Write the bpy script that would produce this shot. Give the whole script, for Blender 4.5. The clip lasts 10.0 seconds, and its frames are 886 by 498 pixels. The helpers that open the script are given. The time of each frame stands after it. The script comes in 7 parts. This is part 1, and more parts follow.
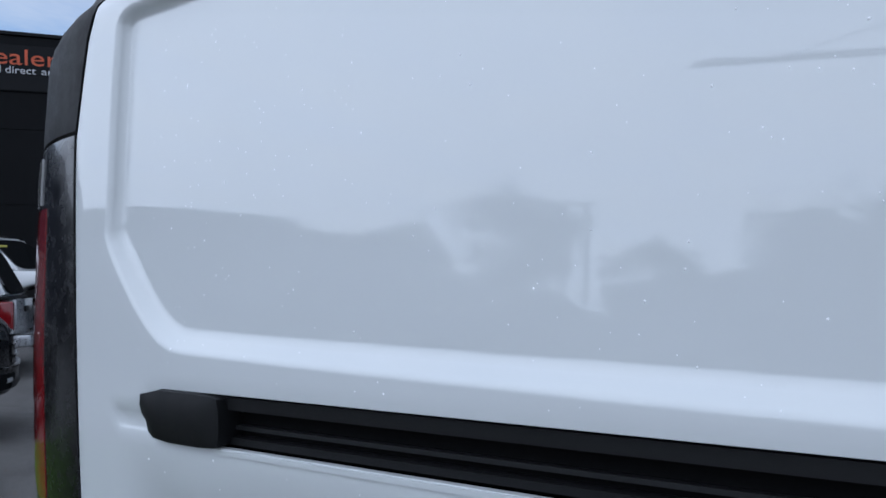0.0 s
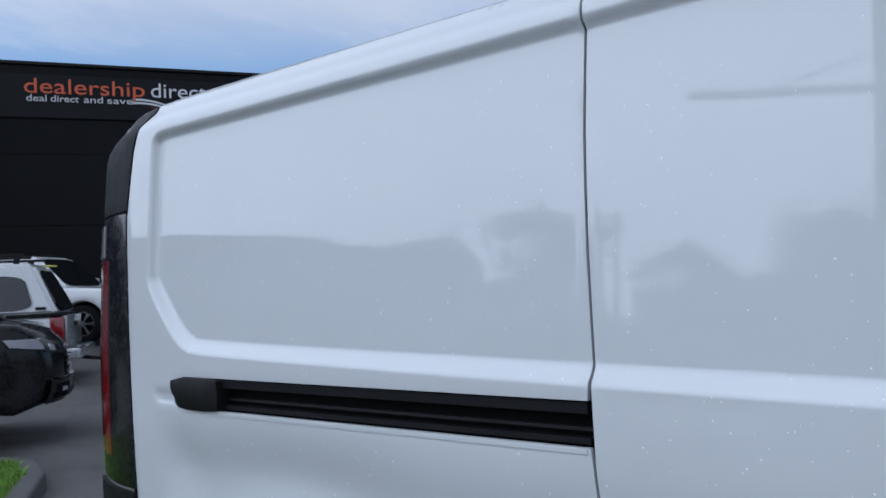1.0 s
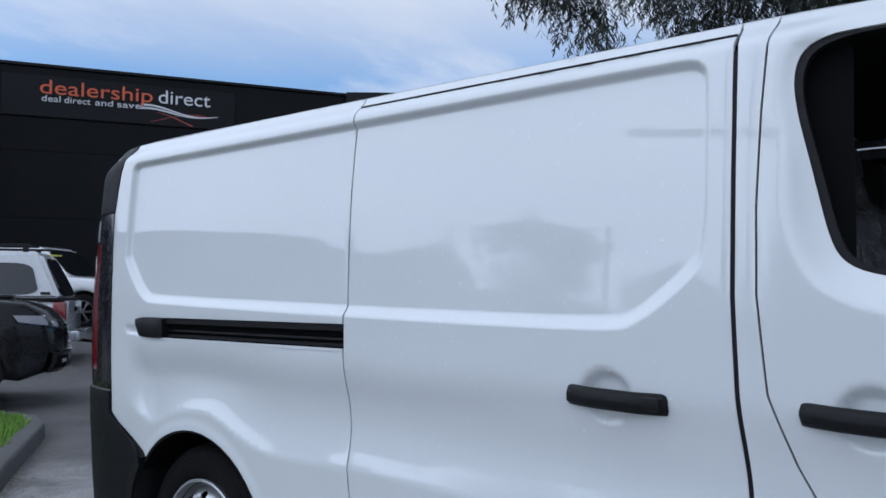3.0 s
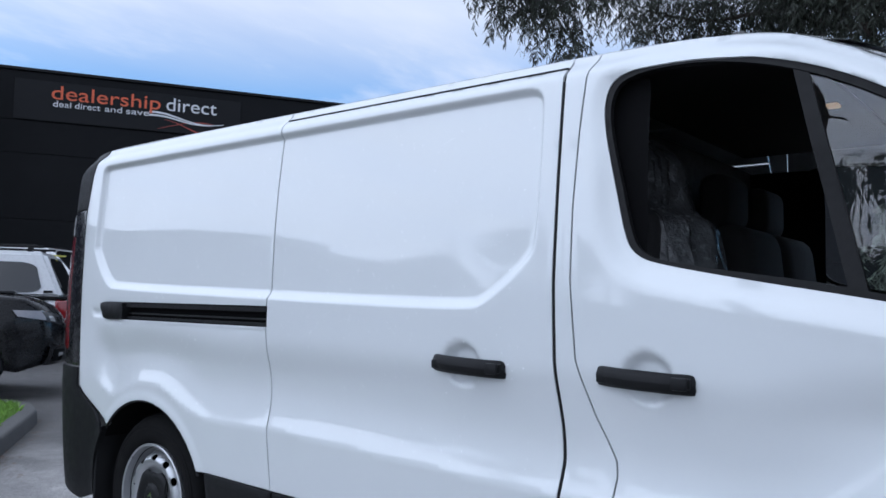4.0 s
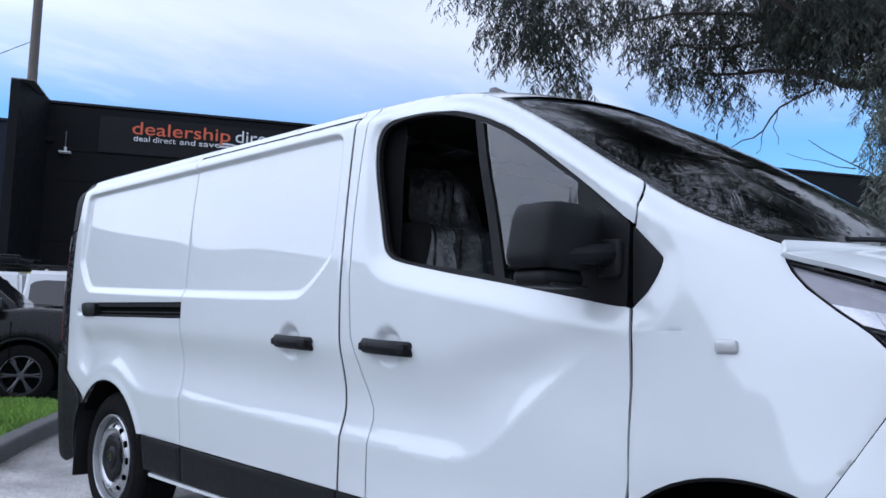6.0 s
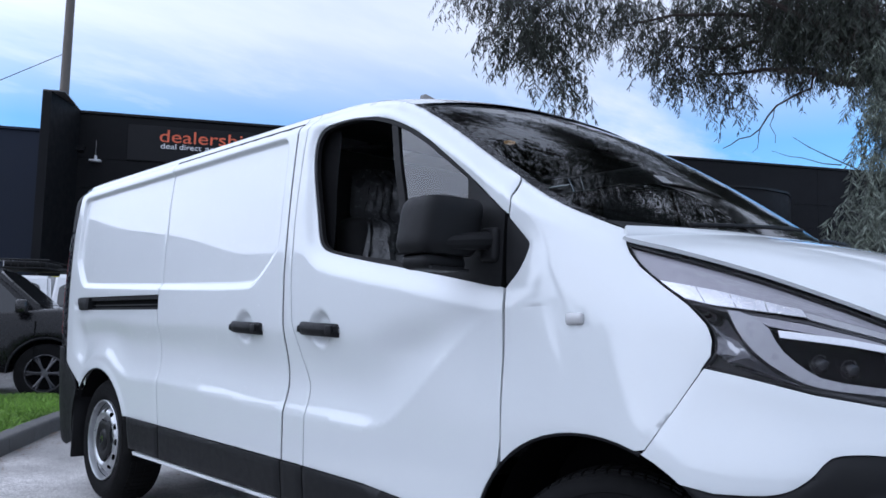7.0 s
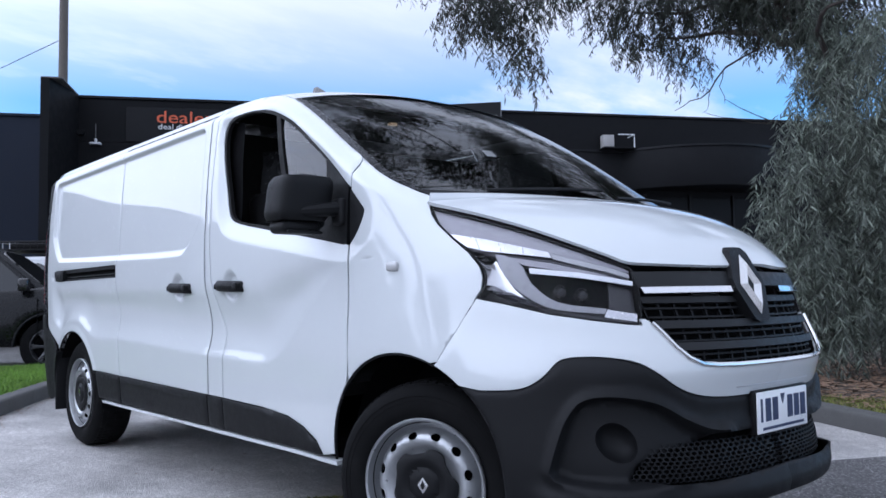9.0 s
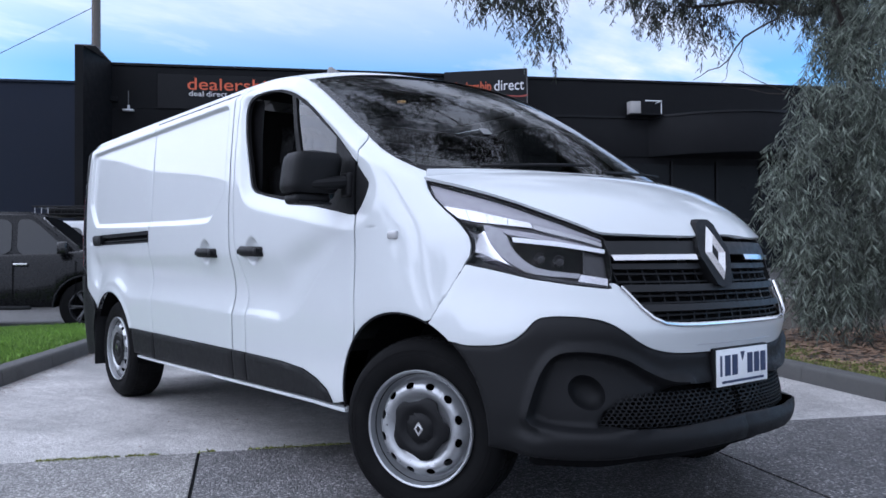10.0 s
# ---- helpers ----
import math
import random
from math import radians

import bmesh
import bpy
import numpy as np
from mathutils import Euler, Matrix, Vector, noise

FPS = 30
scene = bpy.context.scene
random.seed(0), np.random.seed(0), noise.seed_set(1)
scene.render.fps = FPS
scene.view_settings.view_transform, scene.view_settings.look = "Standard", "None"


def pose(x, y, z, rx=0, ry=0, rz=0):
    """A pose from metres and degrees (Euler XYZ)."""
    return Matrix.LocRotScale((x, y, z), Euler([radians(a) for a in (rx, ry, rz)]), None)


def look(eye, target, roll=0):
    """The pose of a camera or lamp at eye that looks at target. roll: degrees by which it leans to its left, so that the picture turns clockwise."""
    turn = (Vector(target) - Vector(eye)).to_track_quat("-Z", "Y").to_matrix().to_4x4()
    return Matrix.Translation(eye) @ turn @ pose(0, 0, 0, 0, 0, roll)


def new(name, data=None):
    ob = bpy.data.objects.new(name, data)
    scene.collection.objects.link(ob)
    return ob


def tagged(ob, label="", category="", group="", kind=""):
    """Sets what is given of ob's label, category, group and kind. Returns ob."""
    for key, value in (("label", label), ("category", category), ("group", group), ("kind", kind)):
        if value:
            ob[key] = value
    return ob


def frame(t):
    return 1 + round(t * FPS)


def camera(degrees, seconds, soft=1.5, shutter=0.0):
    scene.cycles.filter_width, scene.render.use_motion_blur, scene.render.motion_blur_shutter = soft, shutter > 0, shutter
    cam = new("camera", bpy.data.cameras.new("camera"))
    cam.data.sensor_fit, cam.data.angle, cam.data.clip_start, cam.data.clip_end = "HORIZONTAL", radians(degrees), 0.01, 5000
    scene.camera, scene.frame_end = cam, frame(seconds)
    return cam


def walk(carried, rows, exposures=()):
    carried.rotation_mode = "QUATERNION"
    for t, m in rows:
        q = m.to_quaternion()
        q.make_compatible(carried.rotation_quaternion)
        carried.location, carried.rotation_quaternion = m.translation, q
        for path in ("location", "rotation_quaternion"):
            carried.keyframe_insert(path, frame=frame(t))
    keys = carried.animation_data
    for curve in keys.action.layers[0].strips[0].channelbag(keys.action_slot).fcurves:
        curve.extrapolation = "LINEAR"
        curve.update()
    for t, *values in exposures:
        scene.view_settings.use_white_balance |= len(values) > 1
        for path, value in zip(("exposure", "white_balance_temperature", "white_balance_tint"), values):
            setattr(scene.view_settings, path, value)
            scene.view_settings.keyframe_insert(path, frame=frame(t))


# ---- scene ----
cam = camera(57.0, 10.0, soft=1.6)
PATH = [
    (0, (-2.75, -1.703, 1.322), (-3.917, -0.08, 1.382), -1.5),
    (0.5, (-2.401, -1.908, 1.349), (-3.612, -0.319, 1.418), -2.5),
    (1, (-2.091, -2.111, 1.36), (-3.327, -0.54, 1.439), -2.7),
    (1.5, (-1.771, -2.259, 1.345), (-3.019, -0.698, 1.432), -2.4),
    (2, (-1.489, -2.451, 1.309), (-2.739, -0.893, 1.405), -1.5),
    (2.5, (-1.2, -2.61, 1.287), (-2.439, -1.044, 1.387), -0.4),
    (4, (-0.382, -2.824, 1.177), (-1.642, -1.278, 1.313), 1.3),
    (4.5, (-0.097, -2.775, 1.149), (-1.396, -1.263, 1.313), 1.6),
    (5, (0.199, -2.832, 1.093), (-1.136, -1.355, 1.283), 2.1),
    (5.5, (0.516, -2.796, 1.092), (-0.858, -1.356, 1.283), 1.8),
    (7, (1.309, -2.672, 1.01), (-0.162, -1.332, 1.208), 1.3),
    (7.5, (1.491, -2.636, 0.989), (0.008, -1.308, 1.177), 0.6),
    (8, (1.703, -2.693, 0.937), (0.216, -1.367, 1.107), -0.2),
    (8.5, (1.937, -2.695, 0.916), (0.45, -1.367, 1.067), -0.6),
    (9, (2.18, -2.678, 0.937), (0.682, -1.358, 1.056), -0.8),
    (9.5, (2.365, -2.748, 0.935), (0.847, -1.449, 1.019), -0.6),
    (10, (2.507, -2.789, 0.936), (0.959, -1.522, 0.971), -0.4),
]
walk(cam, [(t, look(eye, target, roll)) for t, eye, target, roll in PATH],
     [(0, -0.33, 5670, 12), (1.5, -0.42, 5680, 12), (2.5, -0.36, 5690, 12), (4.5, 0.03, 5700, 14), (7.5, 0.12, 5670, 16), (10, 0.24, 5700, 17)])

# ---- light ----
# broken overcast: clouds brighten towards the zenith and towards the veiled sun behind the camera
SUN_TURN, SUN_RISE = radians(-120), radians(32)
sun_way = Vector((math.cos(SUN_TURN) * math.cos(SUN_RISE), math.sin(SUN_TURN) * math.cos(SUN_RISE), math.sin(SUN_RISE)))
world = bpy.data.worlds.new("overcast_sky")
scene.world = world
world.use_nodes = True


class Tree:
    """Short hand for a node tree."""

    def __init__(self, tree):
        self.tree = tree
        tree.nodes.clear()

    def add(self, kind, at=None, **values):
        node = self.tree.nodes.new(kind)
        for key, value in values.items():
            node.inputs[key.replace("_", " ")].default_value = value
        for key, source in (at or {}).items():
            self.tree.links.new(source, node.inputs[key])
        return node

    def math(self, how, a, b=None, clamp=False):
        node = self.tree.nodes.new("ShaderNodeMath")
        node.operation, node.use_clamp = how, clamp
        for n, v in enumerate((a, b)):
            if v is None:
                continue
            if isinstance(v, (int, float)):
                node.inputs[n].default_value = v
            else:
                self.tree.links.new(v, node.inputs[n])
        return node.outputs[0]

    def ramp(self, source, *stops):
        node = self.tree.nodes.new("ShaderNodeValToRGB")
        while len(node.color_ramp.elements) < len(stops):
            node.color_ramp.elements.new(0.5)
        for element, (spot, value) in zip(node.color_ramp.elements, stops):
            element.position = spot
            element.color = (value, value, value, 1) if isinstance(value, (int, float)) else (*value, 1)
        self.tree.links.new(source, node.inputs[0])
        return node.outputs[0]

    def mix(self, how, factor, a, b):
        node = self.tree.nodes.new("ShaderNodeMix")
        node.data_type, node.blend_type = "RGBA", how
        for slot, v in ((0, factor), (6, a), (7, b)):
            if isinstance(v, (int, float)):
                node.inputs[slot].default_value = v if slot == 0 else (v, v, v, 1)
            elif isinstance(v, tuple):
                node.inputs[slot].default_value = (*v, 1)
            else:
                self.tree.links.new(v, node.inputs[slot])
        return node.outputs[2]


def make_sky():
    w = Tree(world.node_tree)
    where = w.add("ShaderNodeTexCoord").outputs["Generated"]
    axis = w.add("ShaderNodeSeparateXYZ", {0: where})
    rise = w.math("MAXIMUM", axis.outputs[2], 0.0)
    flat = w.math("ADD", rise, 0.11)
    plane = w.add("ShaderNodeCombineXYZ", {0: w.math("DIVIDE", axis.outputs[0], flat), 1: w.math("DIVIDE", axis.outputs[1], flat)})
    turned = w.add("ShaderNodeMapping", {0: plane.outputs[0]}, Rotation=(0, 0, radians(35)), Scale=(1.0, 0.42, 1.0), Location=(1.3, 0.4, 0))
    big = w.add("ShaderNodeTexNoise", {"Vector": turned.outputs[0]}, Scale=0.75, Detail=7.0, Roughness=0.55, Distortion=0.35)
    fine = w.add("ShaderNodeTexNoise", {"Vector": turned.outputs[0]}, Scale=2.6, Detail=6.0, Roughness=0.6)
    veil = w.math("ADD", w.math("MULTIPLY", big.outputs[0], 0.75), w.math("MULTIPLY", fine.outputs[0], 0.25))
    # gaps in the cloud only low in the sky, where the blue shows
    low = w.ramp(rise, (0.03, 0.0), (0.10, 1.0), (0.22, 1.0), (0.34, 0.0))
    far_side = w.ramp(w.math("ADD", w.math("MULTIPLY", axis.outputs[1], 0.5), 0.5), (0.40, 0.0), (0.62, 1.0))
    gap = w.math("MULTIPLY", w.math("MULTIPLY", w.ramp(veil, (0.49, 1.0), (0.60, 0.0)), low), far_side)
    sky = w.add("ShaderNodeTexSky")
    sky.sky_type, sky.sun_disc = "NISHITA", False
    sky.sun_elevation, sky.sun_rotation = SUN_RISE, math.pi / 2 - SUN_TURN
    blue = w.mix("MULTIPLY", 1.0, sky.outputs[0], (0.10, 0.155, 0.19))
    tone = w.ramp(fine.outputs[0], (0.3, (0.74, 0.82, 0.95)), (0.5, (0.84, 0.90, 0.985)), (0.72, (0.92, 0.955, 0.985)))
    dot = w.tree.nodes.new("ShaderNodeVectorMath")
    dot.operation, dot.inputs[1].default_value = "DOT_PRODUCT", sun_way
    w.tree.links.new(where, dot.inputs[0])
    glow = w.math("POWER", w.math("MAXIMUM", dot.outputs["Value"], 0.0), 2.5)
    level = w.math("ADD", w.math("SUBTRACT", 0.95, w.math("MULTIPLY", w.math("POWER", rise, 1.5), 0.18)), w.math("MULTIPLY", glow, 1.75))
    cloud = w.mix("MULTIPLY", 1.0, tone, level)
    all_sky = w.mix("MIX", gap, cloud, blue)
    back = w.add("ShaderNodeBackground", {0: all_sky}, Strength=1.0)
    w.tree.links.new(back.outputs[0], w.add("ShaderNodeOutputWorld").inputs[0])


make_sky()
sun = new("sun", bpy.data.lights.new("sun", "SUN"))
sun.data.energy, sun.data.angle, sun.data.color = 0.5, radians(120), (1.0, 0.97, 0.93)
sun.matrix_world = look(sun_way * 30, (0, 0, 0))

# ---- materials ----
def surface(name, color, rough=0.5, metal=0.0, spread=0.12, grain=8.0, bump=0.0, bump_scale=60.0, coat=0.0, dirt=0.0,
            dirt_color=(0.12, 0.11, 0.1), rough_spread=0.1, stretch=(1, 1, 1), by_piece=0.0, spec=0.5, by_island=0.0):
    """A painted, cast or mineral surface: colour varied at two scales, uneven gloss and fine relief."""
    m = bpy.data.materials.new(name)
    m.use_nodes = True
    w = Tree(m.node_tree)
    where = w.add("ShaderNodeTexCoord").outputs["Object"]
    laid = w.add("ShaderNodeMapping", {0: where}, Scale=stretch).outputs[0]
    wide = w.add("ShaderNodeTexNoise", {"Vector": laid}, Scale=grain * 0.12, Detail=4.0, Roughness=0.6).outputs[0]
    small = w.add("ShaderNodeTexNoise", {"Vector": laid}, Scale=grain * 4.0, Detail=5.0, Roughness=0.65).outputs[0]
    both = w.math("ADD", w.math("MULTIPLY", wide, 0.5), w.math("MULTIPLY", small, 0.5))
    dark = tuple(c * (1 - spread) for c in color)
    light = tuple(min(1.0, c * (1 + spread)) for c in color)
    shade = w.ramp(both, (0.3, dark), (0.7, light))
    if by_piece:
        tone = w.ramp(w.add("ShaderNodeObjectInfo").outputs["Random"], (0.0, 1 - by_piece), (1.0, 1 + by_piece))
        shade = w.mix("MULTIPLY", 1.0, shade, tone)
    if by_island:
        tone = w.ramp(w.add("ShaderNodeNewGeometry").outputs["Random Per Island"], (0.0, 1 - by_island), (0.7, 1.0), (1.0, 1 + 1.6 * by_island))
        shade = w.mix("MULTIPLY", 1.0, shade, tone)
    if dirt:
        spots = w.add("ShaderNodeTexNoise", {"Vector": laid}, Scale=grain * 0.5, Detail=8.0, Roughness=0.7).outputs[0]
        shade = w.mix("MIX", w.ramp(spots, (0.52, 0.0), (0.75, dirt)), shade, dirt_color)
    shader = w.add("ShaderNodeBsdfPrincipled", {0: shade}, Metallic=metal, Coat_Weight=coat, Coat_Roughness=0.03, Specular_IOR_Level=spec)
    w.tree.links.new(w.ramp(small, (0.3, max(0.0, rough - rough_spread)), (0.7, min(1.0, rough + rough_spread))), shader.inputs["Roughness"])
    if bump:
        relief = w.add("ShaderNodeTexNoise", {"Vector": laid}, Scale=bump_scale, Detail=6.0, Roughness=0.65).outputs[0]
        w.tree.links.new(w.add("ShaderNodeBump", {"Height": relief}, Strength=0.6, Distance=bump).outputs[0], shader.inputs["Normal"])
    w.tree.links.new(shader.outputs[0], w.add("ShaderNodeOutputMaterial").inputs[0])
    return m


def car_paint(name, color, coat_ior=1.9):
    """Solid paint under a glassy clear coat, with a little dust and orange peel."""
    m = bpy.data.materials.new(name)
    m.use_nodes = True
    w = Tree(m.node_tree)
    where = w.add("ShaderNodeTexCoord").outputs["Object"]
    dust = w.add("ShaderNodeTexNoise", {"Vector": where}, Scale=1.3, Detail=6.0, Roughness=0.6).outputs[0]
    peel = w.add("ShaderNodeTexNoise", {"Vector": where}, Scale=160.0, Detail=2.0).outputs[0]
    shade = w.ramp(dust, (0.3, tuple(k * 0.96 for k in color)), (0.7, color))
    shader = w.add("ShaderNodeBsdfPrincipled", {0: shade}, Roughness=0.5, Specular_IOR_Level=0.2, Coat_Weight=1.0, Coat_IOR=coat_ior)
    w.tree.links.new(w.ramp(dust, (0.35, 0.015), (0.7, 0.05)), shader.inputs["Coat Roughness"])
    w.tree.links.new(w.add("ShaderNodeBump", {"Height": peel}, Strength=0.15, Distance=0.0001).outputs[0], shader.inputs["Coat Normal"])
    w.tree.links.new(shader.outputs[0], w.add("ShaderNodeOutputMaterial").inputs[0])
    return m


def clear(name, color=(1, 1, 1), rough=0.0, ior=1.45):
    """A thin pane: mirror gloss by Fresnel over tinted see-through."""
    m = bpy.data.materials.new(name)
    m.use_nodes = True
    w = Tree(m.node_tree)
    through_it = w.add("ShaderNodeBsdfTransparent", Color=(*color, 1))
    gloss = w.add("ShaderNodeBsdfGlossy", Roughness=rough)
    edge = w.add("ShaderNodeFresnel", IOR=ior)
    both = w.add("ShaderNodeMixShader", {0: edge.outputs[0], 1: through_it.outputs[0], 2: gloss.outputs[0]})
    w.tree.links.new(both.outputs[0], w.add("ShaderNodeOutputMaterial").inputs[0])
    return m


def lamp_lens(name, color):
    m = bpy.data.materials.new(name)
    m.use_nodes = True
    w = Tree(m.node_tree)
    shader = w.add("ShaderNodeBsdfPrincipled", Base_Color=(*color, 1), Roughness=0.12, Coat_Weight=1.0, Coat_Roughness=0.02)
    cells = w.add("ShaderNodeTexVoronoi", {"Vector": w.add("ShaderNodeTexCoord").outputs["Object"]}, Scale=60.0)
    w.tree.links.new(w.add("ShaderNodeBump", {"Height": cells.outputs[0]}, Strength=0.3, Distance=0.002).outputs[0], shader.inputs["Normal"])
    w.tree.links.new(shader.outputs[0], w.add("ShaderNodeOutputMaterial").inputs[0])
    return m


WHITE = car_paint("white_car_paint", (0.60, 0.625, 0.63), 1.64)
WHITE_FAR = surface("white_vehicle_paint", (0.60, 0.61, 0.62), 0.3, spread=0.03, coat=0.8, dirt=0.15)
BLACK_TRIM = surface("black_grained_plastic", (0.0065, 0.0068, 0.0076), 0.55, spread=0.25, bump=0.0006, bump_scale=900, rough_spread=0.08, spec=0.2)
GREY_TRIM = surface("dark_grey_plastic", (0.011, 0.0115, 0.0125), 0.5, spread=0.2, spec=0.3, bump=0.0004, bump_scale=700)
GLOSS_BLACK = surface("gloss_black_plastic", (0.006, 0.006, 0.007), 0.25, spread=0.2, coat=0.3)
SEAL = surface("black_rubber_seal", (0.007, 0.007, 0.0075), 0.65, spread=0.2, spec=0.25)
# Near-black that puts the shade of gaps, wells and hollows into the colour.
VOID = surface("cavity_shade_black", (0.004, 0.004, 0.0045), 0.95, spread=0.2, spec=0.1)
TYRE = surface("tyre_rubber", (0.006, 0.006, 0.0063), 0.85, spec=0.10, spread=0.3, grain=20, bump=0.0008, bump_scale=200, dirt=0.2, dirt_color=(0.03, 0.029, 0.027))
STEEL = surface("silver_painted_steel", (0.40, 0.41, 0.42), 0.36, metal=0.7, spread=0.12, grain=14, coat=0.3, dirt=0.35, dirt_color=(0.2, 0.19, 0.18))
CAP = surface("dark_hub_plastic", (0.0065, 0.0067, 0.0075), 0.55, spread=0.2, spec=0.2)
CHROME = surface("chrome", (0.80, 0.80, 0.80), 0.16, metal=1.0, spread=0.05, rough_spread=0.05)
LENS_GREY = clear("clear_lamp_lens", (0.95, 0.95, 0.96), 0.01, 1.22)
HOUSING = surface("lamp_housing_grey", (0.42, 0.42, 0.43), 0.4, metal=0.3, spread=0.15)
LAMP_SHADE = surface("lamp_upper_housing", (0.33, 0.32, 0.345), 0.4, metal=0.2, spread=0.2)
LAMP_BACK = surface("lamp_dark_housing", (0.03, 0.03, 0.033), 0.35, spread=0.2)
LAMP_GUIDE = surface("lamp_translucent_guide", (0.34, 0.34, 0.36), 0.3, spread=0.08)
LAMP_CHROME = surface("lamp_bezel_chrome", (0.70, 0.70, 0.71), 0.06, metal=1.0, spread=0.05, rough_spread=0.03)
LAMP_STRIP = surface("lamp_bright_strip", (0.62, 0.62, 0.64), 0.22, metal=0.8, spread=0.12, grain=30)
LAMP_WHITE = surface("lamp_white_guide", (0.86, 0.88, 0.9), 0.25, spread=0.03)
RED_LENS = lamp_lens("red_lamp_lens", (0.20, 0.006, 0.009))
CLEAR_LENS = lamp_lens("clear_side_lamp_lens", (0.40, 0.40, 0.40))
GLASS_FRONT = clear("windscreen_glass", (0.36, 0.40, 0.39), 0.0, 1.75)
GLASS_SIDE = clear("tinted_side_glass", (0.60, 0.64, 0.63), 0.0, 1.8)
CLOTH = surface("dark_seat_cloth", (0.010, 0.010, 0.011), 0.9, spread=0.3, grain=60, bump=0.001, bump_scale=500)
FILM = surface("clear_plastic_seat_cover", (0.05, 0.052, 0.055), 0.22, spread=0.3, grain=9, bump=0.02, bump_scale=14, coat=0.2)
DASH = surface("dashboard_plastic", (0.012, 0.0125, 0.014), 0.7, spread=0.2)
PLATE = surface("white_number_plate", (0.78, 0.79, 0.80), 0.35, spread=0.04)
STICKER = surface("faded_grey_label", (0.17, 0.175, 0.175), 0.5, spread=0.1)
INK = surface("dark_blue_plate_ink", (0.02, 0.035, 0.09), 0.4, spread=0.1)

CAB_GLOW = bpy.data.materials.new("warm_cab_lamp")
CAB_GLOW.use_nodes = True
glow_node = CAB_GLOW.node_tree.nodes["Principled BSDF"]
glow_node.inputs["Emission Color"].default_value = (1.0, 0.55, 0.16, 1)
glow_node.inputs["Emission Strength"].default_value = 0.4

# ---- small builders ----
def part(name, data, material, parent=None, label="", smooth=35):
    """Links a mesh (or a bmesh) as one object under a thing or a part."""
    if isinstance(data, bmesh.types.BMesh):
        me = bpy.data.meshes.new(name)
        data.normal_update()
        data.to_mesh(me)
        data.free()
        data = me
    if material is not None and not data.materials:
        data.materials.append(material)
    if smooth and len(data.polygons):
        data.shade_smooth()
        data.set_sharp_from_angle(angle=radians(smooth))
    ob = new(name, data)
    if parent is not None:
        ob.parent = parent
    if label:
        ob["label"] = label
    return ob


def thing(name, label, category, m=None, group="", kind=""):
    ob = new(name)
    ob.empty_display_size = 0.1
    if m is not None:
        ob.matrix_world = m
    return tagged(ob, label, category, group, kind)


def raw(name, verts, faces):
    me = bpy.data.meshes.new(name)
    me.from_pydata([tuple(v) for v in verts], [], [tuple(f) for f in faces])
    me.validate()
    me.update()
    return me


def box(x0, x1, y0, y1, z0, z1, bevel=0.0, segments=2, bm=None):
    own = bmesh.new()
    made = bmesh.ops.create_cube(own, size=1.0)["verts"]
    for v in made:
        v.co = Vector(((x0 + x1) / 2 + v.co.x * (x1 - x0), (y0 + y1) / 2 + v.co.y * (y1 - y0), (z0 + z1) / 2 + v.co.z * (z1 - z0)))
    if bevel:
        bmesh.ops.bevel(own, geom=own.edges[:], offset=bevel, segments=segments, affect="EDGES", profile=0.5)
    if bm is None:
        return own
    me = bpy.data.meshes.new("t")
    own.to_mesh(me)
    own.free()
    bm.from_mesh(me)
    bpy.data.meshes.remove(me)
    return bm


def lathe(profile, segments=48, axis="y"):
    """A body of revolution: profile of (radius, along) about the y axis (or z)."""
    verts, faces = [], []
    n = len(profile)
    for k in range(segments):
        a = 2 * math.pi * k / segments
        for r, d in profile:
            verts.append((r * math.cos(a), d, r * math.sin(a)) if axis == "y" else (r * math.cos(a), r * math.sin(a), d))
    for k in range(segments):
        j = (k + 1) % segments
        for i in range(n - 1):
            f = (k * n + i, k * n + i + 1, j * n + i + 1, j * n + i)
            faces.append(f if axis == "y" else f[::-1])
    return raw("lathe", verts, faces)


def tube(points, radius, sides=8, closed=False, taper=None):
    """A round bar along a line of points."""
    pts = [Vector(p) for p in points]
    verts, faces = [], []
    n = len(pts)
    side = None
    for i, p in enumerate(pts):
        a = pts[(i - 1) % n] if closed or i else p
        b = pts[(i + 1) % n] if closed or i < n - 1 else p
        way = (b - a).normalized()
        if side is None:
            side = way.orthogonal().normalized()
        side = (side - way * side.dot(way)).normalized()
        up = way.cross(side)
        r = radius * (taper[i] if taper else 1)
        for k in range(sides):
            t = 2 * math.pi * k / sides
            verts.append(p + side * (r * math.cos(t)) + up * (r * math.sin(t)))
    for i in range(n if closed else n - 1):
        j = (i + 1) % n
        for k in range(sides):
            m = (k + 1) % sides
            faces.append((i * sides + k, i * sides + m, j * sides + m, j * sides + k))
    if not closed:
        faces.append(tuple(range(sides))[::-1])
        faces.append(tuple((n - 1) * sides + k for k in range(sides)))
    return raw("tube", verts, faces)


def loft(rows, thick=0.0):
    """A sheet through rows of equally many points, with a back when thick is given."""
    rows = [[Vector(p) for p in r] for r in rows]
    m, n = len(rows), len(rows[0])
    verts = [p for r in rows for p in r]
    faces = [(i * n + k, i * n + k + 1, (i + 1) * n + k + 1, (i + 1) * n + k) for i in range(m - 1) for k in range(n - 1)]
    me = raw("loft", verts, faces)
    if thick:
        bm = bmesh.new()
        bm.from_mesh(me)
        bm.normal_update()
        bmesh.ops.solidify(bm, geom=bm.faces[:], thickness=thick)
        bm.to_mesh(me)
        bm.free()
    return me


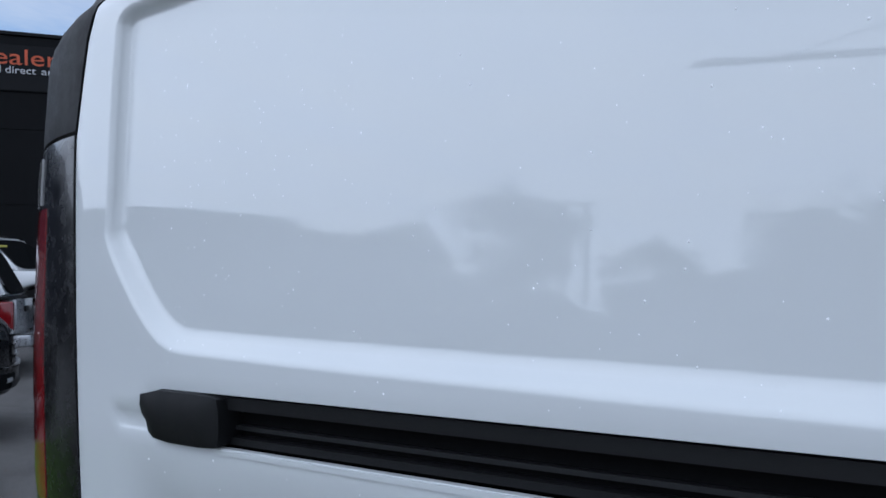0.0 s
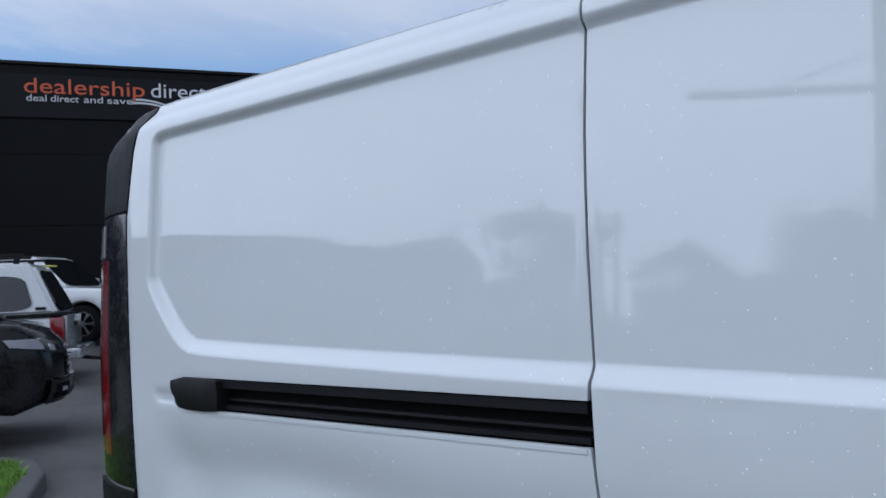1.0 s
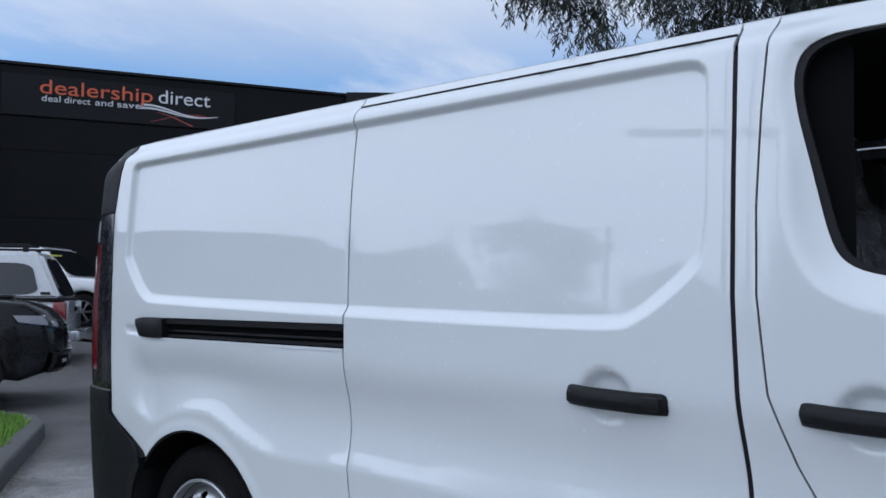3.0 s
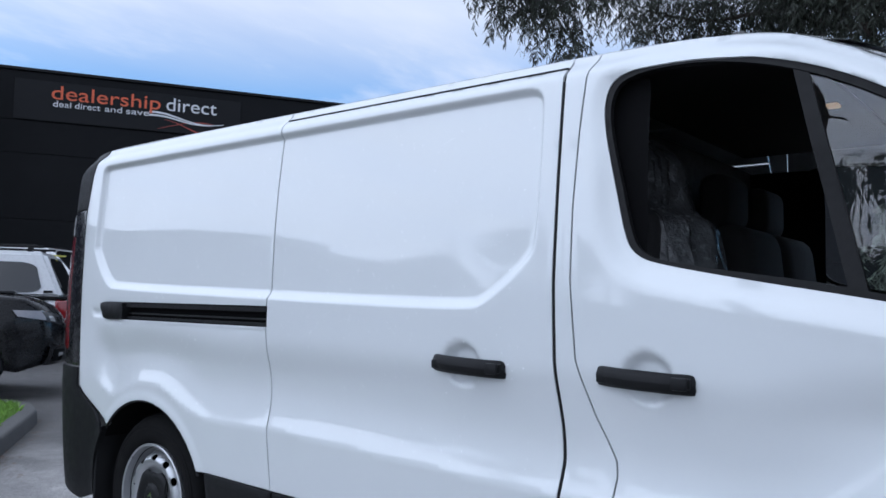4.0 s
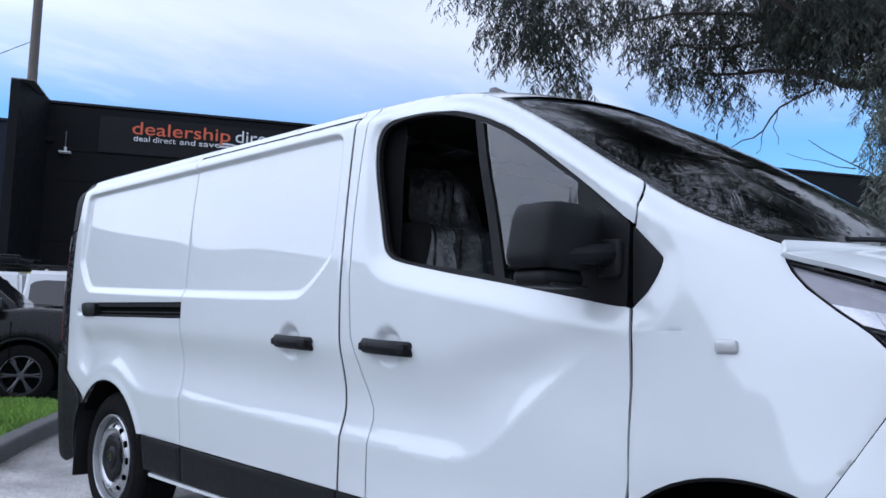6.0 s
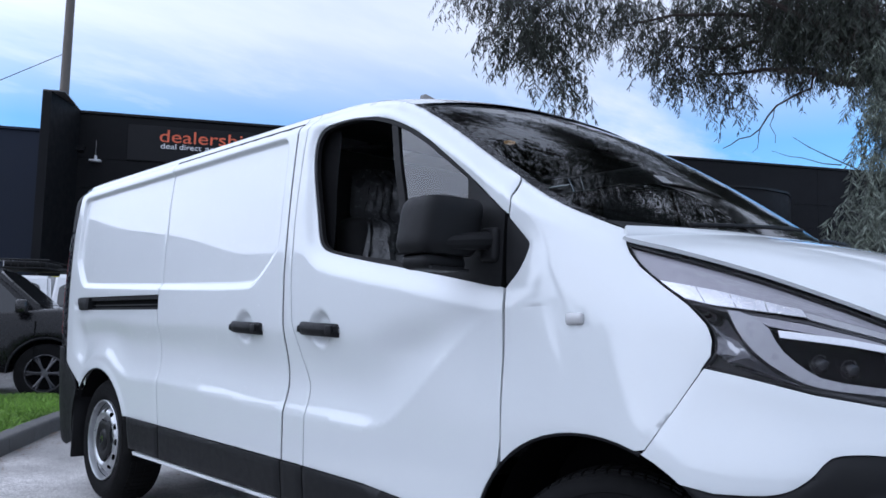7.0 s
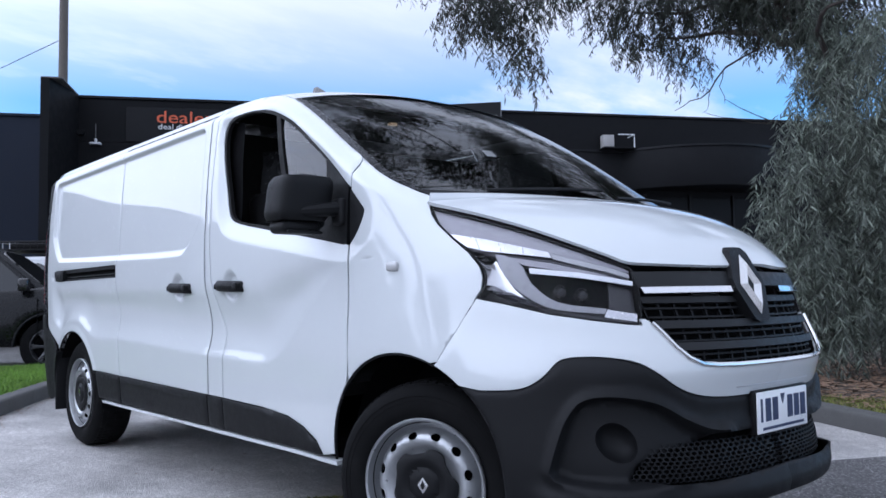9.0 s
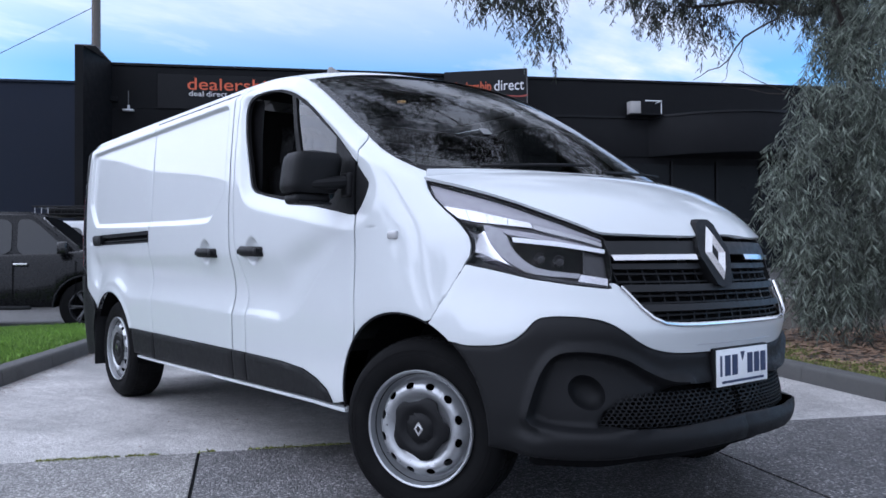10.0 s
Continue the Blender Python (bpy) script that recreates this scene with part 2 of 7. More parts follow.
def round_loop(loop, times=2):
    """Corner cutting; a corner given twice stays tight."""
    pts = [np.array(p, float) for p in loop]
    for _ in range(times):
        out = []
        for i, p in enumerate(pts):
            q = pts[(i + 1) % len(pts)]
            out += [0.75 * p + 0.25 * q, 0.25 * p + 0.75 * q]
        pts = [p for i, p in enumerate(out) if np.hypot(*(p - out[i - 1])) > 1e-5]
    return [tuple(p) for p in pts]


def round_line(line, times=2):
    """Corner cutting that keeps both ends."""
    pts = [np.array(p, float) for p in line]
    for _ in range(times):
        out = [pts[0]]
        for p, q in zip(pts[:-1], pts[1:]):
            out += [0.75 * p + 0.25 * q, 0.25 * p + 0.75 * q]
        pts = out + [pts[-1]]
    return [tuple(p) for p in pts]


def prism(loop, y0, y1, plane="xz", bevel=0.0):
    """A flat outline drawn out into a slab."""
    bm = bmesh.new()
    def place(a, b, d):
        return {"xz": (a, d, b), "xy": (a, b, d), "yz": (d, a, b)}[plane]
    low = [bm.verts.new(place(a, b, y0)) for a, b in loop]
    high = [bm.verts.new(place(a, b, y1)) for a, b in loop]
    n = len(loop)
    bm.faces.new(low), bm.faces.new(high[::-1])
    for i in range(n):
        bm.faces.new((low[i], high[i], high[(i + 1) % n], low[(i + 1) % n]))
    bmesh.ops.recalc_face_normals(bm, faces=bm.faces[:])
    if bevel:
        sharp = [e for e in bm.edges if e.calc_face_angle(0) > 0.7]
        bmesh.ops.bevel(bm, geom=sharp, offset=bevel, segments=2, affect="EDGES", profile=0.5)
    return bm

# ---- the van: a side and nose surface, unrolled to (u, z); u runs from the tail along the flank and round to the nose ----
from mathutils.geometry import delaunay_2d_cdt

X0, LAP = -0.35, 1.55
MID = X0 + LAP
HUB = 0.345
ARCH_X, ARCH_R = -0.05, 0.405


def smooth(a, b, x):
    t = np.clip((x - a) / (b - a), 0, 1)
    return t * t * (3 - 2 * t)


def eased(zs, values, width):
    """A profile through the given heights with its corners rounded over width."""
    fine_z = np.arange(0.0, 2.4, .005)
    k = max(1, int(width / .005)) | 1
    bell = np.hanning(k + 2)
    flat = np.pad(np.interp(fine_z, zs, values), k // 2 + 1, mode="edge")
    return fine_z, np.convolve(flat, bell / bell.sum(), "valid")


NOSE = eased([.15, .24, .32, .42, .5, .56, .62, .70, .76, .86, .95, 1.03, 1.09, 1.3, 1.9],
                     [.80, .845, .875, .865, .84, .825, .83, .865, .86, .83, .80, .765, .70, .35, .0], .05)
WIDTH = eased([.15, .3, .5, .75, 1.0, 1.2, 1.5, 1.75, 1.84, 1.95], [.88, .905, .925, .94, .945, .945, .93, .91, .90, .885], .22)
ROUND = eased([.2, .6, .8, 1.3], [2.7, 2.7, 2.3, 2.2], .25)


def nose(z):
    return np.interp(z, *NOSE)


def half_width(z):
    return np.interp(z, *WIDTH)


def power(z):
    return np.interp(z, *ROUND)


ROOF_LINE = [(-4.35, 1.81), (-4.2, 1.845), (-4.05, 1.868), (-3.9, 1.875), (-1.60, 1.878), (-1.30, 1.874), (-1.08, 1.864), (-.90, 1.834), (-.60, 1.655), (-.36, 1.488), (-.133, 1.385), (.153, 1.294)]
for _ in range(3):
    ROOF_LINE = ROOF_LINE[:1] + [(p[0] + (q[0] - p[0]) * f, p[1] + (q[1] - p[1]) * f) for p, q in zip(ROOF_LINE[:-1], ROOF_LINE[1:]) for f in (.25, .75)] + ROOF_LINE[-1:]


def top_edge(u):
    """Height at which the flank ends: roof edge, then the screen pillar."""
    return np.interp(u, [a for a, _ in ROOF_LINE], [b for _, b in ROOF_LINE])


def unroll(x, z):
    """u of the flank point at length x."""
    if x <= X0:
        return x
    return X0 + LAP * math.asin(min(1.0, ((x - X0) / (float(nose(z)) - X0)) ** (float(power(z)) / 2))) * 2 / math.pi


def skin(u, z):
    u, z = np.asarray(u, float), np.asarray(z, float)
    w = half_width(z)
    th = np.clip((u - X0) / LAP, 0, 1) * math.pi / 2
    p, a = power(z), nose(z) - X0
    x = np.where(u < X0, u, X0 + a * np.abs(np.sin(th)) ** (2 / p))
    y = np.where(u < X0, -w, -w * np.abs(np.cos(th)) ** (2 / p))
    back = np.clip((-4.05 - u) / .34, 0, 1)
    roll_in = smooth(0.07, 0.0, top_edge(u) - z) * np.interp(u, [-4.3, -1.2, -.9, -.3, .1], [.045, .05, .07, .065, 0.0])
    return np.stack([x, y + .105 * back ** 2 + np.where(u < .1, roll_in, 0), z + 0 * x], -1)


def to_line(u, z, line, closed=False):
    """Distance to a line of points."""
    pts = np.array(line, float)
    if closed:
        pts = np.vstack([pts, pts[:1]])
    best = np.full(np.shape(u), 1e9)
    for (a, b), (c, d) in zip(pts[:-1], pts[1:]):
        k = np.clip(((u - a) * (c - a) + (z - b) * (d - b)) / max(1e-12, (c - a) ** 2 + (d - b) ** 2), 0, 1)
        best = np.minimum(best, np.hypot(u - a - k * (c - a), z - b - k * (d - b)))
    return best


def inside(u, z, loop):
    pts = np.array(loop, float)
    odd = np.zeros(np.shape(u), bool)
    for (a, b), (c, d) in zip(pts, np.roll(pts, -1, 0)):
        if b != d:
            odd ^= ((b > z) != (d > z)) & (u < (c - a) * (z - b) / (d - b) + a)
    return odd


def depth_in(u, z, loop):
    """Distance to a closed outline, positive inside."""
    far = to_line(u, z, loop, True)
    return np.where(inside(u, z, loop), far, -far)


PANEL = round_loop([(-3.985, 1.43), (-3.99, 1.72), (-3.985, 1.781), (-3.90, 1.783), (-2.7, 1.790), (-1.70, 1.797), (-1.595, 1.793), (-1.585, 1.71),
                    (-1.588, 1.37), (-1.60, 1.31), (-1.755, 1.180), (-1.84, 1.163), (-2.7, 1.182), (-3.74, 1.211), (-3.85, 1.222), (-3.99, 1.385)])
WINDOW = round_loop([(-1.375, 1.53), (-1.405, 1.66), (-1.408, 1.735), (-1.385, 1.786), (-1.32, 1.807), (-1.22, 1.812), (-1.12, 1.806), (-.97, 1.772), (-.84, 1.722), (-.72, 1.655), (-.61, 1.576),
                     (-.485, 1.482), (-.32, 1.352), (-.232, 1.276), (-.229, 1.255), (-.30, 1.165), (-.338, 1.138), (-.40, 1.146), (-.57, 1.176), (-.86, 1.225), (-.98, 1.243),
                     (-1.23, 1.287), (-1.305, 1.310), (-1.340, 1.36)])
FOG = (.555, .490)
# the pressed crease: a wave over the rear arch, then along the doors and up to the wing
SCOOP = [(-3.96, .842), (-3.937, .829), (-3.855, .783), (-3.80, .760), (-3.765, .753), (-3.735, .757), (-3.706, .768), (-3.66, .787), (-3.615, .805), (-3.56, .818), (-3.503, .823), (-3.46, .824), (-3.416, .821),
         (-3.372, .811), (-3.329, .796), (-3.244, .758), (-3.182, .736), (-3.12, .723), (-3.065, .716), (-2.955, .713), (-2.859, .715), (-2.69, .722), (-1.52, .678), (-1.2, .670)]
SCOOP_FRONT = round_line([(-1.2, .670), (-1.03, .664), (-.93, .672), (-.85, .700), (-.76, .762), (-.62, .885), (-.50, .985), (-.40, 1.05), (-.30, 1.078), (-.2, 1.085)])
SCOOP += SCOOP_FRONT[1:]
POD = round_loop([(.29, .37), (.33, .45), (.40, .565), (.45, .618), (.54, .626), (.65, .614), (.74, .588), (.83, .535), (.92, .503), (1.02, .50),
                  (.98, .46), (.86, .40), (.60, .352)])


def relief(u, z):
    """How far the pressed sheet stands out from the plain skin."""
    into = depth_in(u, z, PANEL)
    slope = np.interp(z, [1.24, 1.36, 1.45], [.029, .026, .0145])
    d = -0.020 * (.7 * np.clip(into / slope, 0, 1) + .3 * smooth(0.0, 1.0, into / slope))
    out = -depth_in(u, z, WINDOW)
    high = smooth(1.40, 1.62, z)
    d -= (0.022 - .011 * high) * (1 - smooth(0.003, 0.075 - .043 * high, out)) * (1 - .7 * smooth(-.55, -.30, u))
    above = np.where(z > np.interp(u, [a for a, _ in SCOOP], [b for _, b in SCOOP]), 1.0, -1.0)
    s = to_line(u, z, SCOOP) * above
    fade = smooth(-3.97, -3.84, u) * (1 - smooth(.92, 1.09, z)) * (1 - smooth(-.45, -.25, u))
    d -= 0.028 * np.sin(np.clip(s / .14, 0, 1) * math.pi / 2) * (1 - smooth(.14, .38, s)) * fade
    rear = np.hypot(u + 3.5, z - HUB)
    d += 0.008 * (1 - smooth(.405, .45, rear))
    front = np.hypot(skin(u, z)[..., 0] - ARCH_X, z - HUB)
    d += 0.011 * (1 - smooth(.42, .74, front)) * (1 - smooth(.0, .45, u))
    for a in (-1.838, -1.262):
        d -= 0.024 * (1 - smooth(.046, .067, np.hypot((u - a) / 1.05, z - 1.006)))
    d -= 0.012 * smooth(0.0, 0.03, depth_in(u, z, [(-3.97, 1.118), (-3.95, 1.128), (-3.84, 1.128), (-3.84, 1.085), (-3.95, 1.085)]))
    pod = depth_in(u, z, POD)
    d += 0.018 * smooth(-.042, -.008, pod) * (1 - smooth(-.004, .004, pod)) - 0.036 * smooth(-.004, .016, pod)
    r = np.hypot((u - FOG[0]) / 1.3, z - FOG[1])
    d -= 0.050 * np.sqrt(np.clip(1 - (r / .058) ** 2, 0, 1))
    d += 0.026 * smooth(.362, .322, z) * smooth(.20, .34, u) * (1 - .6 * smooth(.60, .80, u))
    return d


def at_skin(u, z, lift=0.0):
    """Place on the pressed sheet, lift metres outside it."""
    e = 0.002
    u, z = np.asarray(u, float), np.asarray(z, float)
    uu = np.clip(u, None, MID - e)
    n = np.cross(skin(uu + e, z) - skin(uu - e, z), skin(uu, z + e) - skin(uu, z - e))
    n /= np.maximum(np.linalg.norm(n, axis=-1, keepdims=True), 1e-9)
    return skin(u, z) + n * (relief(u, z) + lift)[..., None]


def finer(loop, step):
    out = []
    for (a, b), (c, d) in zip(loop, loop[1:] + loop[:1]):
        n = max(1, int(math.hypot(c - a, d - b) / step))
        out += [(a + (c - a) * k / n, b + (d - b) * k / n) for k in range(n)]
    return out


def offset(loop, d):
    """A closed outline moved inwards by d."""
    pts = np.array(loop)
    way = np.roll(pts, -1, 0) - np.roll(pts, 1, 0)
    n = np.stack([-way[:, 1], way[:, 0]], -1) / np.maximum(np.linalg.norm(way, axis=1, keepdims=True), 1e-9)
    turn = np.sum(pts[:, 0] * np.roll(pts[:, 1], -1) - np.roll(pts[:, 0], -1) * pts[:, 1])
    return [tuple(p) for p in pts + n * d * (1 if turn > 0 else -1)]


def circle(cx, cz, r, n=28, wide=1.0):
    return [(cx + wide * r * math.cos(2 * math.pi * k / n), cz + r * math.sin(2 * math.pi * k / n)) for k in range(n)]


def folds():
    """Lines along which the sheet is bent sharply, as (points, closed)."""
    out = [(PANEL, True), (offset(PANEL, -.006), True), (offset(PANEL, .007), True), (offset(PANEL, .014), True), (offset(PANEL, .021), True), (offset(PANEL, .029), True), (offset(PANEL, .037), True), (offset(WINDOW, -.04), True), (SCOOP[1:-1], False), (POD, True), (offset(POD, .006), True), (offset(POD, .016), True),
           (offset(POD, -.008), True), (offset(POD, -.042), True), *((circle(*FOG, r, 28, 1.3), True) for r in (.060, .057, .052, .042, .028))]
    return out


def sheet(loop, step=0.018, thick=0.012, lift=0.0, holes=(), mirror=False, both=False, place=at_skin, edge=0.0015):
    """A pressed panel with clean edges and a folded rim: outline and holes in (u, z)."""
    loops = [finer(list(loop), step)] + [finer(list(h), step) for h in holes]
    pts, edges = [], []
    for lp in loops:
        base = len(pts)
        pts += lp
        edges += [(base + i, base + (i + 1) % len(lp)) for i in range(len(lp))]
    rim = len(pts)
    a = np.array(loops[0])
    gu, gz = np.meshgrid(np.arange(a[:, 0].min(), a[:, 0].max(), step), np.arange(a[:, 1].min(), a[:, 1].max(), step))
    gu, gz = gu.ravel(), gz.ravel()
    keep = depth_in(gu, gz, loops[0]) > step * 0.5
    for h in loops[1:]:
        keep &= depth_in(gu, gz, h) < -step * 0.5
    if place is at_skin and step < .03 and thick:
        for line, closed in folds():
            fine_line = finer(list(line), step) if closed else finer(list(line), step)[:-1]
            arr = np.array(fine_line)
            ok = depth_in(arr[:, 0], arr[:, 1], loops[0]) > step * .25
            for h in loops[1:]:
                ok &= depth_in(arr[:, 0], arr[:, 1], h) < -step * .25
            if not ok.any():
                continue
            keep &= to_line(gu, gz, fine_line, closed) > step * .4
            base = len(pts)
            pts += fine_line
            n_ = len(fine_line)
            links = range(n_) if closed else range(n_ - 1)
            edges += [(base + i, base + (i + 1) % n_) for i in links if ok[i] and ok[(i + 1) % n_] and math.dist(fine_line[i], fine_line[(i + 1) % n_]) < 2 * step]
            bad = [i for i in range(n_) if not ok[i]]
            if bad:
                # leave the points that lie outside off the list
                move = {}
                kept = []
                for i in range(n_):
                    if ok[i]:
                        move[base + i] = base + len(kept)
                        kept.append(fine_line[i])
                del pts[base:]
                pts += kept
                edges = [(move.get(a_, a_) if a_ >= base else a_, move.get(b_, b_) if b_ >= base else b_) for a_, b_ in edges]
    pts += list(zip(gu[keep], gz[keep]))
    v2, _, tris, orig, _, _ = delaunay_2d_cdt([Vector(p) for p in pts], edges, [], 0, 1e-6)
    v2 = np.array([tuple(v) for v in v2])
    mid = v2[np.array(tris)].mean(1)
    good = inside(mid[:, 0], mid[:, 1], loops[0])
    for h in loops[1:]:
        good &= ~inside(mid[:, 0], mid[:, 1], h)
    tris = [t for t, g in zip(tris, good) if g]
    onrim = np.array([any(o < rim for o in src) for src in orig])
    front = place(v2[:, 0], v2[:, 1], np.where(onrim, lift - edge, lift))
    n = len(v2)
    fixed = []
    for t in tris:
        p, q, r = v2[t[0]], v2[t[1]], v2[t[2]]
        fixed.append(t if (q[0] - p[0]) * (r[1] - p[1]) - (q[1] - p[1]) * (r[0] - p[0]) > 0 else t[::-1])
    verts, faces = list(front), list(map(tuple, fixed))
    if thick:
        verts += list(place(v2[:, 0], v2[:, 1], np.full(n, lift - thick)))
        faces += [tuple(n + i for i in t[::-1]) for t in fixed]
        used = set()
        for t in fixed:
            for k in range(3):
                used.add((t[k], t[(k + 1) % 3]))
        faces += [(j, i, n + i, n + j) for i, j in used if (j, i) not in used]
    verts = np.array(verts)
    if both or mirror:
        other = verts * (1, -1, 1)
        flipped = [f[::-1] for f in faces]
        if mirror:
            return raw("sheet", other, flipped)
        m = len(verts)
        return raw("sheet", np.vstack([verts, other]), faces + [tuple(m + i for i in f) for f in flipped])
    return raw("sheet", verts, faces)


def arc(cx, cz, r, a0, a1, n=14):
    return [(unroll(cx + r * math.cos(radians(a0 + (a1 - a0) * k / n)), cz + r * math.sin(radians(a0 + (a1 - a0) * k / n))),
             cz + r * math.sin(radians(a0 + (a1 - a0) * k / n))) for k in range(n + 1)]


def along_top(a, b, n=12, drop=0.0):
    return [(a + (b - a) * k / n, float(top_edge(a + (b - a) * k / n)) - drop) for k in range(n + 1)]


TAIL = [(-4.035, 1.868), (-4.075, 1.74), (-4.095, 1.57), (-4.065, 1.2), (-4.052, .80)]
SEAM_A = [(-2.727, 1.80), (-2.733, 1.6), (-2.732, 1.4), (-2.726, 1.2)]
SEAM_A_LOW = [(-2.724, 1.05), (-2.719, .9), (-2.711, .72), (-2.694, .508)]
SEAM_B = [(-1.532, 1.80), (-1.533, 1.64), (-1.536, 1.25), (-1.528, 1.03), (-1.514, .86), (-1.509, .77), (-1.519, .66), (-1.532, .49)]
SEAM_C = [(-1.460, 1.80), (-1.472, 1.65), (-1.482, 1.44), (-1.482, 1.25), (-1.462, 1.04), (-1.41, .895), (-1.356, .79), (-1.352, .75), (-1.36, .69), (-1.372, .488)]
SEAM_D = [(-.330, 1.47), (-.305, 1.40), (-.316, 1.345), (-.333, 1.14), (-.334, .94), (-.338, .70)]
GAP = 0.0026
HEADLIGHT = round_loop([(.126, 1.252), (.126, 1.252), (.323, 1.197), (.437, 1.152), (.522, 1.104), (.60, 1.062), (.668, 1.030), (.684, 1.016), (.684, .965), (.662, .858), (.655, .845), (.61, .848),
                        (.508, .860), (.37, .881), (.229, .916), (.143, .935), (.143, .935), (.174, .965), (.185, 1.0), (.185, 1.04), (.168, 1.085), (.140, 1.135), (.116, 1.188), (.114, 1.225)], 2)
LAMP_REAR = [(.142, .932), (.168, .962), (.180, 1.0), (.179, 1.04), (.163, 1.085), (.136, 1.135), (.113, 1.188), (.112, 1.225), (.122, 1.252)]
LAMP_LOW = [(.655, .842), (.61, .845), (.508, .857), (.37, .878), (.229, .913), (.144, .931)]
WHITE_LOW = [(.012, .646), (.105, .641), (.21, .645), (.265, .658), (.31, .69), (.35, .731), (.385, .748), (.47, .752), (.56, .745), (.63, .730), (.69, .697),
             (.76, .660), (.83, .633), (.92, .616), (1.03, .611), (MID, .611)]
GRILLE_SIDE = [(.652, .862), (.675, .862), (.70, .838), (.745, .785), (.80, .738), (.85, .719), (.91, .713), (1.03, .711), (MID, .711)]
SILL_TOP = [(-3.08, .515), (-2.68, .507), (-1.53, .489), (-1.0, .478), (-.80, .462), (-.68, .432), (-.58, .39), (-.535, .337)]


WHITE_LOW = WHITE_LOW[:1] + round_line(WHITE_LOW[1:])
GRILLE_SIDE = round_line(GRILLE_SIDE)


def shift(line, d):
    return [(a + d, b) for a, b in line]


VAN = thing("delivery_van", "white long-wheelbase panel van with black plastic bumpers, front wheels turned", "van")


def sides(name, parent, material, loop, label="", left=True, **how):
    """The panel on the near flank and its twin on the far one."""
    made = part(name, sheet(loop, **how), material, parent, label, 62)
    if left:
        part(name, sheet(loop, mirror=True, **{**how, "step": 0.04}), material, parent, label, 62)
    return made



TIP = max(range(len(WINDOW)), key=lambda i: WINDOW[i][0])
BACKWARD = (WINDOW[TIP:] + WINDOW[:TIP])[::-1]
REAR_ARCH = arc(-3.5, HUB, .408, 24.5, 137)


def build_flanks():
    quarter = along_top(-4.035, -2.727 - GAP, 10)[1:] + shift(SEAM_A, -GAP) + [(-2.731, 1.158), (-3.83, 1.158), (-3.862, 1.150), (-3.866, 1.115), (-3.85, 1.082), (-2.73, 1.082)] \
        + shift(SEAM_A_LOW, -GAP) + [(-3.0, .5135)] + REAR_ARCH + [(-3.88, .672), (-4.0, .735), (-4.052, .772)] + TAIL[::-1]
    sides("quarter_panel", VAN, WHITE, quarter, step=0.013)
    door = along_top(-2.727 + GAP, -1.532 - GAP, 10, .0365) + shift(SEAM_B, -GAP) + [(-2.0, .497)] + shift(SEAM_A_LOW, GAP)[::-1] + shift(SEAM_A, GAP)[::-1]
    slide = sides("sliding_door", VAN, WHITE, door, "white sliding door with recessed upper panel", step=0.013)
    sides("roof_gutter", VAN, WHITE, along_top(-2.727 + GAP, -1.53 - GAP, 10) + along_top(-2.727 + GAP, -1.53 - GAP, 10, .0300)[::-1], step=0.013)
    sides("door_seal", slide, SEAL, shift(SEAM_B, -.006) + shift(SEAM_B, .012)[::-1], "black rubber door seal", left=False, lift=-.0035, step=.02)
    post = along_top(-1.53 + GAP, -1.445 - GAP, 3) + shift(SEAM_C, -GAP)[:9] + [(-1.376, .488)] + shift(SEAM_B, GAP + .006)[::-1]
    sides("door_post", VAN, WHITE, post, step=0.016)
    front_door = along_top(-1.445 + GAP, -.333, 16) + [(-.312, 1.425), (-.310, 1.395), (-.321, 1.357)] + [p for p in BACKWARD if p[0] < -.345] \
        + [(-.338, 1.136)] + shift(SEAM_D, -GAP)[4:5] + [(-.343, .71)] + arc(ARCH_X, HUB, ARCH_R, 137, 179, 9) + [(-.535, .337)] + SILL_TOP[::-1][1:5] + [(-1.37, .487)] + shift(SEAM_C, GAP)[::-1]
    leaf = sides("front_door", VAN, WHITE, front_door, "white front door with its window lowered", step=0.013)
    fender = along_top(-.326, .150, 12) + [(.138, 1.276)] + shift(LAMP_REAR, -.004)[::-1] + [(.133, .922), (.052, .818), (-.03, .725)] \
        + arc(ARCH_X, HUB, ARCH_R, 68, 133, 10) + shift(SEAM_D, GAP)[4:5] + [(-.330, 1.136)]
    edge = [p for p in BACKWARD if p[0] > -.322]
    ordered = sorted([p for p in edge if p[1] < WINDOW[TIP][1]], key=lambda p: p[1]) + sorted([p for p in edge if p[1] >= WINDOW[TIP][1]], key=lambda p: p[1])
    fender += ordered + [(-.313, 1.353), (-.303, 1.395), (-.304, 1.425)]
    sides("front_fender", VAN, WHITE, fender, "white front wing", step=0.013)
    # dark backing behind every gap, the shade there put into its colour
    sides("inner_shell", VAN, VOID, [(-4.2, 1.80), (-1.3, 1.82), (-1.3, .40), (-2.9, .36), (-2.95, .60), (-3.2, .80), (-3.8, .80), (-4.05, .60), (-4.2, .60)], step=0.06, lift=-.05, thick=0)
    return slide, leaf


build_flanks()


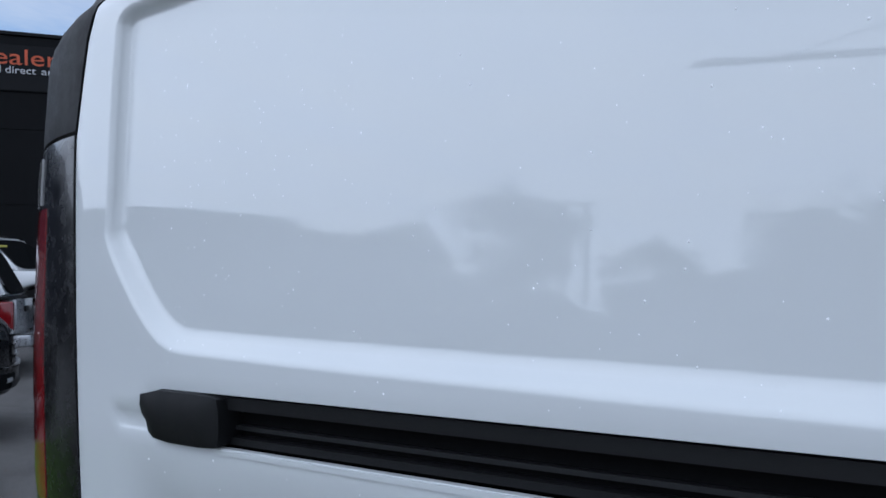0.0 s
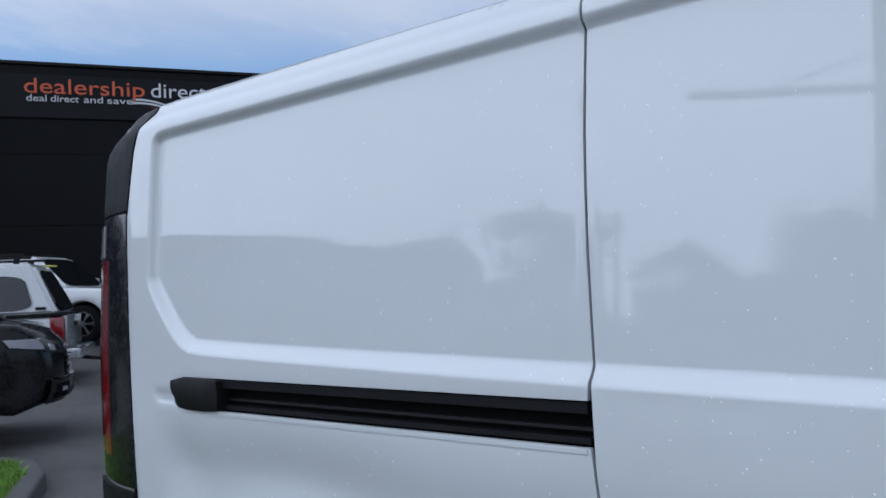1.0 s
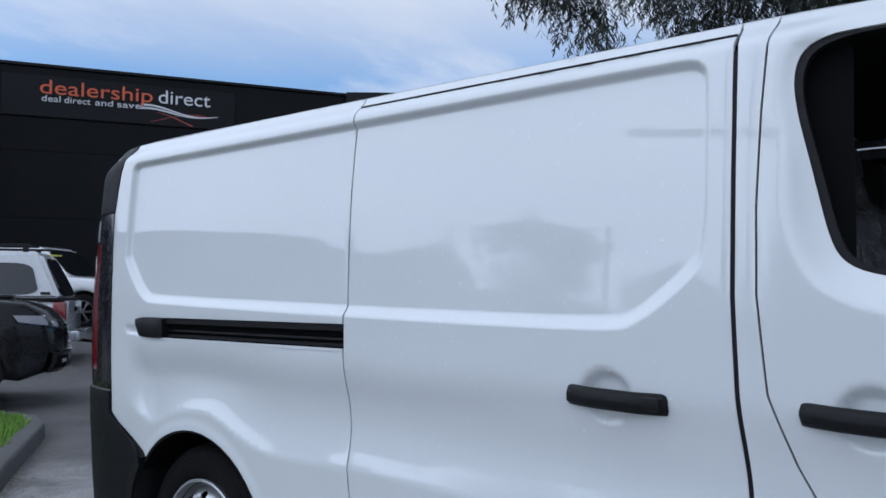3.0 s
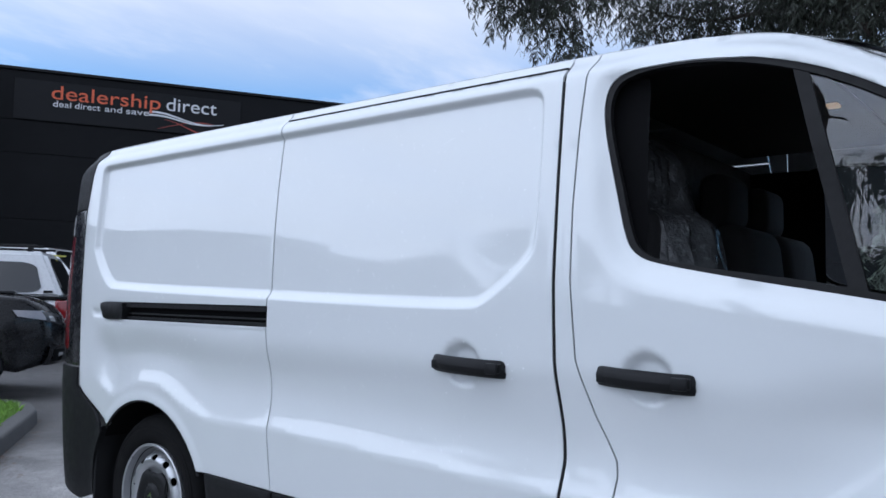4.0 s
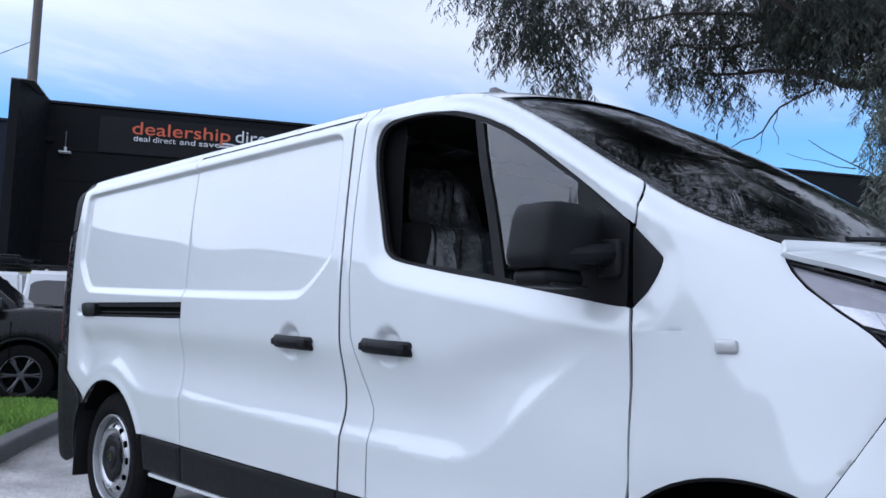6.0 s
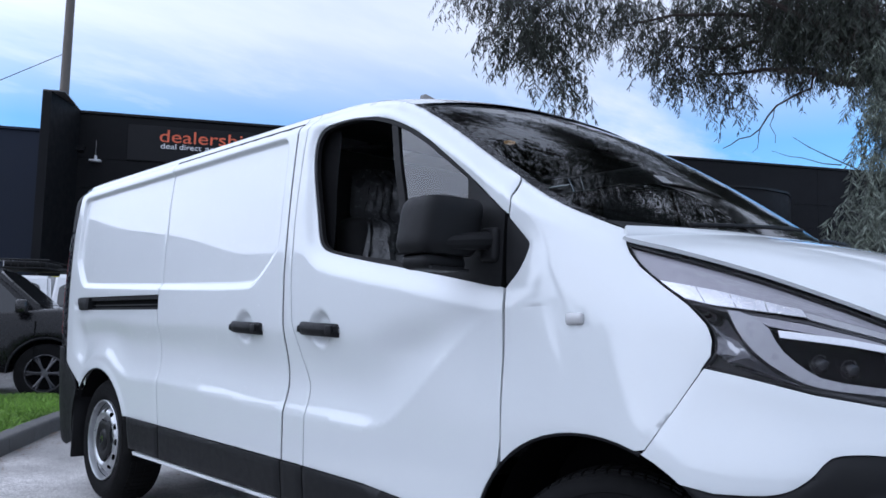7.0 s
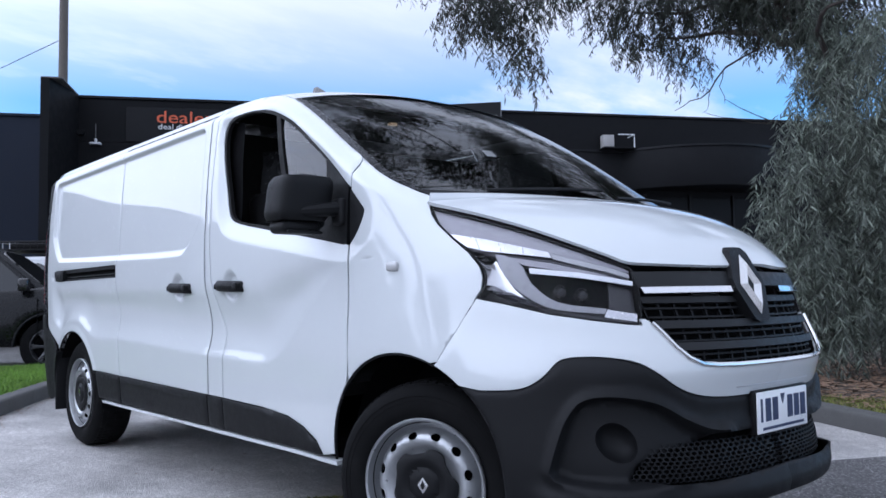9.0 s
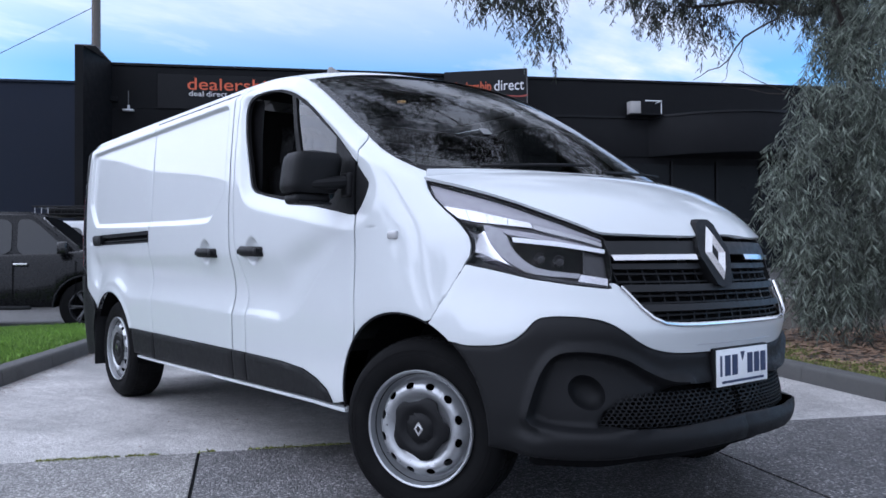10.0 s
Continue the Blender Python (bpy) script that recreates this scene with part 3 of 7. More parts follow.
def build_tail():
    sides("tail_trim", VAN, BLACK_TRIM, [(-4.038, 1.868), (-4.079, 1.75), (-4.098, 1.588), (-4.35, 1.588), (-4.33, 1.73), (-4.26, 1.815), (-4.15, 1.855)], "black plastic tail pillar trim", lift=.002)
    lamp = sides("tail_lamp", VAN, GLOSS_BLACK, [(-4.099, 1.580), (-4.069, 1.2), (-4.056, .86), (-4.36, .86), (-4.36, 1.580)], "tall dark red tail lamp", lift=.003)
    sides("lens", lamp, RED_LENS, [(-4.215, 1.46), (-4.205, 1.2), (-4.195, .93), (-4.34, .93), (-4.34, 1.46)], lift=.006, step=.03)
    sides("lens", lamp, CLEAR_LENS, [(-4.27, 1.56), (-4.265, 1.47), (-4.34, 1.47), (-4.34, 1.56)], lift=.008, step=.03)
    sides("rear_bumper", VAN, BLACK_TRIM, [(-4.056, .853), (-4.056, .768), (-4.0, .731), (-3.885, .668)] + arc(-3.5, HUB, .41, 138, 176, 6)[1:] + [(-3.92, .30), (-4.05, .26), (-4.30, .28), (-4.33, .853)],
          "black plastic rear bumper corner", lift=.012)
    # back wall of the body
    rear = [(y, z) for y, z in ((-.72, .30), (-.74, .9), (-.73, 1.6), (-.66, 1.80), (-.4, 1.88), (.4, 1.88), (.66, 1.80), (.73, 1.6), (.74, .9), (.72, .30))]
    part("rear_door", prism(rear, -4.33, -4.29, "yz", .008), WHITE, VAN)
    for s in (-1, 1):
        bm = box(-3.905, -3.885, s * .93 - .0 if s < 0 else .68, -.68 if s < 0 else .93, .20, .60, .006)
        part("mud_flap", bm, BLACK_TRIM, VAN)


build_tail()


def build_rail():
    """The sliding door's rail, let into the quarter panel."""
    for mirror in (False, True):
        rail = part("door_rail", sheet([(-3.88, 1.172), (-2.735, 1.172), (-2.735, 1.068), (-3.88, 1.068)], lift=-.034, thick=.008, mirror=mirror, step=.04), VOID, VAN, "black sliding-door rail")
        part("upper_flange", sheet([(-3.86, 1.154), (-2.735, 1.154), (-2.735, 1.136), (-3.86, 1.136)], lift=-.006, thick=.026, mirror=mirror, step=.04), BLACK_TRIM, rail)
        part("lower_flange", sheet([(-3.86, 1.096), (-2.735, 1.096), (-2.735, 1.086), (-3.86, 1.086)], lift=-.012, thick=.022, mirror=mirror, step=.04), BLACK_TRIM, rail)
        part("track", sheet([(-3.86, 1.112), (-2.735, 1.112), (-2.735, 1.106), (-3.86, 1.106)], lift=-.020, thick=.012, mirror=mirror, step=.04), GREY_TRIM, rail)
        part("end_cap", sheet(round_loop([(-3.868, 1.157), (-3.70, 1.157), (-3.685, 1.15), (-3.685, 1.09), (-3.70, 1.081), (-3.83, 1.081), (-3.862, 1.098), (-3.872, 1.125)], 1), lift=.016, thick=.05, mirror=mirror, step=.02, edge=.006),
             BLACK_TRIM, rail)
        # the folded lip under the slot
        part("lip", sheet([(-3.70, 1.081), (-2.735, 1.081), (-2.735, 1.073), (-3.70, 1.073)], lift=.005, thick=.012, mirror=mirror, step=.02, edge=.003), WHITE, rail)


build_rail()


def build_door_handle(door, a, s):
    """A black pull bar over a round hollow."""
    y = s * (abs(float(at_skin(np.array([a]), np.array([1.006]))[0, 1])) + .045)
    handle = part("handle", loft([[(a + dx, y * (1 - .012 * (abs(dx) / .13) ** 4) - s * .020 * (abs(dx) / .131) ** 3 + s * .016 * math.cos(t), 1.003 - .004 * dx / .13 + .025 * math.sin(t) * (1.0 if abs(dx) < .128 else .5))
                                    for t in [k * math.pi / 8 for k in range(17)]] for dx in [-.131, -.127, -.11, -.05, 0, .05, .07, .11, .127, .131]]), BLACK_TRIM, door, "black pull handle")
    for dx in (-.105, .105):
        part("mount", box(a + dx - .018, a + dx + .018, min(y, y - s * .06), max(y, y - s * .06), .990, 1.016, .004), BLACK_TRIM, handle)
    part("key_cap", box(a + .078, a + .120, min(y, y + s * .012), max(y, y + s * .012), .986, 1.018, .006), BLACK_TRIM, handle)


doors = [o for o in VAN.children if o.name.startswith("sliding_door")], [o for o in VAN.children if o.name.startswith("front_door")]
for near, s in ((0, -1), (1, 1)):
    build_door_handle(doors[0][near], -1.812, s)
    build_door_handle(doors[1][near], -1.268, s)


def ahead_of(loop, top, foot):
    """The part of a closed outline in front of the line from top to foot."""
    n = np.array((top[1] - foot[1], foot[0] - top[0]))
    out = []
    for p, q in zip(loop, loop[1:] + loop[:1]):
        a, b = (np.array(p) - foot) @ n, (np.array(q) - foot) @ n
        if a > 0:
            out.append(tuple(p))
        if (a > 0) != (b > 0):
            out.append(tuple(np.array(p) + (np.array(q) - np.array(p)) * a / (a - b)))
    return out


def build_windows():
    for near, s in ((0, -1), (1, 1)):
        leaf, wing = doors[1][near], [o for o in VAN.children if o.name.startswith("front_fender")][near]
        mirror = s > 0
        # order: rear edge up, top to the front, then back along the sill
        rest = WINDOW[TIP:] + WINDOW[:TIP]
        outer = [p for p in rest if p[0] < -.342]
        inner = [tuple(np.array(p) + np.array((-.86, 1.44) - np.array(p)) / np.linalg.norm(np.array((-.86, 1.44)) - np.array(p)) * .019) for p in outer if p[0] < -.47]
        frame = part("window_frame", sheet(outer, holes=[inner], lift=-.004, thick=.02, mirror=mirror, step=.02), SEAL, leaf, "black window surround")
        fixed = ahead_of(inner, (-.915, 1.745), (-.795, 1.222))
        part("quarter_light", sheet(fixed, lift=-.014, thick=0, mirror=mirror, step=.05), GLASS_SIDE, leaf, "fixed tinted quarter glass")
        part("division_bar", sheet([(-.930, 1.738), (-.895, 1.724), (-.772, 1.218), (-.812, 1.226)], lift=-.006, thick=.02, mirror=mirror, step=.03), SEAL, leaf)
        part("mirror_sail", sheet([(-.60, 1.184), (-.40, 1.150), (-.343, 1.143), (-.334, 1.358), (-.50, 1.488), (-.47, 1.37), (-.47, 1.25)], lift=.002, thick=.03, mirror=mirror, step=.03), BLACK_TRIM, leaf, "black mirror base")
        tri = [p for p in rest if p[0] > -.324]
        low = sorted([p for p in tri if p[1] < WINDOW[TIP][1]], key=lambda p: p[1])
        high = sorted([p for p in tri if p[1] >= WINDOW[TIP][1]], key=lambda p: p[1])
        part("corner_trim", sheet([(-.328, 1.150)] + low + high + [(-.322, 1.349)], lift=.001, thick=.02, mirror=mirror, step=.02), BLACK_TRIM, wing, "black triangular corner trim")


build_windows()


def build_mirror(s):
    rows = []
    for k in range(13):
        f = k / 12
        z = 1.215 + (1.414 - 1.215) * f
        swell = (1 - abs(2 * f - 1) ** 6) ** .35 if 0 < k < 12 else .0
        wide, deep = .108 * max(swell, .02), .080 * max(swell, .02)
        ring = []
        for j in range(25):
            t = 2 * math.pi * j / 24
            c, d = math.cos(t), math.sin(t)
            cx = math.copysign(abs(c) ** .42, c) * deep
            cy = math.copysign(abs(d) ** .45, d) * wide
            ring.append((-.490 + cx + .02 * f - .10 * cy, s * (1.066 - .02 * f) + s * cy, z))
        rows.append(ring)
    house = part("door_mirror", loft(rows), BLACK_TRIM, VAN, "black plastic door mirror housing")
    part("lower_shell", box(-.55, -.432, min(s * .985, s * 1.15), max(s * .985, s * 1.15), 1.184, 1.232, .020, 3), BLACK_TRIM, house)
    part("lower_rim", tube([(-.427, s * .99, 1.188), (-.424, s * 1.14, 1.188)], .006, 6), BLACK_TRIM, house)
    part("shell_seam", box(-.556, -.428, min(s * .978, s * 1.158), max(s * .978, s * 1.158), 1.229, 1.2335, .002), VOID, house)
    part("mirror_glass", box(-.570, -.562, min(s * 1.01, s * 1.12), max(s * 1.01, s * 1.12), 1.27, 1.36, .003), CHROME, house)
    part("arm", tube([(-.438, s * 1.115, 1.262), (-.420, s * 1.07, 1.266), (-.402, s * 1.01, 1.272), (-.390, s * .965, 1.276), (-.384, s * .925, 1.278)], .026, 10, taper=[.55, .85, 1, 1.1, 1.15]), BLACK_TRIM, house)
    part("foot", box(-.42, -.35, min(s * .90, s * .955), max(s * .90, s * .955), 1.215, 1.318, .014, 3), BLACK_TRIM, house)


for s in (-1, 1):
    build_mirror(s)


def build_top():
    def row(edge, mid, power_z, n=18, lo=-1.0, hi=1.0):
        out = []
        for k in range(n + 1):
            v = lo + (hi - lo) * k / n
            f = 1 - abs(v) ** 2
            out.append((edge[0] + (mid[0] - edge[0]) * f, v * edge[1], edge[2] + (mid[2] - edge[2]) * (1 - abs(v) ** power_z)))
        return out

    def rim(u, z=None):
        p = skin(np.array([u]), np.array([float(top_edge(u)) if z is None else z]))[0]
        return (p[0], -p[1], p[2])

    def fine(rows, n):
        """Rows between the given ones, by a smooth curve."""
        arr = np.array(rows)
        t = np.arange(len(rows))
        out = []
        for x in np.linspace(0, len(rows) - 1, n):
            i = min(int(x), len(rows) - 2)
            f = x - i
            p0, p1, p2, p3 = arr[max(i - 1, 0)], arr[i], arr[i + 1], arr[min(i + 2, len(rows) - 1)]
            out.append(.5 * ((2 * p1) + (p2 - p0) * f + (2 * p0 - 5 * p1 + 4 * p2 - p3) * f ** 2 + (3 * p1 - p0 - 3 * p2 + p3) * f ** 3))
        return out

    roof = [row(rim(u), (xc, 0, zc), 2.6, 24) for u, xc, zc in ((-4.30, -4.31, 1.88), (-4.22, -4.24, 1.925), (-4.0, -4.0, 1.955), (-3.2, -3.2, 1.962), (-2.3, -2.3, 1.965), (-1.6, -1.6, 1.965),
                                                              (-1.3, -1.28, 1.962), (-1.08, -1.04, 1.945), (-.97, -.90, 1.922), (-.88, -.79, 1.893))]
    part("roof", loft([[tuple(p) for p in r] + [(p[0], p[1] * .998, p[2] - .012) for p in r[::-1]] + [tuple(r[0])] for r in fine(roof, 60)]), WHITE, VAN, "white ribbed roof")
    for y in (-.45, -.15, .15, .45):
        part("roof_rib", box(-4.0, -1.7, y - .05, y + .05, 1.935, 1.972 - .03 * abs(y), .015, 3), WHITE, VAN)
    screen = []
    for u, xc, zc in ((-.88, -.79, 1.890), (-.74, -.61, 1.806), (-.6, -.44, 1.715), (-.48, -.29, 1.627), (-.36, -.14, 1.530), (-.25, -.03, 1.455), (-.133, .07, 1.383), (0, .145, 1.328), (.153, .19, 1.296)):
        screen.append((rim(u), (xc, 0, zc)))
    inner = lambda lo, hi: loft(fine([row(e, m, 2.2, 20, lo, hi) for e, m in screen], 40))
    glass = part("windscreen", inner(-.965, .965), GLASS_FRONT, VAN, "raked windscreen reflecting tree branches")
    glass.location.z = -.004
    glass.data.flip_normals()
    for lo, hi in ((-1.0, -.962), (.962, 1.0)):
        part("screen_edge", inner(lo, hi), GLOSS_BLACK, VAN)
    top_rows = fine([row(e, m, 2.2, 20) for e, m in screen], 40)
    lift = lambda rows: loft([[(p[0], p[1], p[2] + .002) for p in r] for r in rows])
    part("cowl", lift(top_rows[-4:]), BLACK_TRIM, VAN)
    part("sensor_box", box(-.66, -.58, -.08, .08, 1.725, 1.765, .012), DASH, VAN)
    label = part("screen_sticker", box(-.022, .022, -.028, .028, -.001, .001), STICKER, VAN, "small pale label on the windscreen")
    label.matrix_local = Matrix.Translation((-.166, -.353, 1.520)) @ Vector((.545, -.152, .825)).to_track_quat("Z", "Y").to_matrix().to_4x4()
    for a, b in ((-.62, -.02), (.02, .60)):
        pts = []
        for k in range(11):
            y = a + (b - a) * k / 10
            f = 1 - (y / .83) ** 2
            pts.append((.165 * f + .02 - .045 * k / 10, y, 1.316 + .012 * f + .034 * k / 10))
        part("wiper", tube(pts, .007, 6), SEAL, VAN)
    hood = []
    for u, z, xc, zc in ((.150, 1.297, .195, 1.303), (.138, 1.279, .222, 1.298), (.124, 1.259, .245, 1.292), (.25, 1.226, .36, 1.268), (.36, 1.190, .45, 1.242), (.45, 1.152, .53, 1.211), (.55, 1.096, .60, 1.173),
                         (.62, 1.060, .648, 1.141), (.672, 1.035, .682, 1.113), (.80, 1.028, .715, 1.081), (.95, 1.024, .742, 1.050), (1.08, 1.024, .757, 1.032)):
        hood.append(row(rim(u, z), (xc, 0, zc), 2.7, 28))
    part("bonnet", loft(fine(hood, 54), .012), WHITE, VAN, "white curved bonnet")
    fin = raw("fin", [(-1.20, -.53 - .02, 1.915), (-1.20, -.53 + .02, 1.915), (-1.06, -.53, 1.915), (-1.17, -.53, 1.975), (-1.20, -.53, 1.975)],
              [(0, 2, 3, 4), (1, 4, 3, 2), (0, 4, 1), (0, 1, 2)])
    part("antenna", fin, GLOSS_BLACK, VAN, "black roof antenna")
    tubes = [skin(np.array([u]), np.array([float(top_edge(u)) - .0333]))[0] for u in np.linspace(-2.724, -1.535, 20)]
    part("roof_seal", tube([(p[0], p[1] + .003, p[2]) for p in tubes], .0036, 6), SEAL, VAN)


build_top()


def build_nose():
    white = [(.1365, .9225), (.0525, .8163), (-.0287, .7236)] + arc(ARCH_X, HUB, ARCH_R, 65.5, 49.5, 4) + WHITE_LOW[1:] + GRILLE_SIDE[::-1] + [(.658, .846)] + LAMP_LOW
    bumper = part("front_bumper", sheet(white, both=True, step=.014), WHITE, VAN, "white upper front bumper", 62)
    low = [(p[0], p[1] - .002) for p in WHITE_LOW[1:]] + [(MID, .503), (1.05, .503), (.93, .503), (.85, .480), (.70, .455), (.61, .42), (.575, .374), (.72, .366), (.88, .362), (MID, .375),
           (MID, .282), (1.0, .280), (.76, .274), (.43, .266), (.26, .272), (unroll(ARCH_X + .398, .285), .285)] + arc(ARCH_X, HUB, ARCH_R, -6, 48.5, 8)
    apron = part("bumper_apron", sheet(low, both=True, step=.014, edge=.006), BLACK_TRIM, VAN, "black grained lower front bumper", 62)
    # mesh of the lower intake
    # near-black back sheet that paints the shade behind the mesh
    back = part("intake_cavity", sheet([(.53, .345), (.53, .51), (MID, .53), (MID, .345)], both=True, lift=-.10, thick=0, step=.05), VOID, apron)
    build_mesh(apron)
    # upper grille
    strip = part("grille_strip", sheet([(.672, 1.012), (MID, 1.014), (MID, .966), (.677, .962)], both=True, lift=-.002, step=.02), GREY_TRIM, VAN, "black strip above the grille")
    for mirror in (False, True):
        part("chrome_bar", sheet([(.682, .960), (1.105, .962), (1.105, .943), (.690, .941)], mirror=mirror, lift=.006, step=.02), CHROME, strip, "chrome grille bar")
    # near-black sheet behind the slats, the shade of the depth in its colour
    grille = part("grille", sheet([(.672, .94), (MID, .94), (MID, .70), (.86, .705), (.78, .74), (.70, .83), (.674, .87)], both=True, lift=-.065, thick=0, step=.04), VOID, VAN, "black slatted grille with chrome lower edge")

    def left_end(z):
        return float(np.interp(z, [.711, .713, .719, .738, .785, .838, .94], [1.0, .91, .85, .80, .745, .70, .672])) + .004

    for z, h, lift, name in ((.925, .010, -.012, "slat"), (.846, .012, -.004, "slat"), (.778, .012, -.004, "slat")):
        part(name, sheet([(left_end(z), z + h), (MID, z + h), (MID, z - h), (left_end(z - h), z - h)], both=True, lift=lift, thick=.03, step=.03, edge=.004), GREY_TRIM, grille)
    for z in (.900, .872, .823, .799, .754, .732):
        part("thin_slat", sheet([(left_end(z), z + .003), (MID, z + .003), (MID, z - .003), (left_end(z), z - .003)], both=True, lift=-.022, thick=.012, step=.05), BLACK_TRIM, grille)
    for k in range(9):
        u = .70 + k * .061
        foot = .718 if u > .85 else float(np.interp(u, [.70, .745, .80, .85], [.838, .785, .738, .719]))
        for mirror in (False, True):
            part("grille_bar", sheet([(u - .003 - .02, .935), (u + .003 - .02, .935), (u + .003, foot), (u - .003, foot)], mirror=mirror, lift=-.026, thick=.012, step=.05), BLACK_TRIM, grille)
    edge = [(.690, .850), (.72, .816), (.755, .775), (.80, .741), (.85, .722), (.91, .716), (1.0, .714), (1.1, .714), (MID, .714)]
    line = [tuple(at_skin(np.array([a]), np.array([b]), np.array([.002]))[0]) for a, b in edge]
    line = line[:-1] + [(p[0], 0, p[2]) for p in line[-1:]] + [(p[0], -p[1], p[2]) for p in line[:-1][::-1]]
    part("chrome_edge", tube(line, .008, 8), CHROME, grille)
    # diamond badge in a black shield
    tilt = lambda a, b, lift: (.835 - .37 * (.91 * (b - .965) + .965 - .84) + lift, .92 * a - .080, .91 * (b - .965) + .965)

    def badge(loop, front, back):
        bm = bmesh.new()
        f = [bm.verts.new(tilt(a, b, front)) for a, b in loop]
        g = [bm.verts.new(tilt(a, b, back)) for a, b in loop]
        bm.faces.new(f), bm.faces.new(g[::-1])
        for i in range(len(loop)):
            j = (i + 1) % len(loop)
            bm.faces.new((f[i], g[i], g[j], f[j]))
        bmesh.ops.recalc_face_normals(bm, faces=bm.faces[:])
        return bm
    sh = [(-.060, 1.09), (-.03, 1.108), (.03, 1.108), (.060, 1.09), (.105, .99), (.105, .955), (.052, .845), (.03, .832), (-.03, .832), (-.052, .845), (-.105, .955), (-.105, .99)]
    plate = part("badge_shield", badge(sh, .008, -.07), BLACK_TRIM, VAN, "black shield behind the diamond badge", smooth=20)
    outer = [(0, 1.080), (.068, .970), (0, .858), (-.068, .970)]
    hole = [(0, 1.012), (.026, .970), (0, .926), (-.026, .970)]
    bm = bmesh.new()
    mid = [tuple((np.array(a) + np.array(b)) / 2) for a, b in zip(outer, hole)]
    o = [bm.verts.new(tilt(a, b, .009)) for a, b in outer]
    r = [bm.verts.new(tilt(a, b, .026)) for a, b in mid]
    i_ = [bm.verts.new(tilt(a, b, .009)) for a, b in hole]
    for k in range(4):
        j = (k + 1) % 4
        bm.faces.new((o[k], o[j], r[j], r[k])), bm.faces.new((r[k], r[j], i_[j], i_[k]))
    bmesh.ops.recalc_face_normals(bm, faces=bm.faces[:])
    part("diamond", bm, CHROME, plate, "chrome diamond", smooth=0)
    # number plate, its figures reduced to bars
    number = part("number_plate", box(.842, .848, -.156, .190, .480, .614, .002), PLATE, VAN, "white number plate with dark figures")
    part("plate_frame", prism([(-.162, .474), (.196, .474), (.196, .620), (-.162, .620)], .82, .8415, "yz", .003), BLACK_TRIM, number)
    for y, w in ((-.131, .012), (-.088, .036), (-.040, .036), (.063, .036), (.110, .036), (.156, .036)):
        part("figure", box(.848, .8495, y - w / 2, y + w / 2, .517, .592), INK, number)
    part("emblem", prism([(-.003, .600), (.027, .600), (.012, .565)], .848, .8495, "yz"), INK, number)
    part("legend", box(.848, .8495, -.126, .160, .490, .499), INK, number)
    line = [tuple(at_skin(np.array([a]), np.array([.640]), np.array([.001]))[0]) for a in np.linspace(1.03, MID, 6)]
    part("bumper_crease", tube([*line, *[(p[0], -p[1], p[2]) for p in line[:-1][::-1]]], .0018, 6), HOUSING, bumper)


def build_mesh(parent):
    """Hexagonal net of the lower intake, one part."""
    verts, faces = [], []
    du, dz = .0265, .0135
    for j in range(10):
        z = .372 + j * dz
        for k in range(64):
            u = .585 + (k + .5 * (j % 2)) * du
            side = 1 if u <= MID else -1
            near = u if side > 0 else 2 * MID - u
            if near < .585 + max(0, (z - .39)) * .9 or z > .492 - max(0, .75 - near) * .28:
                continue
            base = len(verts)
            for a, b in ((0, .667), (.5, .333), (.5, -.333), (0, -.667), (-.5, -.333), (-.5, .333)):
                for r, deep in ((1.0, -.034), (.76, -.034), (.76, -.044)):
                    verts.append((min(near + side * a * du * r, MID), z + b * dz * r, deep, side))
            for a in range(6):
                b = (a + 1) % 6
                faces.append((base + 3 * a, base + 3 * a + 1, base + 3 * b + 1, base + 3 * b))
                faces.append((base + 3 * a + 1, base + 3 * a + 2, base + 3 * b + 2, base + 3 * b + 1))
    at, up, deep, side = np.array(verts).T
    spots = at_skin(at, up, deep - relief(at, up))
    spots[:, 1] *= side
    me = raw("net", [tuple(p) for p in spots], faces)
    ob = part("intake_mesh", me, BLACK_TRIM, parent, "black hexagonal intake mesh")
    ob["kind"] = "stuff"


build_nose()


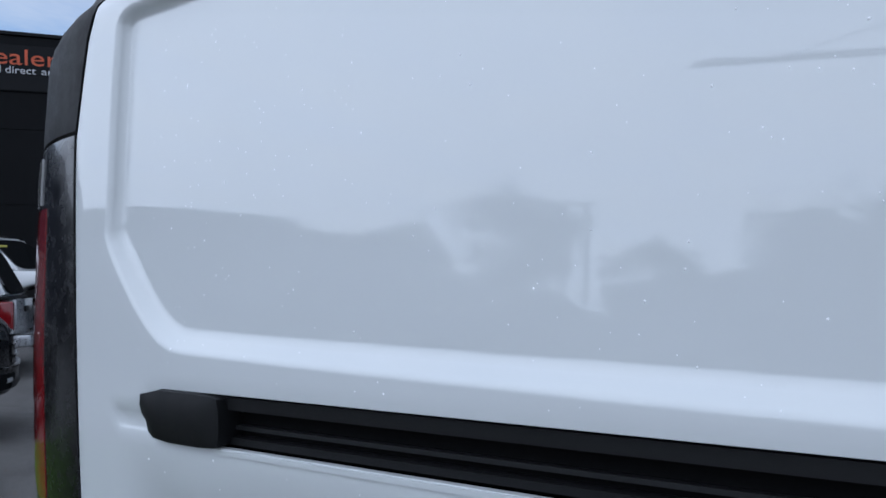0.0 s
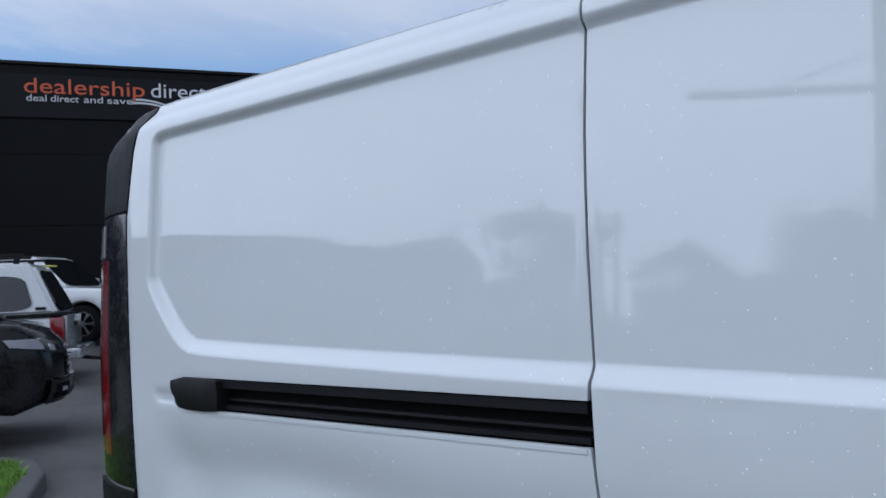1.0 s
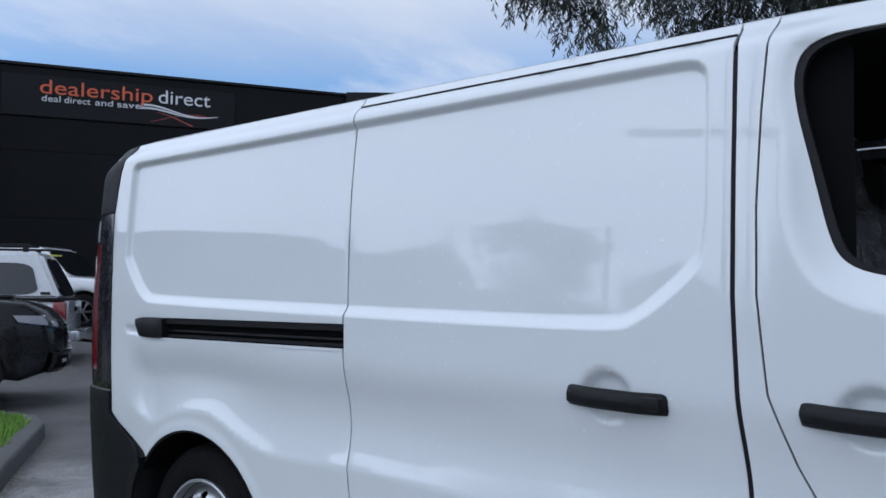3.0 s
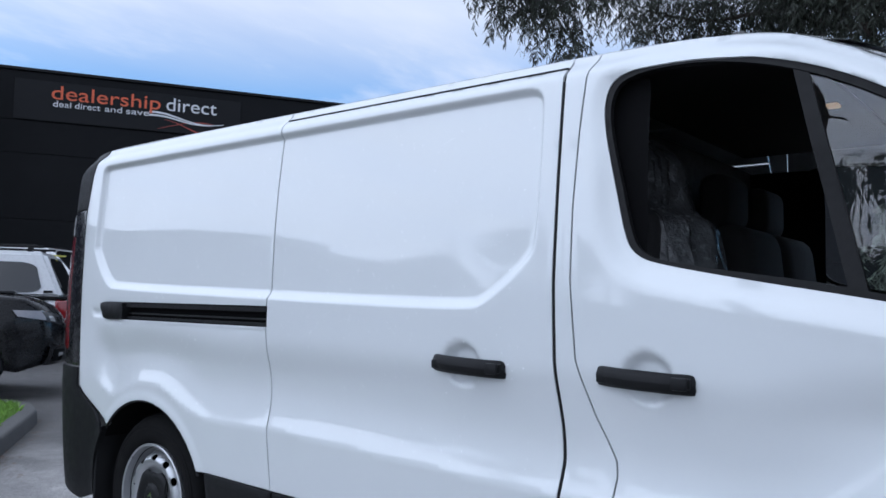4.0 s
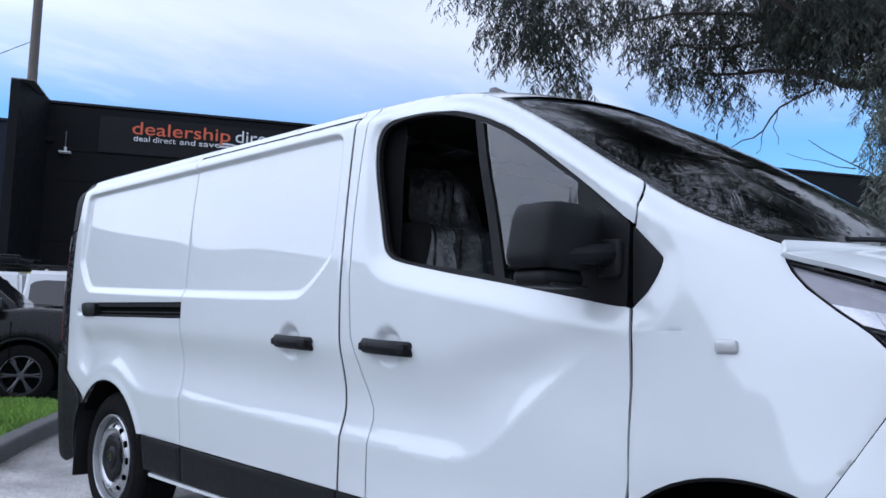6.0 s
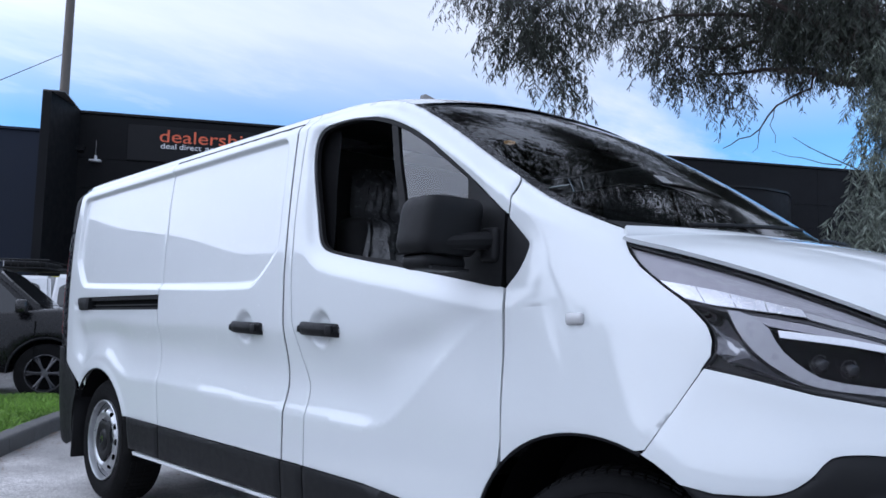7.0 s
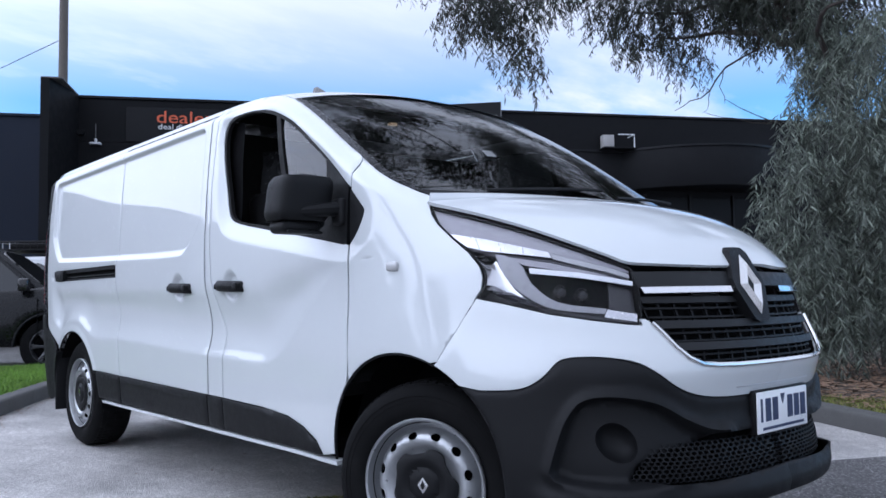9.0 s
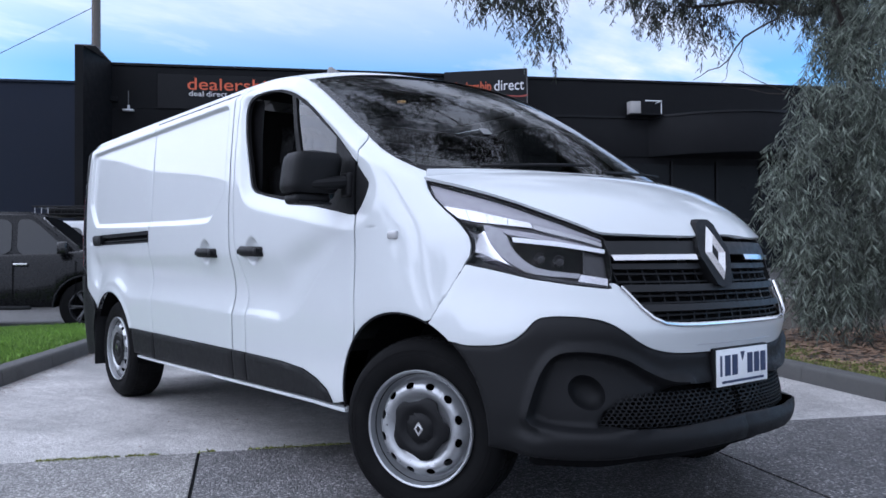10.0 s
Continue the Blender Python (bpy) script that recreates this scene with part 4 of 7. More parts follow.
def build_headlights():
    for mirror in (False, True):
        lay = lambda loop, lift, thick=.006, **k: sheet(loop, lift=lift, thick=thick, mirror=mirror, step=.02, **k)
        lamp = part("headlight", lay(HEADLIGHT, -.060, .01), LAMP_BACK, VAN, "swept-back clear headlight with white light guide")
        rim_in = offset(HEADLIGHT, .0045)
        part("gasket", lay(HEADLIGHT, -.003, .05, holes=[rim_in]), SEAL, lamp)
        part("upper_housing", lay(round_loop([(.130, 1.246), (.130, 1.246), (.323, 1.191), (.437, 1.146), (.522, 1.098), (.60, 1.056), (.672, 1.022), (.668, 1.010), (.61, 1.035), (.436, 1.084), (.24, 1.139), (.128, 1.158), (.118, 1.19)], 1), -.014), LAMP_SHADE, lamp, "grey ribbed upper housing")
        for k in range(5):
            d = .014 + .014 * k
            part("housing_rib", lay([(.18 + .03 * k, 1.228 - d), (.44, 1.142 - d * .75), (.60 - .03 * k, 1.060 - d * .45 + .012 * k), (.60 - .03 * k, 1.058 - d * .45 + .012 * k), (.44, 1.140 - d * .75), (.18 + .03 * k, 1.2255 - d)], -.0125, .003), HOUSING, lamp)
        part("light_guide", lay([(.130, 1.158), (.26, 1.134), (.438, 1.086), (.435, 1.066), (.222, 1.093), (.166, 1.110)], -.010), LAMP_STRIP, lamp, "bright chrome strip")
        for k in range(3):
            a = .22 + .07 * k
            part("strip_joint", lay([(a, 1.139 - .27 * (a - .22)), (a + .003, 1.138 - .27 * (a - .22)), (a - .012, 1.096 - .14 * (a - .22)), (a - .015, 1.097 - .14 * (a - .22))], -.0085, .002), HOUSING, lamp)
        part("guide_grey", lay([(.442, 1.084), (.606, 1.036), (.668, 1.008), (.664, .995), (.439, 1.064)], -.015), HOUSING, lamp)
        part("dark_line", lay([(.172, 1.106), (.240, 1.088), (.43, 1.061), (.662, .994), (.662, .988), (.43, 1.054), (.24, 1.081), (.176, 1.098)], -.018), LAMP_BACK, lamp)
        bevel_in = [(.176, 1.096), (.244, 1.082), (.236, 1.028), (.265, .962), (.330, .908), (.46, .876)]
        bevel_out = [(.176, 1.092), (.182, 1.05), (.180, 1.0), (.172, .970), (.23, .925), (.46, .872)]
        rows = []
        for k in range(9):
            f = k / 8
            row = []
            for (a, b), (c, d) in zip(round_line(bevel_out), round_line(bevel_in)):
                p = at_skin(np.array([a + (c - a) * f]), np.array([b + (d - b) * f]), np.array([-.010 - .032 * math.sin(f * math.pi * .5)]))[0]
                row.append((p[0], p[1] * (-1 if mirror else 1), p[2]))
            rows.append(row)
        scoop = loft(rows)
        if mirror:
            scoop.flip_normals()
        part("side_bezel", scoop, LAMP_CHROME, lamp, "hollow chrome side bezel")
        part("guide_leg", lay(round_loop([(.250, 1.082), (.250, 1.082), (.286, 1.076), (.320, 1.049), (.322, .992), (.364, .941), (.412, .913), (.556, .898), (.556, .898), (.546, .882), (.546, .882), (.406, .892), (.343, .910), (.273, .962), (.240, 1.022)], 1), -.012), LAMP_GUIDE, lamp, "translucent curved light guide")
        part("box_brow", lay([(.290, 1.075), (.43, 1.052), (.662, .986), (.664, .978), (.50, 1.014), (.327, 1.046)], -.020), LAMP_SHADE, lamp)
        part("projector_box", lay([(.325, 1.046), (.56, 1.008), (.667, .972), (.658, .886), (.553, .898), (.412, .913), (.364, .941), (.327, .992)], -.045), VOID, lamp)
        part("inner_cheek", lay([(.590, .985), (.664, .962), (.656, .888), (.568, .898)], -.034), LAMP_BACK, lamp)
        part("beam_bar", lay([(.338, 1.032), (.502, 1.013), (.670, .984), (.666, .970), (.496, .996), (.335, 1.013)], -.010), LAMP_WHITE, lamp, "white running light bar")
        for a, b in ((.42, .955), (.49, .945)):
            p = at_skin(np.array([a]), np.array([b]), np.array([-.040]))[0]
            eye = part("projector", lathe([(0, -.010), (.014, -.008), (.021, 0), (.023, .006), (.025, .006), (.025, .02)], 24), GLOSS_BLACK, lamp)
            eye.matrix_local = Matrix.Translation((p[0], p[1] * (-1 if mirror else 1), p[2])) @ Matrix.Rotation(radians(125 if mirror else 55), 4, "Z")
        part("low_reflector", lay([(.558, .896), (.654, .881), (.648, .857), (.541, .872)], -.014), LAMP_STRIP, lamp)
        part("low_bezel", lay([(.31, .899), (.42, .877), (.60, .853), (.648, .850), (.648, .856), (.54, .870), (.40, .889)], -.012), LAMP_BACK, lamp)
        pane = part("lens", sheet(HEADLIGHT, lift=.001, thick=0, mirror=mirror, step=.02), LENS_GREY, lamp, "clear outer lens")
        pane.visible_shadow = False


build_headlights()


def build_sills():
    sides("sill_cladding", VAN, BLACK_TRIM, [(-3.08, .512), (-2.684, .504), (-2.684, .345), (-3.06, .352)], "black sill cladding", lift=.012, thick=.03, edge=.006)
    sides("sill_cladding", VAN, BLACK_TRIM, [(-2.676, .504), (-1.536, .486), (-1.536, .340), (-2.676, .345)], "black sill cladding", lift=.012, thick=.03, edge=.006)
    sides("sill_cladding", VAN, BLACK_TRIM, [(-1.528, .486), (-1.378, .484), (-1.378, .339), (-1.528, .340)], "black sill cladding", lift=.012, thick=.03, edge=.006)
    sides("sill_cladding", VAN, BLACK_TRIM, [(-1.370, .484), (-1.0, .475), (-.80, .459), (-.68, .429), (-.58, .387), (-.538, .337), (-1.370, .339)], "black sill cladding", lift=.012, thick=.03, edge=.006)
    sides("sill_edge", VAN, WHITE, [(-3.02, .338), (-.44, .325), (-.44, .310), (-3.02, .322)], "white body flange under the sill", lift=.004, thick=.04, step=.05)
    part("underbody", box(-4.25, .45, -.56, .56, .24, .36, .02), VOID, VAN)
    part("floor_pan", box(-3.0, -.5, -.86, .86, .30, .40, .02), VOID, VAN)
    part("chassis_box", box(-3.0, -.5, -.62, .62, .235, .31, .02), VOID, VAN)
    # Added near-black strip that carries the shade under the nose.
    part("air_dam", sheet([(.24, .33), (.30, .205), (.60, .200), (MID, .205), (MID, .33)], both=True, lift=-.075, thick=.01, step=.04), VOID, VAN, "near-black strip added for the shade under the nose")
    # Unseen low box added to keep light off the ground underneath.
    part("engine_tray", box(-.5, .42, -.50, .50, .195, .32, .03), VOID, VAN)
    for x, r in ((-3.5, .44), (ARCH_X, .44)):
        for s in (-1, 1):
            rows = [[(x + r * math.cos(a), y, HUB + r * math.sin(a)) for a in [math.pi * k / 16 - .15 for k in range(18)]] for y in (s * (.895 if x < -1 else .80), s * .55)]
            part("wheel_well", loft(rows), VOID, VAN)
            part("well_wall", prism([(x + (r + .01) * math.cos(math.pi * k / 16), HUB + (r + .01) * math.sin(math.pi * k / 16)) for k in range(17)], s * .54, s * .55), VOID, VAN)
    for s, mirror in ((-1, False), (1, True)):
        for cx in (-3.5, 0.0):
            pts = []
            for k in range(25):
                t = radians(66 + 116 * k / 24) if cx == 0 else radians(22 + 118 * k / 24)
                r = .404 if cx else .401
                x, z = (cx or ARCH_X) + r * math.cos(t), HUB + r * math.sin(t)
                p = at_skin(np.array([unroll(x, z)]), np.array([z]), np.array([-.008]))[0]
                pts.append((p[0], p[1] * -s, p[2]))
            part("arch_lip", tube(pts, .006, 6), BLACK_TRIM if cx == 0 else SEAL, VAN)


build_sills()


def build_wheel(m, front=False):
    wheel = part("wheel", lathe([(.206, .02), (.236, -.006), (.262, -.014), (.30, -.012), (.318, -.004), (.330, .008), (.338, .022), (.343, .055), (.344, .108), (.343, .165), (.338, .198),
                                 (.326, .214), (.30, .226), (.24, .222), (.206, .20)], 72), TYRE, VAN, "black road tyre on a silver steel wheel")
    wheel.matrix_local = m
    # tread blocks
    verts, faces = [], []
    for k in range(64):
        for y0, y1 in ((.030, .05), (.058, .104), (.112, .158), (.166, .190)):
            a0, a1 = 2 * math.pi * (k + .1 * (y0 > .05)) / 64, 2 * math.pi * (k + .78 + .1 * (y0 > .05)) / 64
            b = len(verts)
            for a in (a0, a1):
                for r in (.338, .3475 if .04 < y0 < .16 else .3448):
                    for y in (y0, y1):
                        verts.append((r * math.cos(a), y, r * math.sin(a)))
            faces += [(b, b + 1, b + 3, b + 2), (b + 4, b + 6, b + 7, b + 5), (b + 2, b + 3, b + 7, b + 6), (b, b + 2, b + 6, b + 4), (b + 1, b + 5, b + 7, b + 3)]
    part("tread", raw("tread", verts, faces), TYRE, wheel, smooth=0)
    for r in (.285, .30):
        part("sidewall_ring", tube([(r * math.cos(a), -.0125, r * math.sin(a)) for a in [2 * math.pi * k / 60 for k in range(60)]], .0018, 5, closed=True), TYRE, wheel)
    rim = part("rim", lathe([(.214, .03), (.222, .006), (.225, -.010), (.221, -.015), (.214, -.012), (.211, .004), (.208, .022), (.204, .042), (.196, .050), (.189, .046), (.184, .044)], 64), STEEL, wheel)
    # barrel and drum are near-black: the shade inside the wheel is painted in
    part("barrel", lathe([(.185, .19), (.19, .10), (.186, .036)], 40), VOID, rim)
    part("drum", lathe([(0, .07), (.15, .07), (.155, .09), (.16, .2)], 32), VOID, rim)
    dish = lambda r: np.interp(r, [0, .085, .10, .118, .135, .15, .165, .178, .189], [.010, .010, .014, .012, -.004, -.009, -.005, .010, .038])
    place = lambda u, z, lift: np.stack([u, dish(np.hypot(u, z)) - lift, z], -1)
    ring = [(.189 * math.cos(2 * math.pi * k / 60), .189 * math.sin(2 * math.pi * k / 60)) for k in range(60)]
    core = [(.06 * math.cos(2 * math.pi * k / 30), .06 * math.sin(2 * math.pi * k / 30)) for k in range(30)]
    holes = [core]
    for k in range(12):
        a = 2 * math.pi * (k + .5) / 12
        c, s_ = math.cos(a), math.sin(a)
        holes.append([(.1655 * c + .012 * math.cos(t) * c - .0185 * math.sin(t) * s_, .1655 * s_ + .012 * math.cos(t) * s_ + .0185 * math.sin(t) * c) for t in [2 * math.pi * j / 12 for j in range(12)]])
    part("disc", sheet(ring, holes=holes, step=.012, thick=.006, place=place, edge=.001), STEEL, rim, "silver steel disc with round slots")
    lobes = []
    for k in range(60):
        t = 2 * math.pi * k / 60
        r = .114 + .009 * math.tanh(2.2 * math.cos(5 * t + .5))
        lobes.append((r * math.cos(t), r * math.sin(t)))
    bowl = lambda u, z, lift: np.stack([u, np.interp(np.hypot(u, z), [0, .03, .05, .056, .062, .085, .11, .127], [-.016, -.016, -.012, -.002, -.006, -.014, -.010, -.002]) - lift, z], -1)
    cap = part("hub_cap", sheet(lobes, step=.010, thick=.01, place=bowl, edge=.002), CAP, rim, "dark grey hub cap")
    bm = bmesh.new()
    o = [bm.verts.new((a, -.0165, b)) for a, b in ((0, .028), (.020, 0), (0, -.028), (-.020, 0))]
    i_ = [bm.verts.new((a, -.0175, b)) for a, b in ((0, .015), (.010, 0), (0, -.015), (-.010, 0))]
    for k in range(4):
        bm.faces.new((o[k], i_[k], i_[(k + 1) % 4], o[(k + 1) % 4]))
    part("cap_diamond", bm, CHROME, rim, smooth=0)
    return wheel


build_wheel(pose(0.02, -.872, HUB - .041, 0, 0, 25))
build_wheel(pose(-3.5, -.880, HUB - .001, 0, 14, 0))
build_wheel(pose(0.02, .872, HUB - .041, 0, 0, 205))
build_wheel(pose(-3.5, .880, HUB - .001, 0, 0, 180))


def build_cab():
    """What shows through the glass."""
    part("cab_floor", box(-1.60, -.55, -.84, .84, .55, .60), DASH, VAN)
    part("bulkhead", box(-1.64, -1.60, -.82, .82, .50, 1.79), DASH, VAN, "dark cargo bulkhead")
    part("headlining", box(-1.60, -.98, -.74, .74, 1.845, 1.86), CLOTH, VAN)
    part("cab_lamp", box(-1.03, -.995, -.21, -.17, 1.80, 1.812, .004), CAB_GLOW, VAN, "small warm interior lamp, lit")
    dash = [(-.46, .82), (-.52, .92), (-.50, 1.08), (-.38, 1.17), (-.10, 1.21), (.08, 1.215), (.08, .82)]
    part("dashboard", prism(dash, -.74, .74, "xz", .03), DASH, VAN, "dark moulded dashboard")
    part("binnacle", box(-.46, -.18, -.62, -.22, 1.16, 1.25, .035, 3), DASH, VAN)
    wheel = part("steering_wheel", tube([(-.62 + .10 * math.sin(a) * .9, -.42 + .19 * math.cos(a), 1.07 + .17 * math.sin(a)) for a in [2 * math.pi * k / 32 for k in range(32)]], .015, 8, closed=True), DASH, VAN, "black steering wheel")
    part("spoke", box(-.64, -.56, -.58, -.26, 1.04, 1.10, .02), DASH, wheel)
    for y, cover in ((-.50, True), (.08, False), (.50, False)):
        back_by = -.12 if cover else -.06
        seat = part("seat", box(-1.25, -.72, y - .25 if cover else y - .2, y + .25 if cover else y + .2, .75, .93, .05, 3), CLOTH, VAN, "dark cloth front seat")
        back = box(-1.33, -1.17, y - .24 if cover else y - .19, y + .24 if cover else y + .19, .90, 1.47, .06, 3)
        for v in back.verts:
            v.co.x -= .12 * (v.co.z - .9)
        part("backrest", back, CLOTH, seat)
        part("head_rest", box(-1.44, -1.33, y - .13, y + .13, 1.47, 1.66, .045, 3), CLOTH, seat)
        if cover:
            build_film(seat, y)
        seat.location.x = back_by


def build_film(seat, y):
    """A crumpled clear plastic sheet over the driver's seat back."""
    rng = random.Random(5)
    rows = []
    for i in range(34):
        f = i / 33
        z = 1.70 - .78 * f
        wide = float(np.interp(f, [0, .12, .3, .6, 1], [.10, .13, .18, .22, .27]))
        front = float(np.interp(f, [0, .08, .28, .34, .95, 1.0], [-1.40, -1.325, -1.305, -1.235, -1.13, -1.05]))
        r = []
        for k in range(41):
            v = -1 + k / 20
            fold = .034 * noise.noise(Vector((v * 5.5 + f * 2.2, f * 1.1, 1.7))) + .016 * noise.noise(Vector((v * 14 + f * 5, f * 2.5, 4.2)))
            r.append((front + .045 - .09 * abs(v) ** 3 + fold * 1.3, y + wide * v + fold * .5, z))
        rows.append(r)
    part("plastic_cover", loft(rows), FILM, seat, "crumpled clear plastic seat cover", smooth=60)


build_cab()


def build_repeater(s):
    p = at_skin(np.array([unroll(-.074, 1.048)]), np.array([1.048]), np.array([.003]))[0]
    bm = box(-.027, .027, -.010, .010, -.017, .017, .0095, 3)
    lamp = part("side_repeater", bm, CLEAR_LENS, VAN, "clear oval side repeater")
    lamp.matrix_local = Matrix.Translation((p[0], p[1] * -s, p[2])) @ Matrix.Rotation(radians(9 * -s), 4, "Z")


for s in (-1, 1):
    build_repeater(s)


def build_raindrops():
    """Beads of rain on the flank's upper panels."""
    rng = random.Random(31)
    verts, faces = [], []
    for _ in range(1000):
        u, z = rng.uniform(-3.9, -1.62), 1.72 - 1.0 * rng.random() ** 1.1
        if rng.random() > .35 + .65 * noise.noise(Vector((u * 2.2, z * 3, 9))) + .4 or (1.07 < z < 1.17 and u < -2.7):
            continue
        r = rng.choice((.0007, .0008, .0009, .001, .0012, .0015))
        e = r * rng.uniform(1.0, 1.5)
        ring = [(u + r * math.cos(a), z + e * math.sin(a)) for a in [math.pi * k / 4 for k in range(8)]]
        inner_ = [(u + .62 * r * math.cos(a), z + .62 * e * math.sin(a)) for a in [math.pi * k / 4 for k in range(8)]]
        base = len(verts)
        for loop, lift in ((ring, -.0002), (inner_, r * .55), ([(u, z - .1 * e)], r * .75)):
            arr = np.array(loop)
            verts += list(at_skin(arr[:, 0], arr[:, 1], np.full(len(loop), lift)))
        for k in range(8):
            j = (k + 1) % 8
            faces += [(base + k, base + j, base + 8 + j, base + 8 + k), (base + 8 + k, base + 8 + j, base + 16)]
    # Opaque white beads: the glint of clear water is in the colour.
    drops = part("raindrops", raw("raindrops", verts, faces), surface("rain_glint_white", (.92, .93, .95), 0.08, spread=.04, coat=1.0), smooth=80)
    tagged(drops, "small raindrops beaded on the white van flank, painted white for their glint", "raindrops", kind="stuff")


build_raindrops()

# ---- the yard ----
def aggregate(name, scale, tones, paste_tone, wet=(0.38, 0.7), patch=None):
    """Paving with rounded stone chips showing, each its own tone; patch is a darker stretch past a line across x."""
    m = bpy.data.materials.new(name)
    m.use_nodes = True
    w = Tree(m.node_tree)
    where = w.add("ShaderNodeTexCoord").outputs["Object"]
    chip = w.add("ShaderNodeTexVoronoi", {"Vector": where}, Scale=scale, Randomness=1.0)
    tone = w.ramp(w.add("ShaderNodeSeparateColor", {0: chip.outputs["Color"]}).outputs[0], *tones)
    wide = w.add("ShaderNodeTexNoise", {"Vector": where}, Scale=1.1, Detail=5.0, Roughness=0.6).outputs[0]
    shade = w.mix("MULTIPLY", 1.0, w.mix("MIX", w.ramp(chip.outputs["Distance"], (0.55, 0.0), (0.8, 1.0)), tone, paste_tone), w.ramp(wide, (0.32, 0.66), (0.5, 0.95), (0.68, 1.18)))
    fine = w.add("ShaderNodeTexNoise", {"Vector": where}, Scale=9.0, Detail=6.0, Roughness=0.7).outputs[0]
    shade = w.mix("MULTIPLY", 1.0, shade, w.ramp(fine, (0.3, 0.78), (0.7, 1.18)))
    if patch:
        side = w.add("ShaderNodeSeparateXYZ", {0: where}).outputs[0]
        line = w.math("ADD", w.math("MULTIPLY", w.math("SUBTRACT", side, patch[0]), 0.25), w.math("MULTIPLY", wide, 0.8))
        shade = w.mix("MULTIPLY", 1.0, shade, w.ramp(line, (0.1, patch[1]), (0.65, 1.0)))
    shader = w.add("ShaderNodeBsdfPrincipled", {0: shade}, Specular_IOR_Level=0.5)
    w.tree.links.new(w.ramp(wide, (0.35, wet[0]), (0.65, wet[1])), shader.inputs["Roughness"])
    w.tree.links.new(w.add("ShaderNodeBump", {"Height": chip.outputs["Distance"]}, Strength=0.8, Distance=-0.006).outputs[0], shader.inputs["Normal"])
    w.tree.links.new(shader.outputs[0], w.add("ShaderNodeOutputMaterial").inputs[0])
    return m


GREY_CHIP = ((0.0, (0.055, 0.053, 0.054)), (0.5, (0.12, 0.115, 0.115)), (0.8, (0.21, 0.20, 0.20)), (1.0, (0.45, 0.43, 0.42)))
PALE_CHIP = ((0.0, (0.31, 0.295, 0.285)), (0.5, (0.52, 0.50, 0.48)), (0.8, (0.62, 0.60, 0.575)), (1.0, (0.72, 0.69, 0.67)))
SLAB = aggregate("exposed_aggregate_concrete", 100.0, GREY_CHIP, (0.05, 0.05, 0.051))
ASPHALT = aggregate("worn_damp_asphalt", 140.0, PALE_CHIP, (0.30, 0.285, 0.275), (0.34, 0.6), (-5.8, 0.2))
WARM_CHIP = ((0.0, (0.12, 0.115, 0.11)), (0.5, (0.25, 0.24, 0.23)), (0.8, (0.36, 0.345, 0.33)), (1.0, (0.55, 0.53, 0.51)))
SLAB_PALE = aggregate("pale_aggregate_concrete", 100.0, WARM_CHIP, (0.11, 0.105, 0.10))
KERB = surface("weathered_concrete_kerb", (0.085, 0.083, 0.080), 0.75, spread=0.3, grain=7, bump=0.006, bump_scale=70, dirt=0.6, dirt_color=(0.04, 0.04, 0.038))
SOIL = surface("dark_garden_soil", (0.06, 0.045, 0.032), 0.95, spread=0.4, grain=9, bump=0.03, bump_scale=40)
BARK_CHIP = surface("wood_chip_mulch", (0.20, 0.125, 0.08), 0.9, spread=0.5, grain=20)
GRASS = surface("mown_grass", (0.15, 0.28, 0.035), 0.7, spread=0.45, grain=5, by_island=0.35)
MOSS = surface("yellow_green_moss", (0.17, 0.185, 0.05), 0.9, spread=0.4, grain=30, by_island=0.5)
CLAD = surface("charcoal_painted_panel", (0.0062, 0.0066, 0.0078), 0.65, spec=0.14, spread=0.14, grain=1.2, bump=0.002, bump_scale=30, dirt=0.15, dirt_color=(0.03, 0.03, 0.034))
CLAD_BLUE = surface("slate_blue_painted_wall", (0.016, 0.021, 0.034), 0.65, spec=0.15, spread=0.12, grain=0.8, bump=0.002, bump_scale=30)
SIGN_BLACK = surface("black_sign_board", (0.006, 0.0065, 0.008), 0.5, spec=0.2, spread=0.1, grain=1)
RAW_WALL = surface("raw_grey_wall_edge", (0.16, 0.16, 0.16), 0.8, spread=0.3, grain=3)
ORANGE = surface("orange_sign_paint", (0.62, 0.115, 0.045), 0.5, spread=0.05)
SIGN_WHITE = surface("white_sign_paint", (0.66, 0.67, 0.69), 0.5, spread=0.04)
SIGN_RED = surface("dull_red_sign_paint", (0.30, 0.05, 0.035), 0.5, spread=0.05)
SHOP_GLASS = surface("dark_shop_glass", (0.005, 0.006, 0.007), 0.35, spec=0.12, spread=0.3, grain=1.5)
BARK = surface("grey_brown_bark", (0.04, 0.031, 0.026), 0.9, spread=0.4, grain=10, bump=0.02, bump_scale=30, stretch=(1, 1, 0.25))
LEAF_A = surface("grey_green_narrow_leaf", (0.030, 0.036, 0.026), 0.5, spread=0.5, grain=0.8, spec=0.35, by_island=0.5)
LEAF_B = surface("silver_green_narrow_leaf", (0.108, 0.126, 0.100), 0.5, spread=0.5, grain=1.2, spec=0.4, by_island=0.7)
LEAF_C = surface("dull_green_foliage", (0.055, 0.072, 0.04), 0.7, spread=0.5, grain=0.5)
POLE_WOOD = surface("weathered_pole_timber", (0.13, 0.115, 0.10), 0.85, spread=0.3, grain=6, stretch=(1, 1, 0.2))
BRICK = surface("pale_rendered_wall", (0.34, 0.33, 0.32), 0.8, spread=0.15, grain=1)
SILVER = surface("silver_vehicle_paint", (0.42, 0.43, 0.45), 0.3, metal=0.5, spread=0.06, coat=0.8)
DARK_PAINT = surface("dark_grey_vehicle_paint", (0.005, 0.005, 0.006), 0.28, spread=0.08, coat=0.3, spec=0.2)
